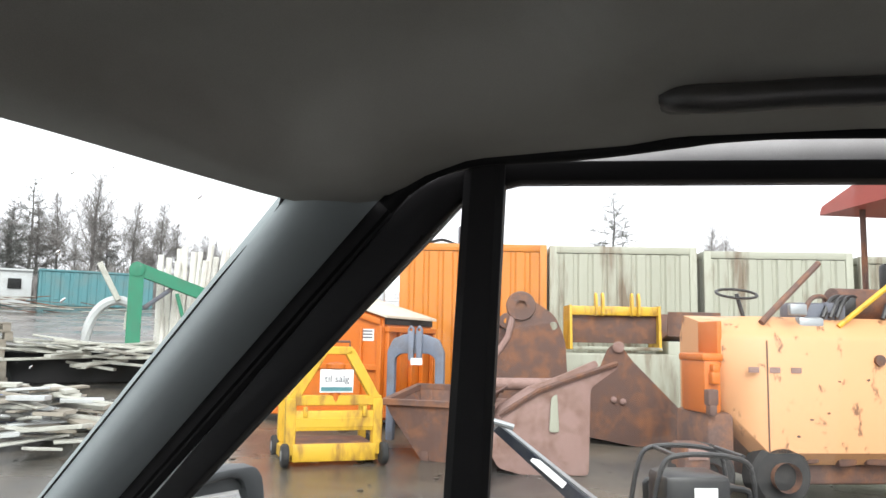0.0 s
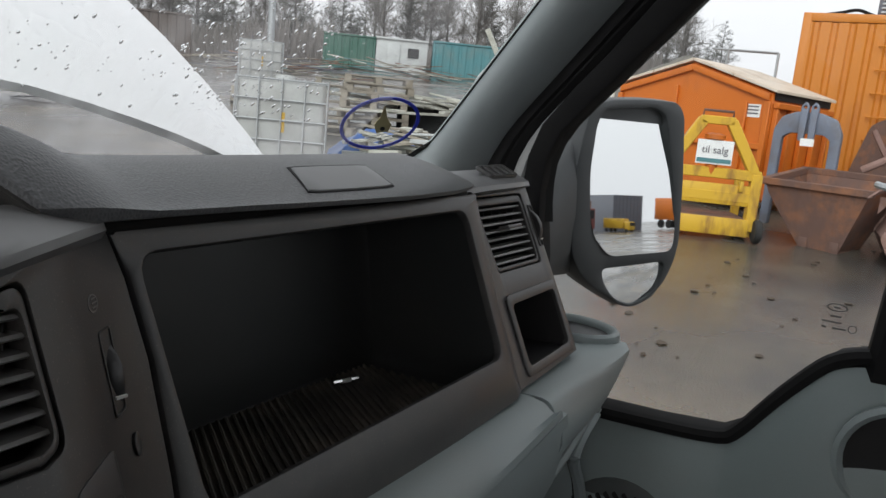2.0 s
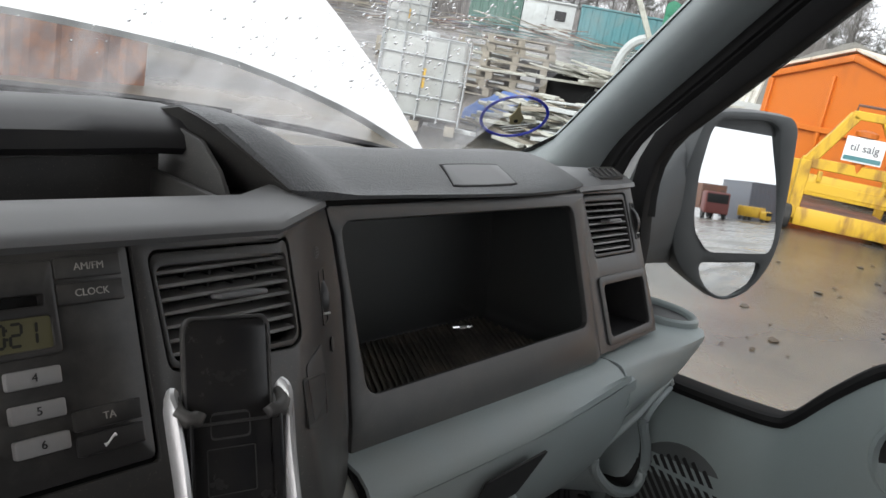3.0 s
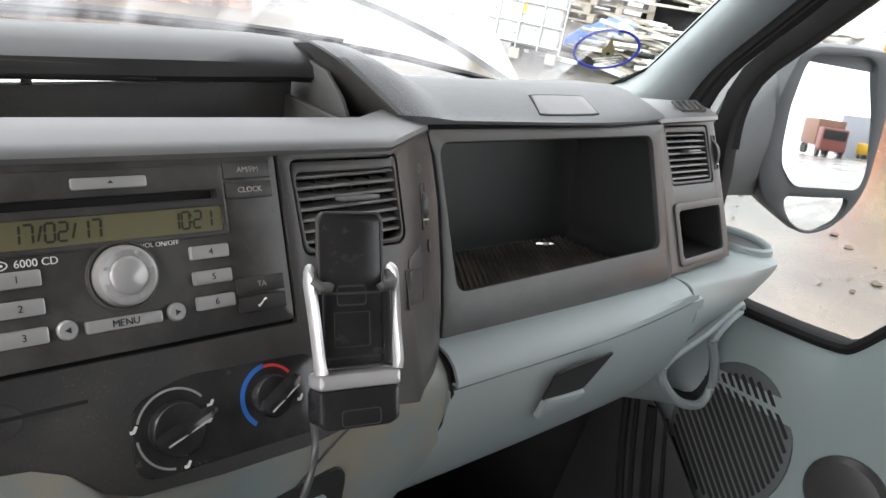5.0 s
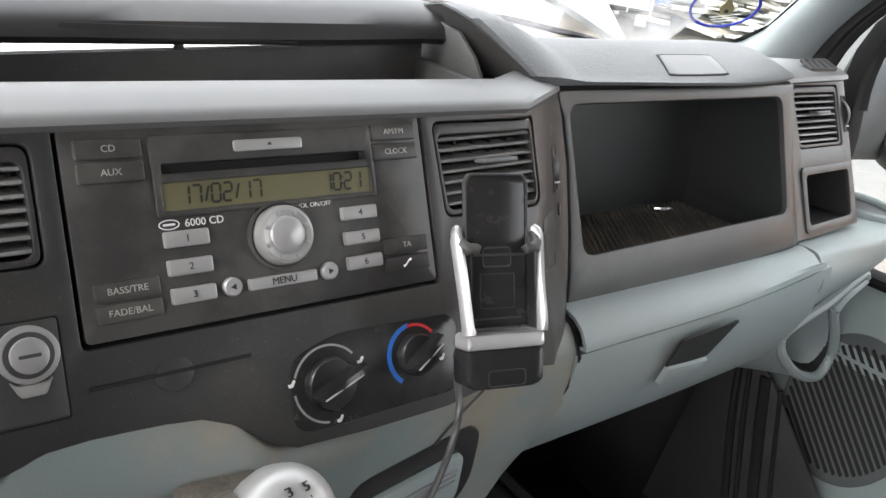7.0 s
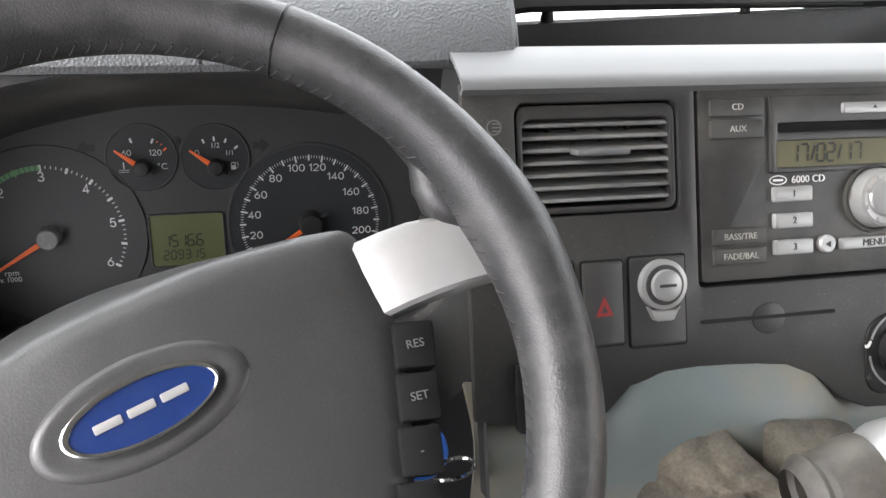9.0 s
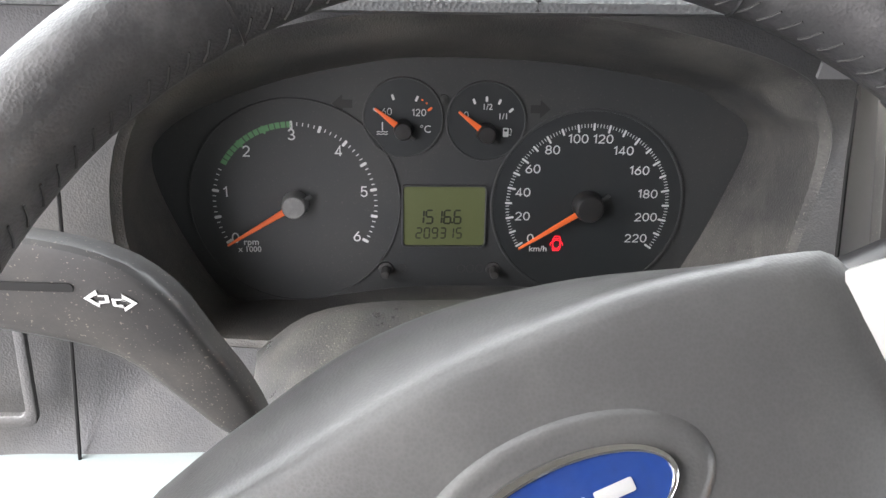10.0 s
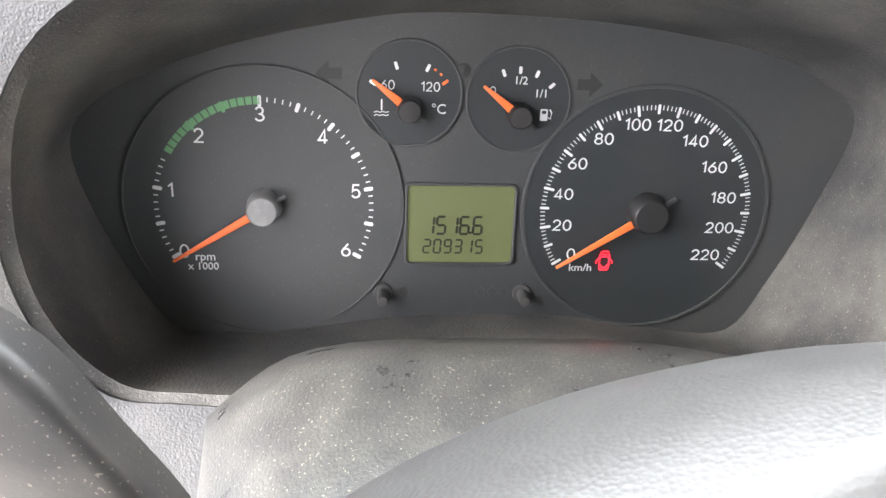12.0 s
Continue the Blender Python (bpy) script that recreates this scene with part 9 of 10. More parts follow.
# yellow compactor plate with long grey handle, and a grey generator, close to the van
PV = at(5.10, -0.86, gz(5.10, -0.86), 0, 0, 8)
pv = thing("plate_compactor", "yellow plate compactor with a long grey handle", "compactor", tuple(PV.translation))
part("base_plate", box((0.55, 0.80, 0.05), PV @ Matrix.Translation((0, 0, 0.05)), 0.02), M_STEEL, pv)
part("body", box((0.42, 0.60, 0.22), PV @ Matrix.Translation((0, 0.02, 0.26)), 0.03), M_YEL, pv, "yellow body")
part("engine", box((0.36, 0.40, 0.36), PV @ Matrix.Translation((-0.02, -0.1, 0.56)), 0.04), M_BLACK, pv)
part("nameplate", box((0.004, 0.26, 0.10), PV @ Matrix.Translation((-0.213, 0.05, 0.28))), M_PAPER, pv)
for z in (0.26, 0.30):
    part("text_bar", box((0.003, 0.20, 0.018), PV @ Matrix.Translation((-0.2165, 0.05, z))), M_STEEL, pv)
lettering("S", 0.11, PV @ Matrix.Translation((-0.214, 0.24, 0.30)) @ at(0, 0, 0, 90, 0, -90), M_STEEL, pv, "lettering", deep=0.001)
for x in (-0.22, 0.20):
    part("guard_tube", tube(smoothpath([PV @ Vector((x, y, z)) for y, z in ((-0.42, 0.30), (-0.42, 0.70), (-0.34, 0.84), (0.02, 0.86), (0.14, 0.76), (0.22, 0.34))], 4), 0.016, 8), M_BLACK, pv, "black tubular guard")
for y in (-0.36, 0.04):
    part("guard_tube", tube([PV @ Vector((-0.22, y, 0.855)), PV @ Vector((0.20, y, 0.855))], 0.014, 8), M_BLACK, pv)
part("engine_label", box((0.004, 0.14, 0.06), PV @ Matrix.Translation((-0.203, -0.14, 0.64))), M_PAPER, pv)
hp = [PV @ Vector(p) for p in ((-0.08, 0.26, 0.34), (-0.13, 0.62, 0.62), (-0.20, 1.10, 1.01))]
part("handle_beam", tube(hp, [0.085, 0.06, 0.035], 4), surface("dark_blue_paint", (0.018, 0.022, 0.034), 0.4, dirt=(0.08, 0.08, 0.08), amount=0.5, big=12, fine=90, bump=0.0), pv, "dark blue handle beam")
part("beam_cover", tube([p + Vector((-0.012, 0.0, 0.058 - 0.02 * k)) for k, p in enumerate(hp)], [0.03, 0.03, 0.024], 4), M_GALV, pv, "grey worn top plate")
part("decal", slab(rrect(-0.12, -0.02, 0.12, 0.02, 0.004), (), 0.003, flat(Matrix.Translation(hp[1].lerp(hp[2], 0.35) + Vector((-0.062, 0, 0.0))) @ at(0, 0, 0, 90, 0, -90) @ at(0, 0, 0, 0, 0, -39) @ at(0, 0, 0, 0, 0, 0)), ()), M_PAPER, pv)
part("handle_bar", tube(smoothpath([PV @ Vector(p) for p in ((-0.34, 1.02, 1.02), (-0.32, 1.20, 1.07), (-0.14, 1.24, 1.08), (0.02, 1.10, 1.05))], 4), 0.018, 8), M_GALV, pv)
GNM = at(5.60, -1.12, gz(5.60, -1.12) + 0.06, 0, 0, 12) @ Matrix.Scale(0.64, 4)
gn = thing("generator", "grey portable generator in a tubular frame", "generator", tuple(GNM.translation))
part("generator_case", box((0.62, 0.72, 0.50), GNM @ Matrix.Translation((0, 0, 0.42)), 0.05), surface("charcoal_case", (0.07, 0.075, 0.08), 0.5, bump=0.1, height=0.001, big=8), gn)
for x in (-0.33, 0.33):
    part("tube_frame", tube(smoothpath([GNM @ Vector((x, y, z)) for y, z in ((-0.40, 0.04), (-0.42, 0.60), (-0.34, 0.78), (0.34, 0.78), (0.42, 0.60), (0.40, 0.04))], 4), 0.022, 8), M_BLACK, gn)
for y in (-0.3, 0.3):
    part("tube_frame", tube([GNM @ Vector((-0.33, y, 0.78)), GNM @ Vector((0.33, y, 0.78))], 0.02, 8), M_BLACK, gn)
part("label_plate", box((0.004, 0.34, 0.10), GNM @ Matrix.Translation((-0.313, 0.0, 0.58))), M_PAPER, gn)
part("text_bar", box((0.003, 0.28, 0.03), GNM @ Matrix.Translation((-0.317, 0.0, 0.58))), M_STEEL, gn)
for k in range(3):
    part("exhaust", tube(smoothpath([GNM @ Vector(p) for p in ((-0.1 + 0.12 * k, 0.0, 0.68), (-0.1 + 0.12 * k, 0.02, 0.80), (-0.05 + 0.12 * k, 0.1, 0.84), (0.0 + 0.12 * k, 0.18, 0.78))], 4), 0.025, 8), M_GALV, gn)

# ---- further parts of the yard ----
# water tanks in cages
M_TANK = surface("dull_tank_plastic", (0.42, 0.43, 0.42), 0.5, dirt=(0.26, 0.26, 0.24), amount=0.7, big=2.5, fine=40, vary=0.1, bump=0.0)


def ibc(M, mat_group="caged water tanks"):
    t_ = thing("ibc_tank", "white plastic tank in a galvanised wire cage on a pallet", "tank", tuple(M.translation), mat_group)
    part("tank", box((0.96, 1.12, 0.92), M @ Matrix.Translation((0, 0, 0.63)), 0.06, 3), M_TANK, t_, "dull white plastic tank")
    part("lid", lathe([(0.11, 0), (0.11, 0.05), (0.0, 0.06)], M @ Matrix.Translation((0, 0, 1.09)), 20, False), M_GREYW, t_)
    for z in (0.20, 0.42, 0.64, 0.86, 1.08):
        part("cage_hoop", tube([M @ Vector((x, y, z)) for x, y in ((-0.50, -0.58), (0.50, -0.58), (0.50, 0.58), (-0.50, 0.58))], 0.011, 5, True), M_GALV, t_)
    for k in range(5):
        x = -0.5 + 0.25 * k
        for y in (-0.585, 0.585):
            part("cage_bar", tube([M @ Vector((x, y, 0.14)), M @ Vector((x, y, 1.10))], 0.011, 5), M_GALV, t_)
    for k in range(1, 5):
        y = -0.585 + 0.234 * k
        for x in (-0.505, 0.505):
            part("cage_bar", tube([M @ Vector((x, y, 0.14)), M @ Vector((x, y, 1.10))], 0.011, 5), M_GALV, t_)
    for x in (-0.42, 0, 0.42):
        part("pallet_foot", box((0.12, 1.1, 0.12), M @ Matrix.Translation((x, 0, 0.07)), 0.01), M_WOOD, t_)
    part("label", box((0.05, 0.004, 0.22), M @ Matrix.Translation((0.02, -0.565, 0.62))), M_YEL, t_, "small yellow label")
    return t_


I0 = ibc(at(0, 0, 0))
I0.matrix_basis = gm(7.16, 6.62, -51)
copy_thing(I0, gm(14.5, 14.1, -44, 0.35))
tank_rest = solo("timber_bearer", box((1.3, 1.3, 0.36), gm(14.5, 14.1, -44) @ Matrix.Translation((0, 0, 0.175)), 0.02), M_WOOD, "timber bearers under a caged tank", "bearer")


# stacks of pallets
def pallet():
    p = thing("pallet", "weathered wooden pallet in a stack", "pallet", (0, 0, 0), "stacked pallets")
    for k in range(5):
        part("top_board", box((1.2, 0.12, 0.022), at(0, -0.34 + 0.17 * k, 0.133), 0.003, 1), M_WOOD, p)
    for y in (-0.34, 0, 0.34):
        part("bottom_board", box((1.2, 0.10, 0.022), at(0, y, 0.011), 0.003, 1), M_WOOD, p)
        for x in (-0.54, 0, 0.54):
            part("block", box((0.12, 0.10, 0.10), at(x, y, 0.072), 0.003, 1), M_WOOD, p)
    return p


random.seed(3)
P0 = pallet()
P0.matrix_basis = gm(12.0, 8.75, -55)
for sx, sy, n_ in ((12.0, 8.75, 7), (12.6, 10.0, 6), (11.0, 9.3, 3)):
    for k in range(n_):
        if (sx, k) == (12.0, 0):
            continue
        copy_thing(P0, gm(sx + random.uniform(-0.05, 0.05), sy + random.uniform(-0.05, 0.05), -55 + random.uniform(-5, 5), 0.146 * k))


# heaps of pale boards
def boards(cx, cy, n_, spread, rz, top, name, label, mats, length=(1.2, 2.6), seed=1):
    random.seed(seed)
    t_ = thing(name, label, "timber heap", tuple(gm(cx, cy).translation))
    for k in range(n_):
        u = random.gauss(0, spread * 0.45)
        v = random.gauss(0, 0.35)
        h = max(0.03, top * (1 - (u / spread) ** 2 * 0.6 - (v / 1.0) ** 2 * 0.8) * random.random())
        M = gm(cx, cy, rz) @ Matrix.Translation((u, v, h)) @ at(0, 0, 0, random.uniform(-6, 6), random.uniform(-9, 9), random.gauss(0, 34))
        part("board", box((random.uniform(*length), random.uniform(0.09, 0.18), random.uniform(0.02, 0.05)), M, 0.004, 1), random.choice(mats), t_)
    return t_


boards(8.35, 5.45, 150, 1.0, -62, 0.62, "timber_heap", "heap of pale broken boards on the asphalt", [M_WOODP, M_WOODP, M_GREYW, M_WOOD], (0.25, 0.9), seed=4)
boards(13.3, 7.6, 60, 1.5, -58, 0.30, "timber_stack", "stack of long pale boards", [M_WOODP], (1.8, 3.4), seed=6)
st_ = solo("timber_support", box((2.6, 1.2, 0.5), gm(13.3, 7.6, -58) @ Matrix.Translation((0, 0, 0.25)), 0.03), M_RUBBER, "dark trestle under the stacked boards", "trestle")
for o in [o for o in scene.objects if o.name.startswith("timber_stack")]:
    o.matrix_basis = Matrix.Translation((0, 0, 0.36)) @ o.matrix_basis
tp = bmesh.new()
N_ = 14
random.seed(9)
gridv = [[tp.verts.new(gm(8.75, 6.35, -55) @ Vector(((i / N_ - 0.5) * 1.3, (j / N_ - 0.5) * 1.0, max(0.01, 0.48 * math.cos((i / N_ - 0.5) * 2.6) * math.cos((j / N_ - 0.5) * 2.6) + random.uniform(-0.05, 0.05))))) for j in range(N_ + 1)] for i in range(N_ + 1)]
for i in range(N_):
    for j in range(N_):
        tp.faces.new((gridv[i][j], gridv[i + 1][j], gridv[i + 1][j + 1], gridv[i][j + 1]))
solo("tarpaulin", thick(tp, 0.01), M_BTARP, "crumpled blue tarpaulin over a heap", "tarpaulin")

# green crane arm with a pale curved pipe and white posts
GA = gm(14.5, 7.25, -62)
ga = thing("crane_arm", "green steel crane arm standing in the yard", "crane arm", tuple(GA.translation))
beam(GA, (0, 0, 0), (0, 0, 2.0), 0.26, 0.24, M_GRN, ga, "mast")
beam(GA, (-0.06, 0, 2.02), (1.25, 0, 1.55), 0.20, 0.24, M_GRN, ga, "jib")
beam(GA, (0.75, 0, 1.55), (1.0, 0, 0.7), 0.07, 0.07, M_GRN, ga, "stay")
part("joint", lathe([(0.05, -0.15), (0.14, -0.14), (0.14, 0.14), (0.05, 0.15)], GA @ Matrix.Translation((0.0, 0, 1.98)) @ at(0, 0, 0, 90), 14), M_GRN, ga)
part("ram", tube([GA @ Vector((0.16, 0, 1.25)), GA @ Vector((0.7, 0, 1.68))], 0.045, 8), M_STEEL, ga)
part("mast_foot", box((0.8, 0.8, 0.2), GA @ Matrix.Translation((0, 0, 0.1)), 0.02), M_GRN, ga)
PPM = gm(15.6, 8.15, -60)
pp = thing("bent_pipe", "pale grey bent pipe behind the green arm", "pipe", tuple(PPM.translation))
part("pipe_arc", tube([PPM @ Vector((-0.55 * math.cos(k * 0.157), 0, 0.55 + 0.80 * math.sin(k * 0.157))) for k in range(-3, 15)], 0.10, 8), M_GREYW, pp)
beam(PPM, (-0.40, -0.1, 2.1), (0.0, -0.1, 1.35), 0.11, 0.11, M_WOODP, pp, "strut")
random.seed(8)
WPM = gm(15.6, 6.75, -62)
wp = thing("white_posts", "bundle of white plastic marker posts leaning together", "marker posts", tuple(WPM.translation))
M_POST = surface("white_post_plastic", (0.72, 0.71, 0.66), 0.5, dirt=(0.45, 0.43, 0.37), amount=0.5, big=4, fine=50, bump=0.0)
for k in range(17):
    x = -0.62 + 0.115 * k
    part("post", tube([WPM @ Vector((x * 0.8, random.uniform(-0.15, 0.15), 0.5)), WPM @ Vector((x + random.uniform(-0.02, 0.12), random.uniform(-0.25, 0.25), 2.25 + 0.02 * k + random.uniform(-0.22, 0.14)))], 0.06, 7), M_POST, wp)
part("post_rack", box((2.0, 0.5, 0.5), WPM @ Matrix.Translation((0.2, 0, 0.25)), 0.02), M_GREYW, wp)
RFM = gm(15.1, 7.75, -60)
rf = thing("warning_flag", "small red and white warning board", "warning board", tuple(RFM.translation))
part("board", slab([(0, 0.05), (0.20, 0.0), (0.24, 0.38), (0.02, 0.40)], (), 0.02, flat(RFM @ Matrix.Translation((0, 0, 0.75)) @ at(0, 0, 0, 90)), ()), M_WOODP, rf)
part("red_field", slab([(0.03, 0.08), (0.18, 0.03), (0.21, 0.24)], (), 0.004, flat(RFM @ Matrix.Translation((0, -0.012, 0.75)) @ at(0, 0, 0, 90)), ()), M_REDP, rf)
part("stake", tube([RFM @ Vector((0.12, 0.02, 0)), RFM @ Vector((0.12, 0.02, 0.9))], 0.02, 6), M_WOODP, rf)


# far containers and huts
def far_box(x, y, rz, L, D, H, mat, label, name="storage_container", door=False, ribs=True):
    M = gm(x, y, rz, -0.1)
    t_ = thing(name, label, "container", tuple(M.translation), "far containers")
    if ribs:
        part("long_wall", corrugated(L, H - 0.2, 0.05, 0.5, M @ Matrix.Translation((-L / 2, -D / 2, 0.1))), mat, t_)
    part("body", box((L - 0.02, D - 0.14, H - 0.02), M @ Matrix.Translation((0, 0.04, H / 2)), 0.03), mat, t_)
    part("roof", box((L + 0.05, D + 0.05, 0.12), M @ Matrix.Translation((0, 0, H)), 0.02), mat, t_)
    if door:
        part("window", box((0.7, 0.05, 0.6), M @ Matrix.Translation((0.75, -D / 2 + 0.05, 1.35)), 0.02), M_GROOVE, t_, "dark window")
        part("door", box((0.8, 0.05, 1.8), M @ Matrix.Translation((-0.5, -D / 2 + 0.05, 0.95)), 0.02), M_GREYW, t_)
    return t_


far_box(42.2, 32.9, -56, 3.3, 2.4, 2.15, surface("far_green_paint", (0.05, 0.13, 0.10), 0.6, big=0.6, bump=0.0), "dark green steel storage container")
far_box(44.0, 30.1, -56, 3.3, 2.4, 2.15, M_GREYW, "white site hut with a dark window", "site_hut", True, False)
far_box(46.9, 25.8, -56, 6.4, 2.4, 2.15, M_TEALC, "faded teal steel storage container")
far_box(31.0, 42.0, -40, 9.0, 2.6, 2.6, surface("far_brown_paint", (0.11, 0.09, 0.08), 0.7, big=0.6, bump=0.0), "dark brown storage shed")
far_box(22.0, 44.0, -30, 8.0, 2.6, 2.6, M_STEEL, "plain grey steel storage container")
far_box(12.0, 40.0, -20, 7.0, 2.5, 2.5, M_TEALC, "faded teal steel storage container")
far_box(-2.0, 26.0, 5, 6.0, 2.5, 2.3, M_RUST, "rusty brown storage container")
far_box(2.6, 10.9, -18, 5.6, 2.2, 1.9, M_RUST, "rusty brown scrap container with ribbed sides", "scrap_container")
far_box(4.0, 22.0, -10, 6.0, 2.4, 1.2, M_RUST, "low rusty open container")
boards(36.0, 25.0, 50, 6.0, -52, 0.9, "far_heap", "far heap of pipes and timber", [M_WOOD, M_WOODP, M_RUST, M_TEALC], (1.5, 4.0), 12)
boards(28.0, 26.0, 40, 5.0, -45, 0.8, "far_heap", "far heap of scrap and timber", [M_WOOD, M_STEEL, M_RUST], (1.5, 3.0), 14)
boards(8.0, 15.0, 30, 2.5, -30, 0.9, "far_heap", "heap of grey scrap timber", [M_WOOD, M_STEEL, M_WOODP], (1.0, 2.6), 15)
# lamp post
lp = thing("lamp_post", "tall grey steel lamp post", "lamp post", tuple(gm(26.5, 25.1).translation))
part("pole", tube([gm(26.5, 25.1) @ Vector((0, 0, 0)), gm(26.5, 25.1) @ Vector((0, 0, 13))], [0.17, 0.09], 10), M_GALV, lp)
part("lantern", box((0.3, 0.8, 0.12), gm(26.5, 25.1) @ Matrix.Translation((0, 0.4, 13.0)), 0.03), M_STEEL, lp)
# gravel heap and fence behind the orange bin
bmh = bmesh.new()
random.seed(21)
NH = 24
hv = []
for i in range(NH + 1):
    row = []
    for j in range(NH + 1):
        u, v = (i / NH - 0.5) * 2, (j / NH - 0.5) * 2
        h = max(0, 1 - math.sqrt(u * u + v * v)) * 2.3 + random.uniform(-0.06, 0.06)
        x, y = 27 + 4.2 * u, 7.2 + 4.2 * v
        row.append(bmh.verts.new((x, y, gz(x, y) + h - 0.1)))
    hv.append(row)
for i in range(NH):
    for j in range(NH):
        bmh.faces.new((hv[i][j], hv[i + 1][j], hv[i + 1][j + 1], hv[i][j + 1]))
solo("gravel_heap", bmh, surface("grey_gravel", (0.17, 0.16, 0.14), 0.9, dirt=(0.11, 0.105, 0.09), amount=0.6, big=2, fine=14, vary=0.3, bump=0.6, height=0.05), "grey heap of gravel behind the containers", "gravel heap")
fn = thing("railing", "thin steel railing beside the orange container", "railing", tuple(gm(12.6, 3.4).translation))
for z in (1.55, 1.95):
    part("rail", tube([gm(12.8, 2.2) @ Vector((0, 0, z)), gm(12.68, 3.1) @ Vector((0, 0, z))], 0.02, 6), M_GALV, fn)
for k in range(2):
    part("post", tube([Vector((12.8 - 0.1 * k, 2.2 + 0.7 * k, gz(12.8, 2.2 + 0.7 * k))), Vector((12.8 - 0.1 * k, 2.2 + 0.7 * k, gz(12.8, 2.2 + 0.7 * k) + 1.95))], 0.02, 6), M_GALV, fn)

# vehicles parked behind, seen in the mirror
def truck(M, mat, cabmat, label):
    t_ = thing("lorry", label, "lorry", tuple(M.translation), "parked lorries")
    part("load_body", box((2.5, 6.5, 2.6), M @ Matrix.Translation((0, 1.0, 2.3)), 0.05), mat, t_)
    part("cab", box((2.4, 1.9, 2.2), M @ Matrix.Translation((0, -3.4, 1.75)), 0.15, 3), cabmat, t_)
    part("windscreen", box((2.1, 0.05, 0.9), M @ Matrix.Translation((0, -4.36, 2.2)), 0.02), M_GROOVE, t_)
    for x in (-1.05, 1.05):
        for y in (-3.3, 2.0, 3.3):
            part("wheel", lathe([(0.2, -0.15), (0.45, -0.15), (0.5, -0.1), (0.5, 0.1), (0.45, 0.15), (0.2, 0.15)], M @ Matrix.Translation((x, y, 0.5)) @ at(0, 0, 0, 0, 90), 20), M_TYRE, t_)
    return t_


M_DRED = surface("dull_red_paint", (0.15, 0.04, 0.035), 0.5, big=2, fine=30, bump=0.0)
truck(gm(14.6, -85.5, 176), M_RUST, M_DRED, "lorry with a red cab and brown body")
truck(gm(29.0, -92.0, 150), M_ORA, M_ORA, "lorry with an orange body and cab")
truck(gm(19.6, -86.0, 140) @ Matrix.Scale(0.42, 4), M_YEL, M_YEL, "small yellow tipper with a yellow cab")
far_box(20.8, -95.0, 158, 4.0, 6.0, 4.4, M_STEEL, "large dark grey steel shed", "steel_shed", False, True)


# ---- bare winter trees ----
def tree_mesh(seed, H, conifer):
    random.seed(seed)
    tv, tf, cv_, cf = [], [], [], []

    def stick(V, F, a, b, ra, rb, n=4):
        d = (b - a)
        if d.length < 1e-6:
            return
        d.normalize()
        s = d.cross(Vector((0.3, 0.5, 0.81))).normalized()
        t_ = s.cross(d)
        base = len(V)
        for p, r in ((a, ra), (b, rb)):
            for k in range(n):
                V.append(p + r * (math.cos(2 * math.pi * k / n) * s + math.sin(2 * math.pi * k / n) * t_))
        for k in range(n):
            j = (k + 1) % n
            F.append((base + k, base + j, base + n + j, base + n + k))

    lean = Vector((random.uniform(-0.03, 0.03), random.uniform(-0.03, 0.03), 1)).normalized()
    pts = [Vector((0, 0, -0.3))]
    for k in range(1, 9):
        pts.append(Vector((0, 0, 0)) + lean * H * k / 8 + Vector((random.uniform(-1, 1), random.uniform(-1, 1), 0)) * 0.02 * H * k / 16)
    for k in range(8):
        stick(tv, tf, pts[k], pts[k + 1], 0.018 * H * (1 - k / 8.6), 0.018 * H * (1 - (k + 1) / 8.6), 6)

    def branch(a, d, L, r, depth):
        p = a
        for k in range(3 if depth else 1):
            d2 = (d + Vector((random.gauss(0, 0.14), random.gauss(0, 0.14), random.gauss(0.06 if not conifer else 0.02, 0.08)))).normalized()
            q = p + d2 * L / (3 if depth else 1)
            wide = 1.7 if conifer and depth == 0 else 1.0
            stick(cv_, cf, p, q, r * wide * (1 - k / 3.4), r * wide * (1 - (k + 1) / 3.4), 3)
            if depth > 0:
                for _ in range(2 if depth > 1 else 5):
                    side = Vector((random.gauss(0, 1), random.gauss(0, 1), random.gauss(0.15, 0.5))).normalized()
                    branch(p.lerp(q, random.random()), (d2 * 0.75 + side * 0.75).normalized(), L * random.uniform(0.38, 0.6), r * 0.5, depth - 1)
            p, d = q, d2

    n_l = 40 if conifer else 32
    for i in range(n_l):
        s = 0.16 + 0.82 * (i + random.random()) / n_l if conifer else 0.18 + 0.78 * (i + random.random()) / n_l
        a = pts[min(7, int(s * 8))].lerp(pts[min(8, int(s * 8) + 1)], s * 8 % 1)
        az = i * 2.4 + random.uniform(-0.4, 0.4)
        if conifer:
            L, el = H * 0.27 * (1.04 - s) + 0.3, -0.10 + 0.45 * s
        else:
            L, el = H * 0.42 * (1.14 - s) * random.uniform(0.7, 1.1), 0.80 + 0.4 * s
        branch(a, Vector((math.cos(az) * math.cos(el), math.sin(az) * math.cos(el), math.sin(el))), L, 0.0052 * H * (1.15 - s), 2)
    out = []
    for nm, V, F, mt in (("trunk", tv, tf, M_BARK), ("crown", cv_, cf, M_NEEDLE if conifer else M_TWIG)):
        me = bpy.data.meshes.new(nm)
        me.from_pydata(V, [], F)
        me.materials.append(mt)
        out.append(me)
    return out


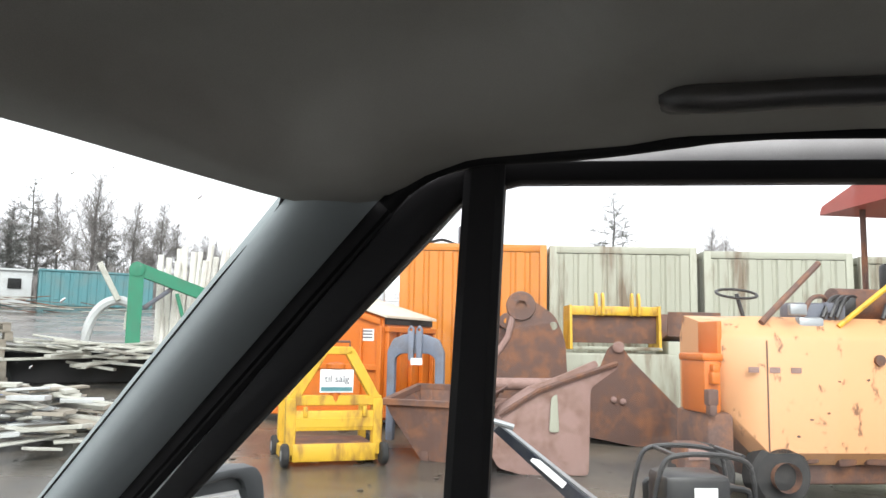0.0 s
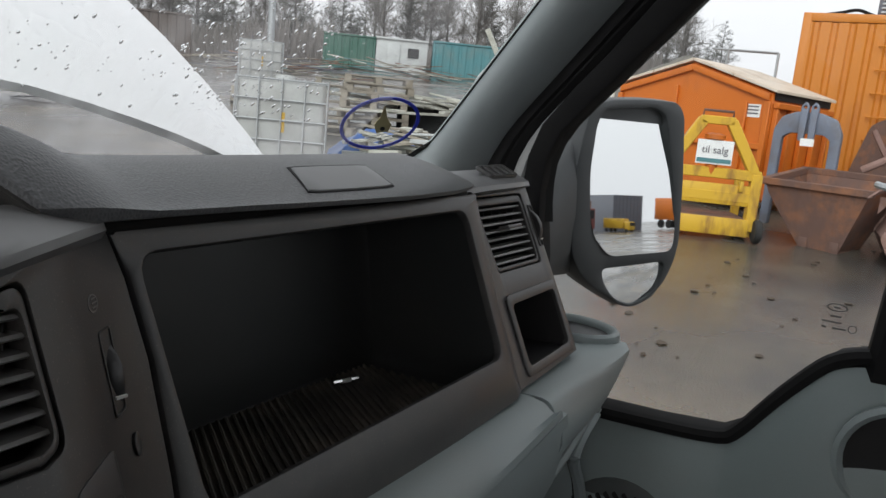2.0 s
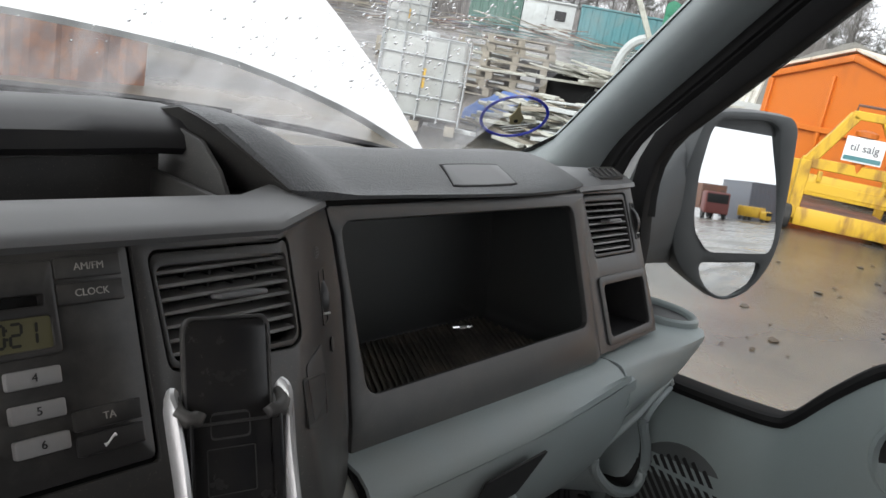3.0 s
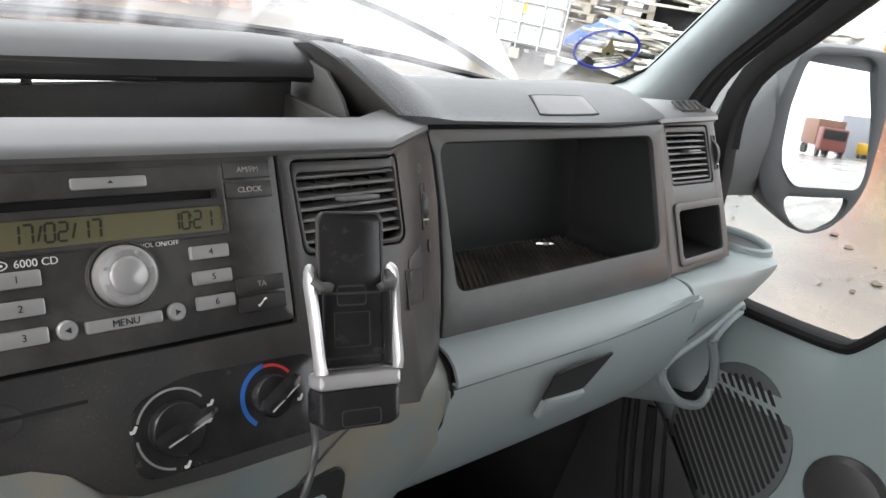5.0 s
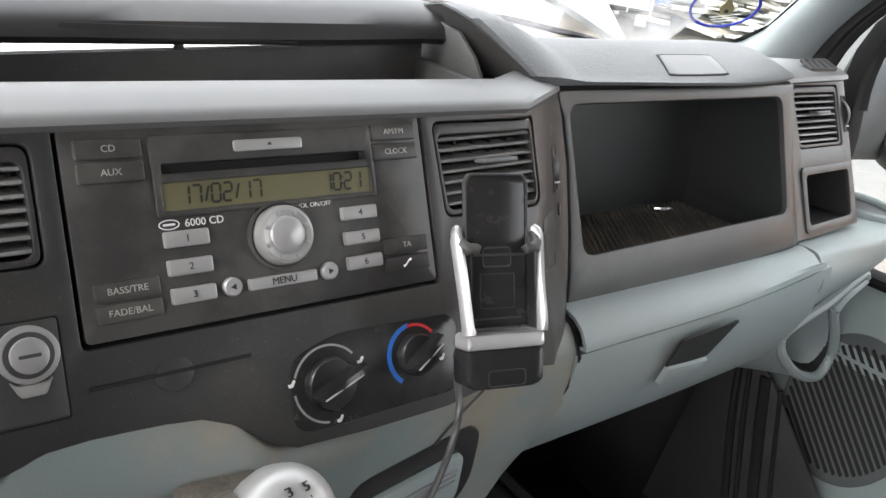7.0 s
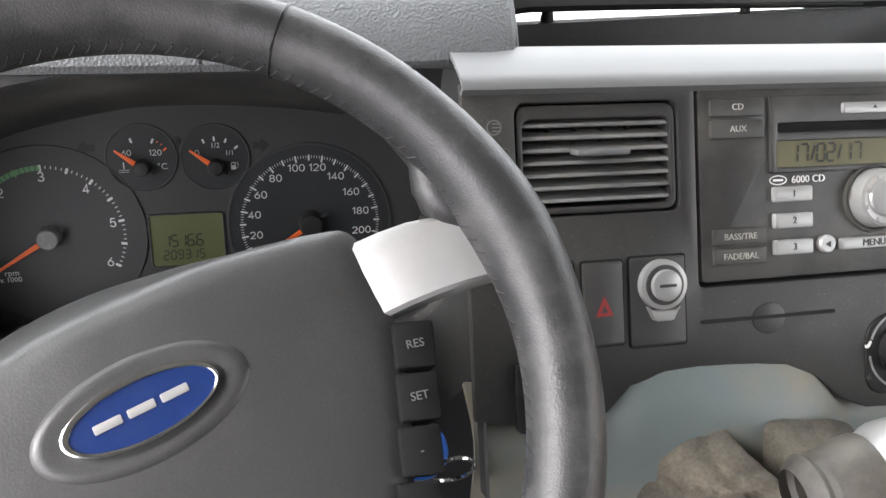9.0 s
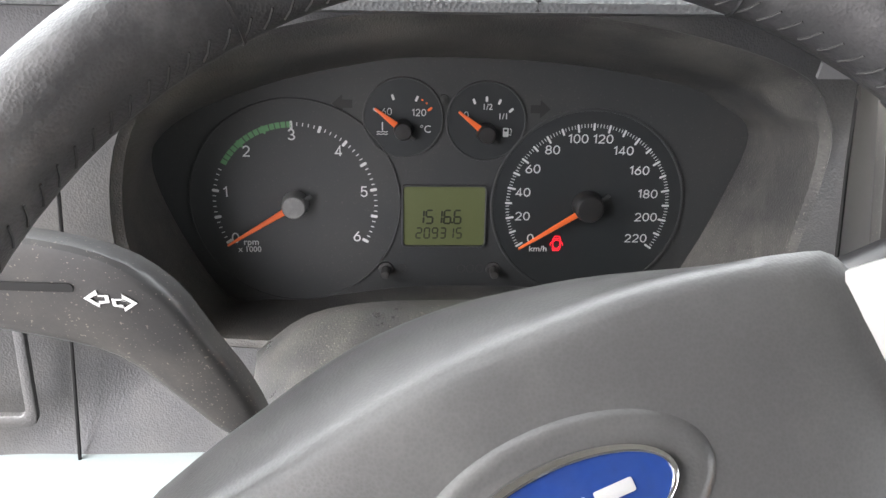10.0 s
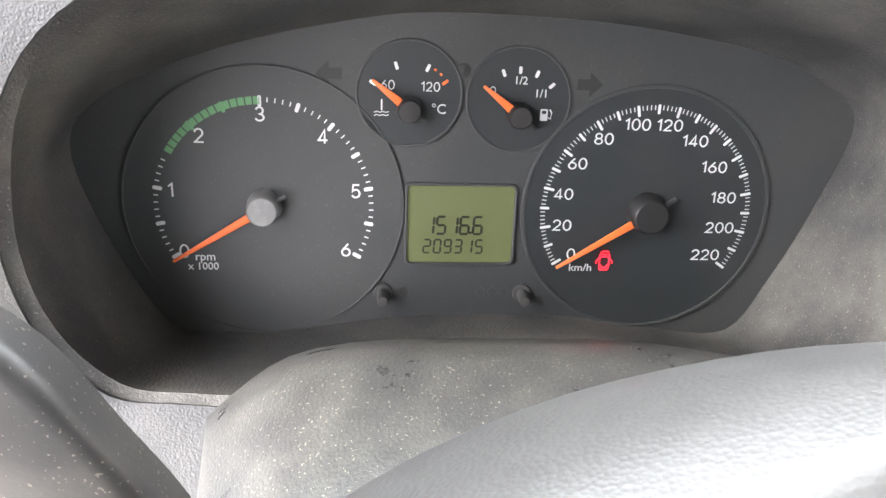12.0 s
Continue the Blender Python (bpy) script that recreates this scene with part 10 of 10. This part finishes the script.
KINDS = []
for sd, H, con_ in ((1, 11, False), (2, 13, False), (3, 12, True), (4, 14, True), (5, 9, False), (6, 10, True)):
    t_ = thing("conifer" if con_ else "bare_tree", "thin dull larch with drooping branches" if con_ else "bare leafless tree with fine twigs, paled for haze", "tree", (0, 0, 0), "trees round the yard")
    for me in tree_mesh(sd, H, con_):
        part(me.name, me, None, t_)
    KINDS.append(t_)
random.seed(31)
NEAR_TREES = ((49.0, -5.9, 3, 0.60), (50.0, -12.2, 0, 0.60), (56.0, -10.9, 4, 0.58), (57.0, -12.6, 4, 0.52), (55.0, -4.3, 4, 0.50), (60.0, 5.3, 4, 0.62), (60.0, 6.6, 1, 0.45), (62.0, -16.0, 0, 0.62))
spots = [(x, y, k, h) for x, y, k, h in NEAR_TREES]
for i in range(120):
    az = radians(13 + 99 * (i + random.uniform(-0.45, 0.45)) / 120)
    d = random.uniform(66, 86)
    spots.append((d * math.cos(az), d * math.sin(az), random.choice((0, 1, 4, 0, 1, 4, 2, 3, 5)), random.uniform(0.44, 0.80)))
FIRST = set()
for x, y, k, h in spots:
    if k in FIRST:
        o = copy_thing(KINDS[k], gm(x, y, random.uniform(0, 360)))
    else:
        o = KINDS[k]
        o.matrix_basis = gm(x, y, random.uniform(0, 360))
        FIRST.add(k)
    o.scale = (h, h, h)
# undergrowth along the far edge
ug, uf = [], []
random.seed(17)
for i in range(26000):
    az = radians(random.uniform(11, 112))
    d = random.uniform(58, 88)
    x, y = d * math.cos(az), d * math.sin(az)
    h = random.uniform(0.7, 3.4) * (0.75 + 0.35 * math.sin(az * 23) * math.sin(az * 7.3))
    w = random.uniform(0.03, 0.10)
    dx, dy = random.uniform(-0.7, 0.7), random.uniform(-0.7, 0.7)
    b0 = len(ug)
    z0 = gz(x, y)
    ug += [(x, y, z0), (x + w, y - w, z0), (x + dx + w * 0.5, y + dy - w * 0.5, z0 + h * 0.9), (x + dx, y + dy, z0 + h)]
    uf.append((b0, b0 + 1, b0 + 2, b0 + 3))
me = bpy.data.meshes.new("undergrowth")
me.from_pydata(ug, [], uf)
# Shares the twig colour that is lightened for haze.
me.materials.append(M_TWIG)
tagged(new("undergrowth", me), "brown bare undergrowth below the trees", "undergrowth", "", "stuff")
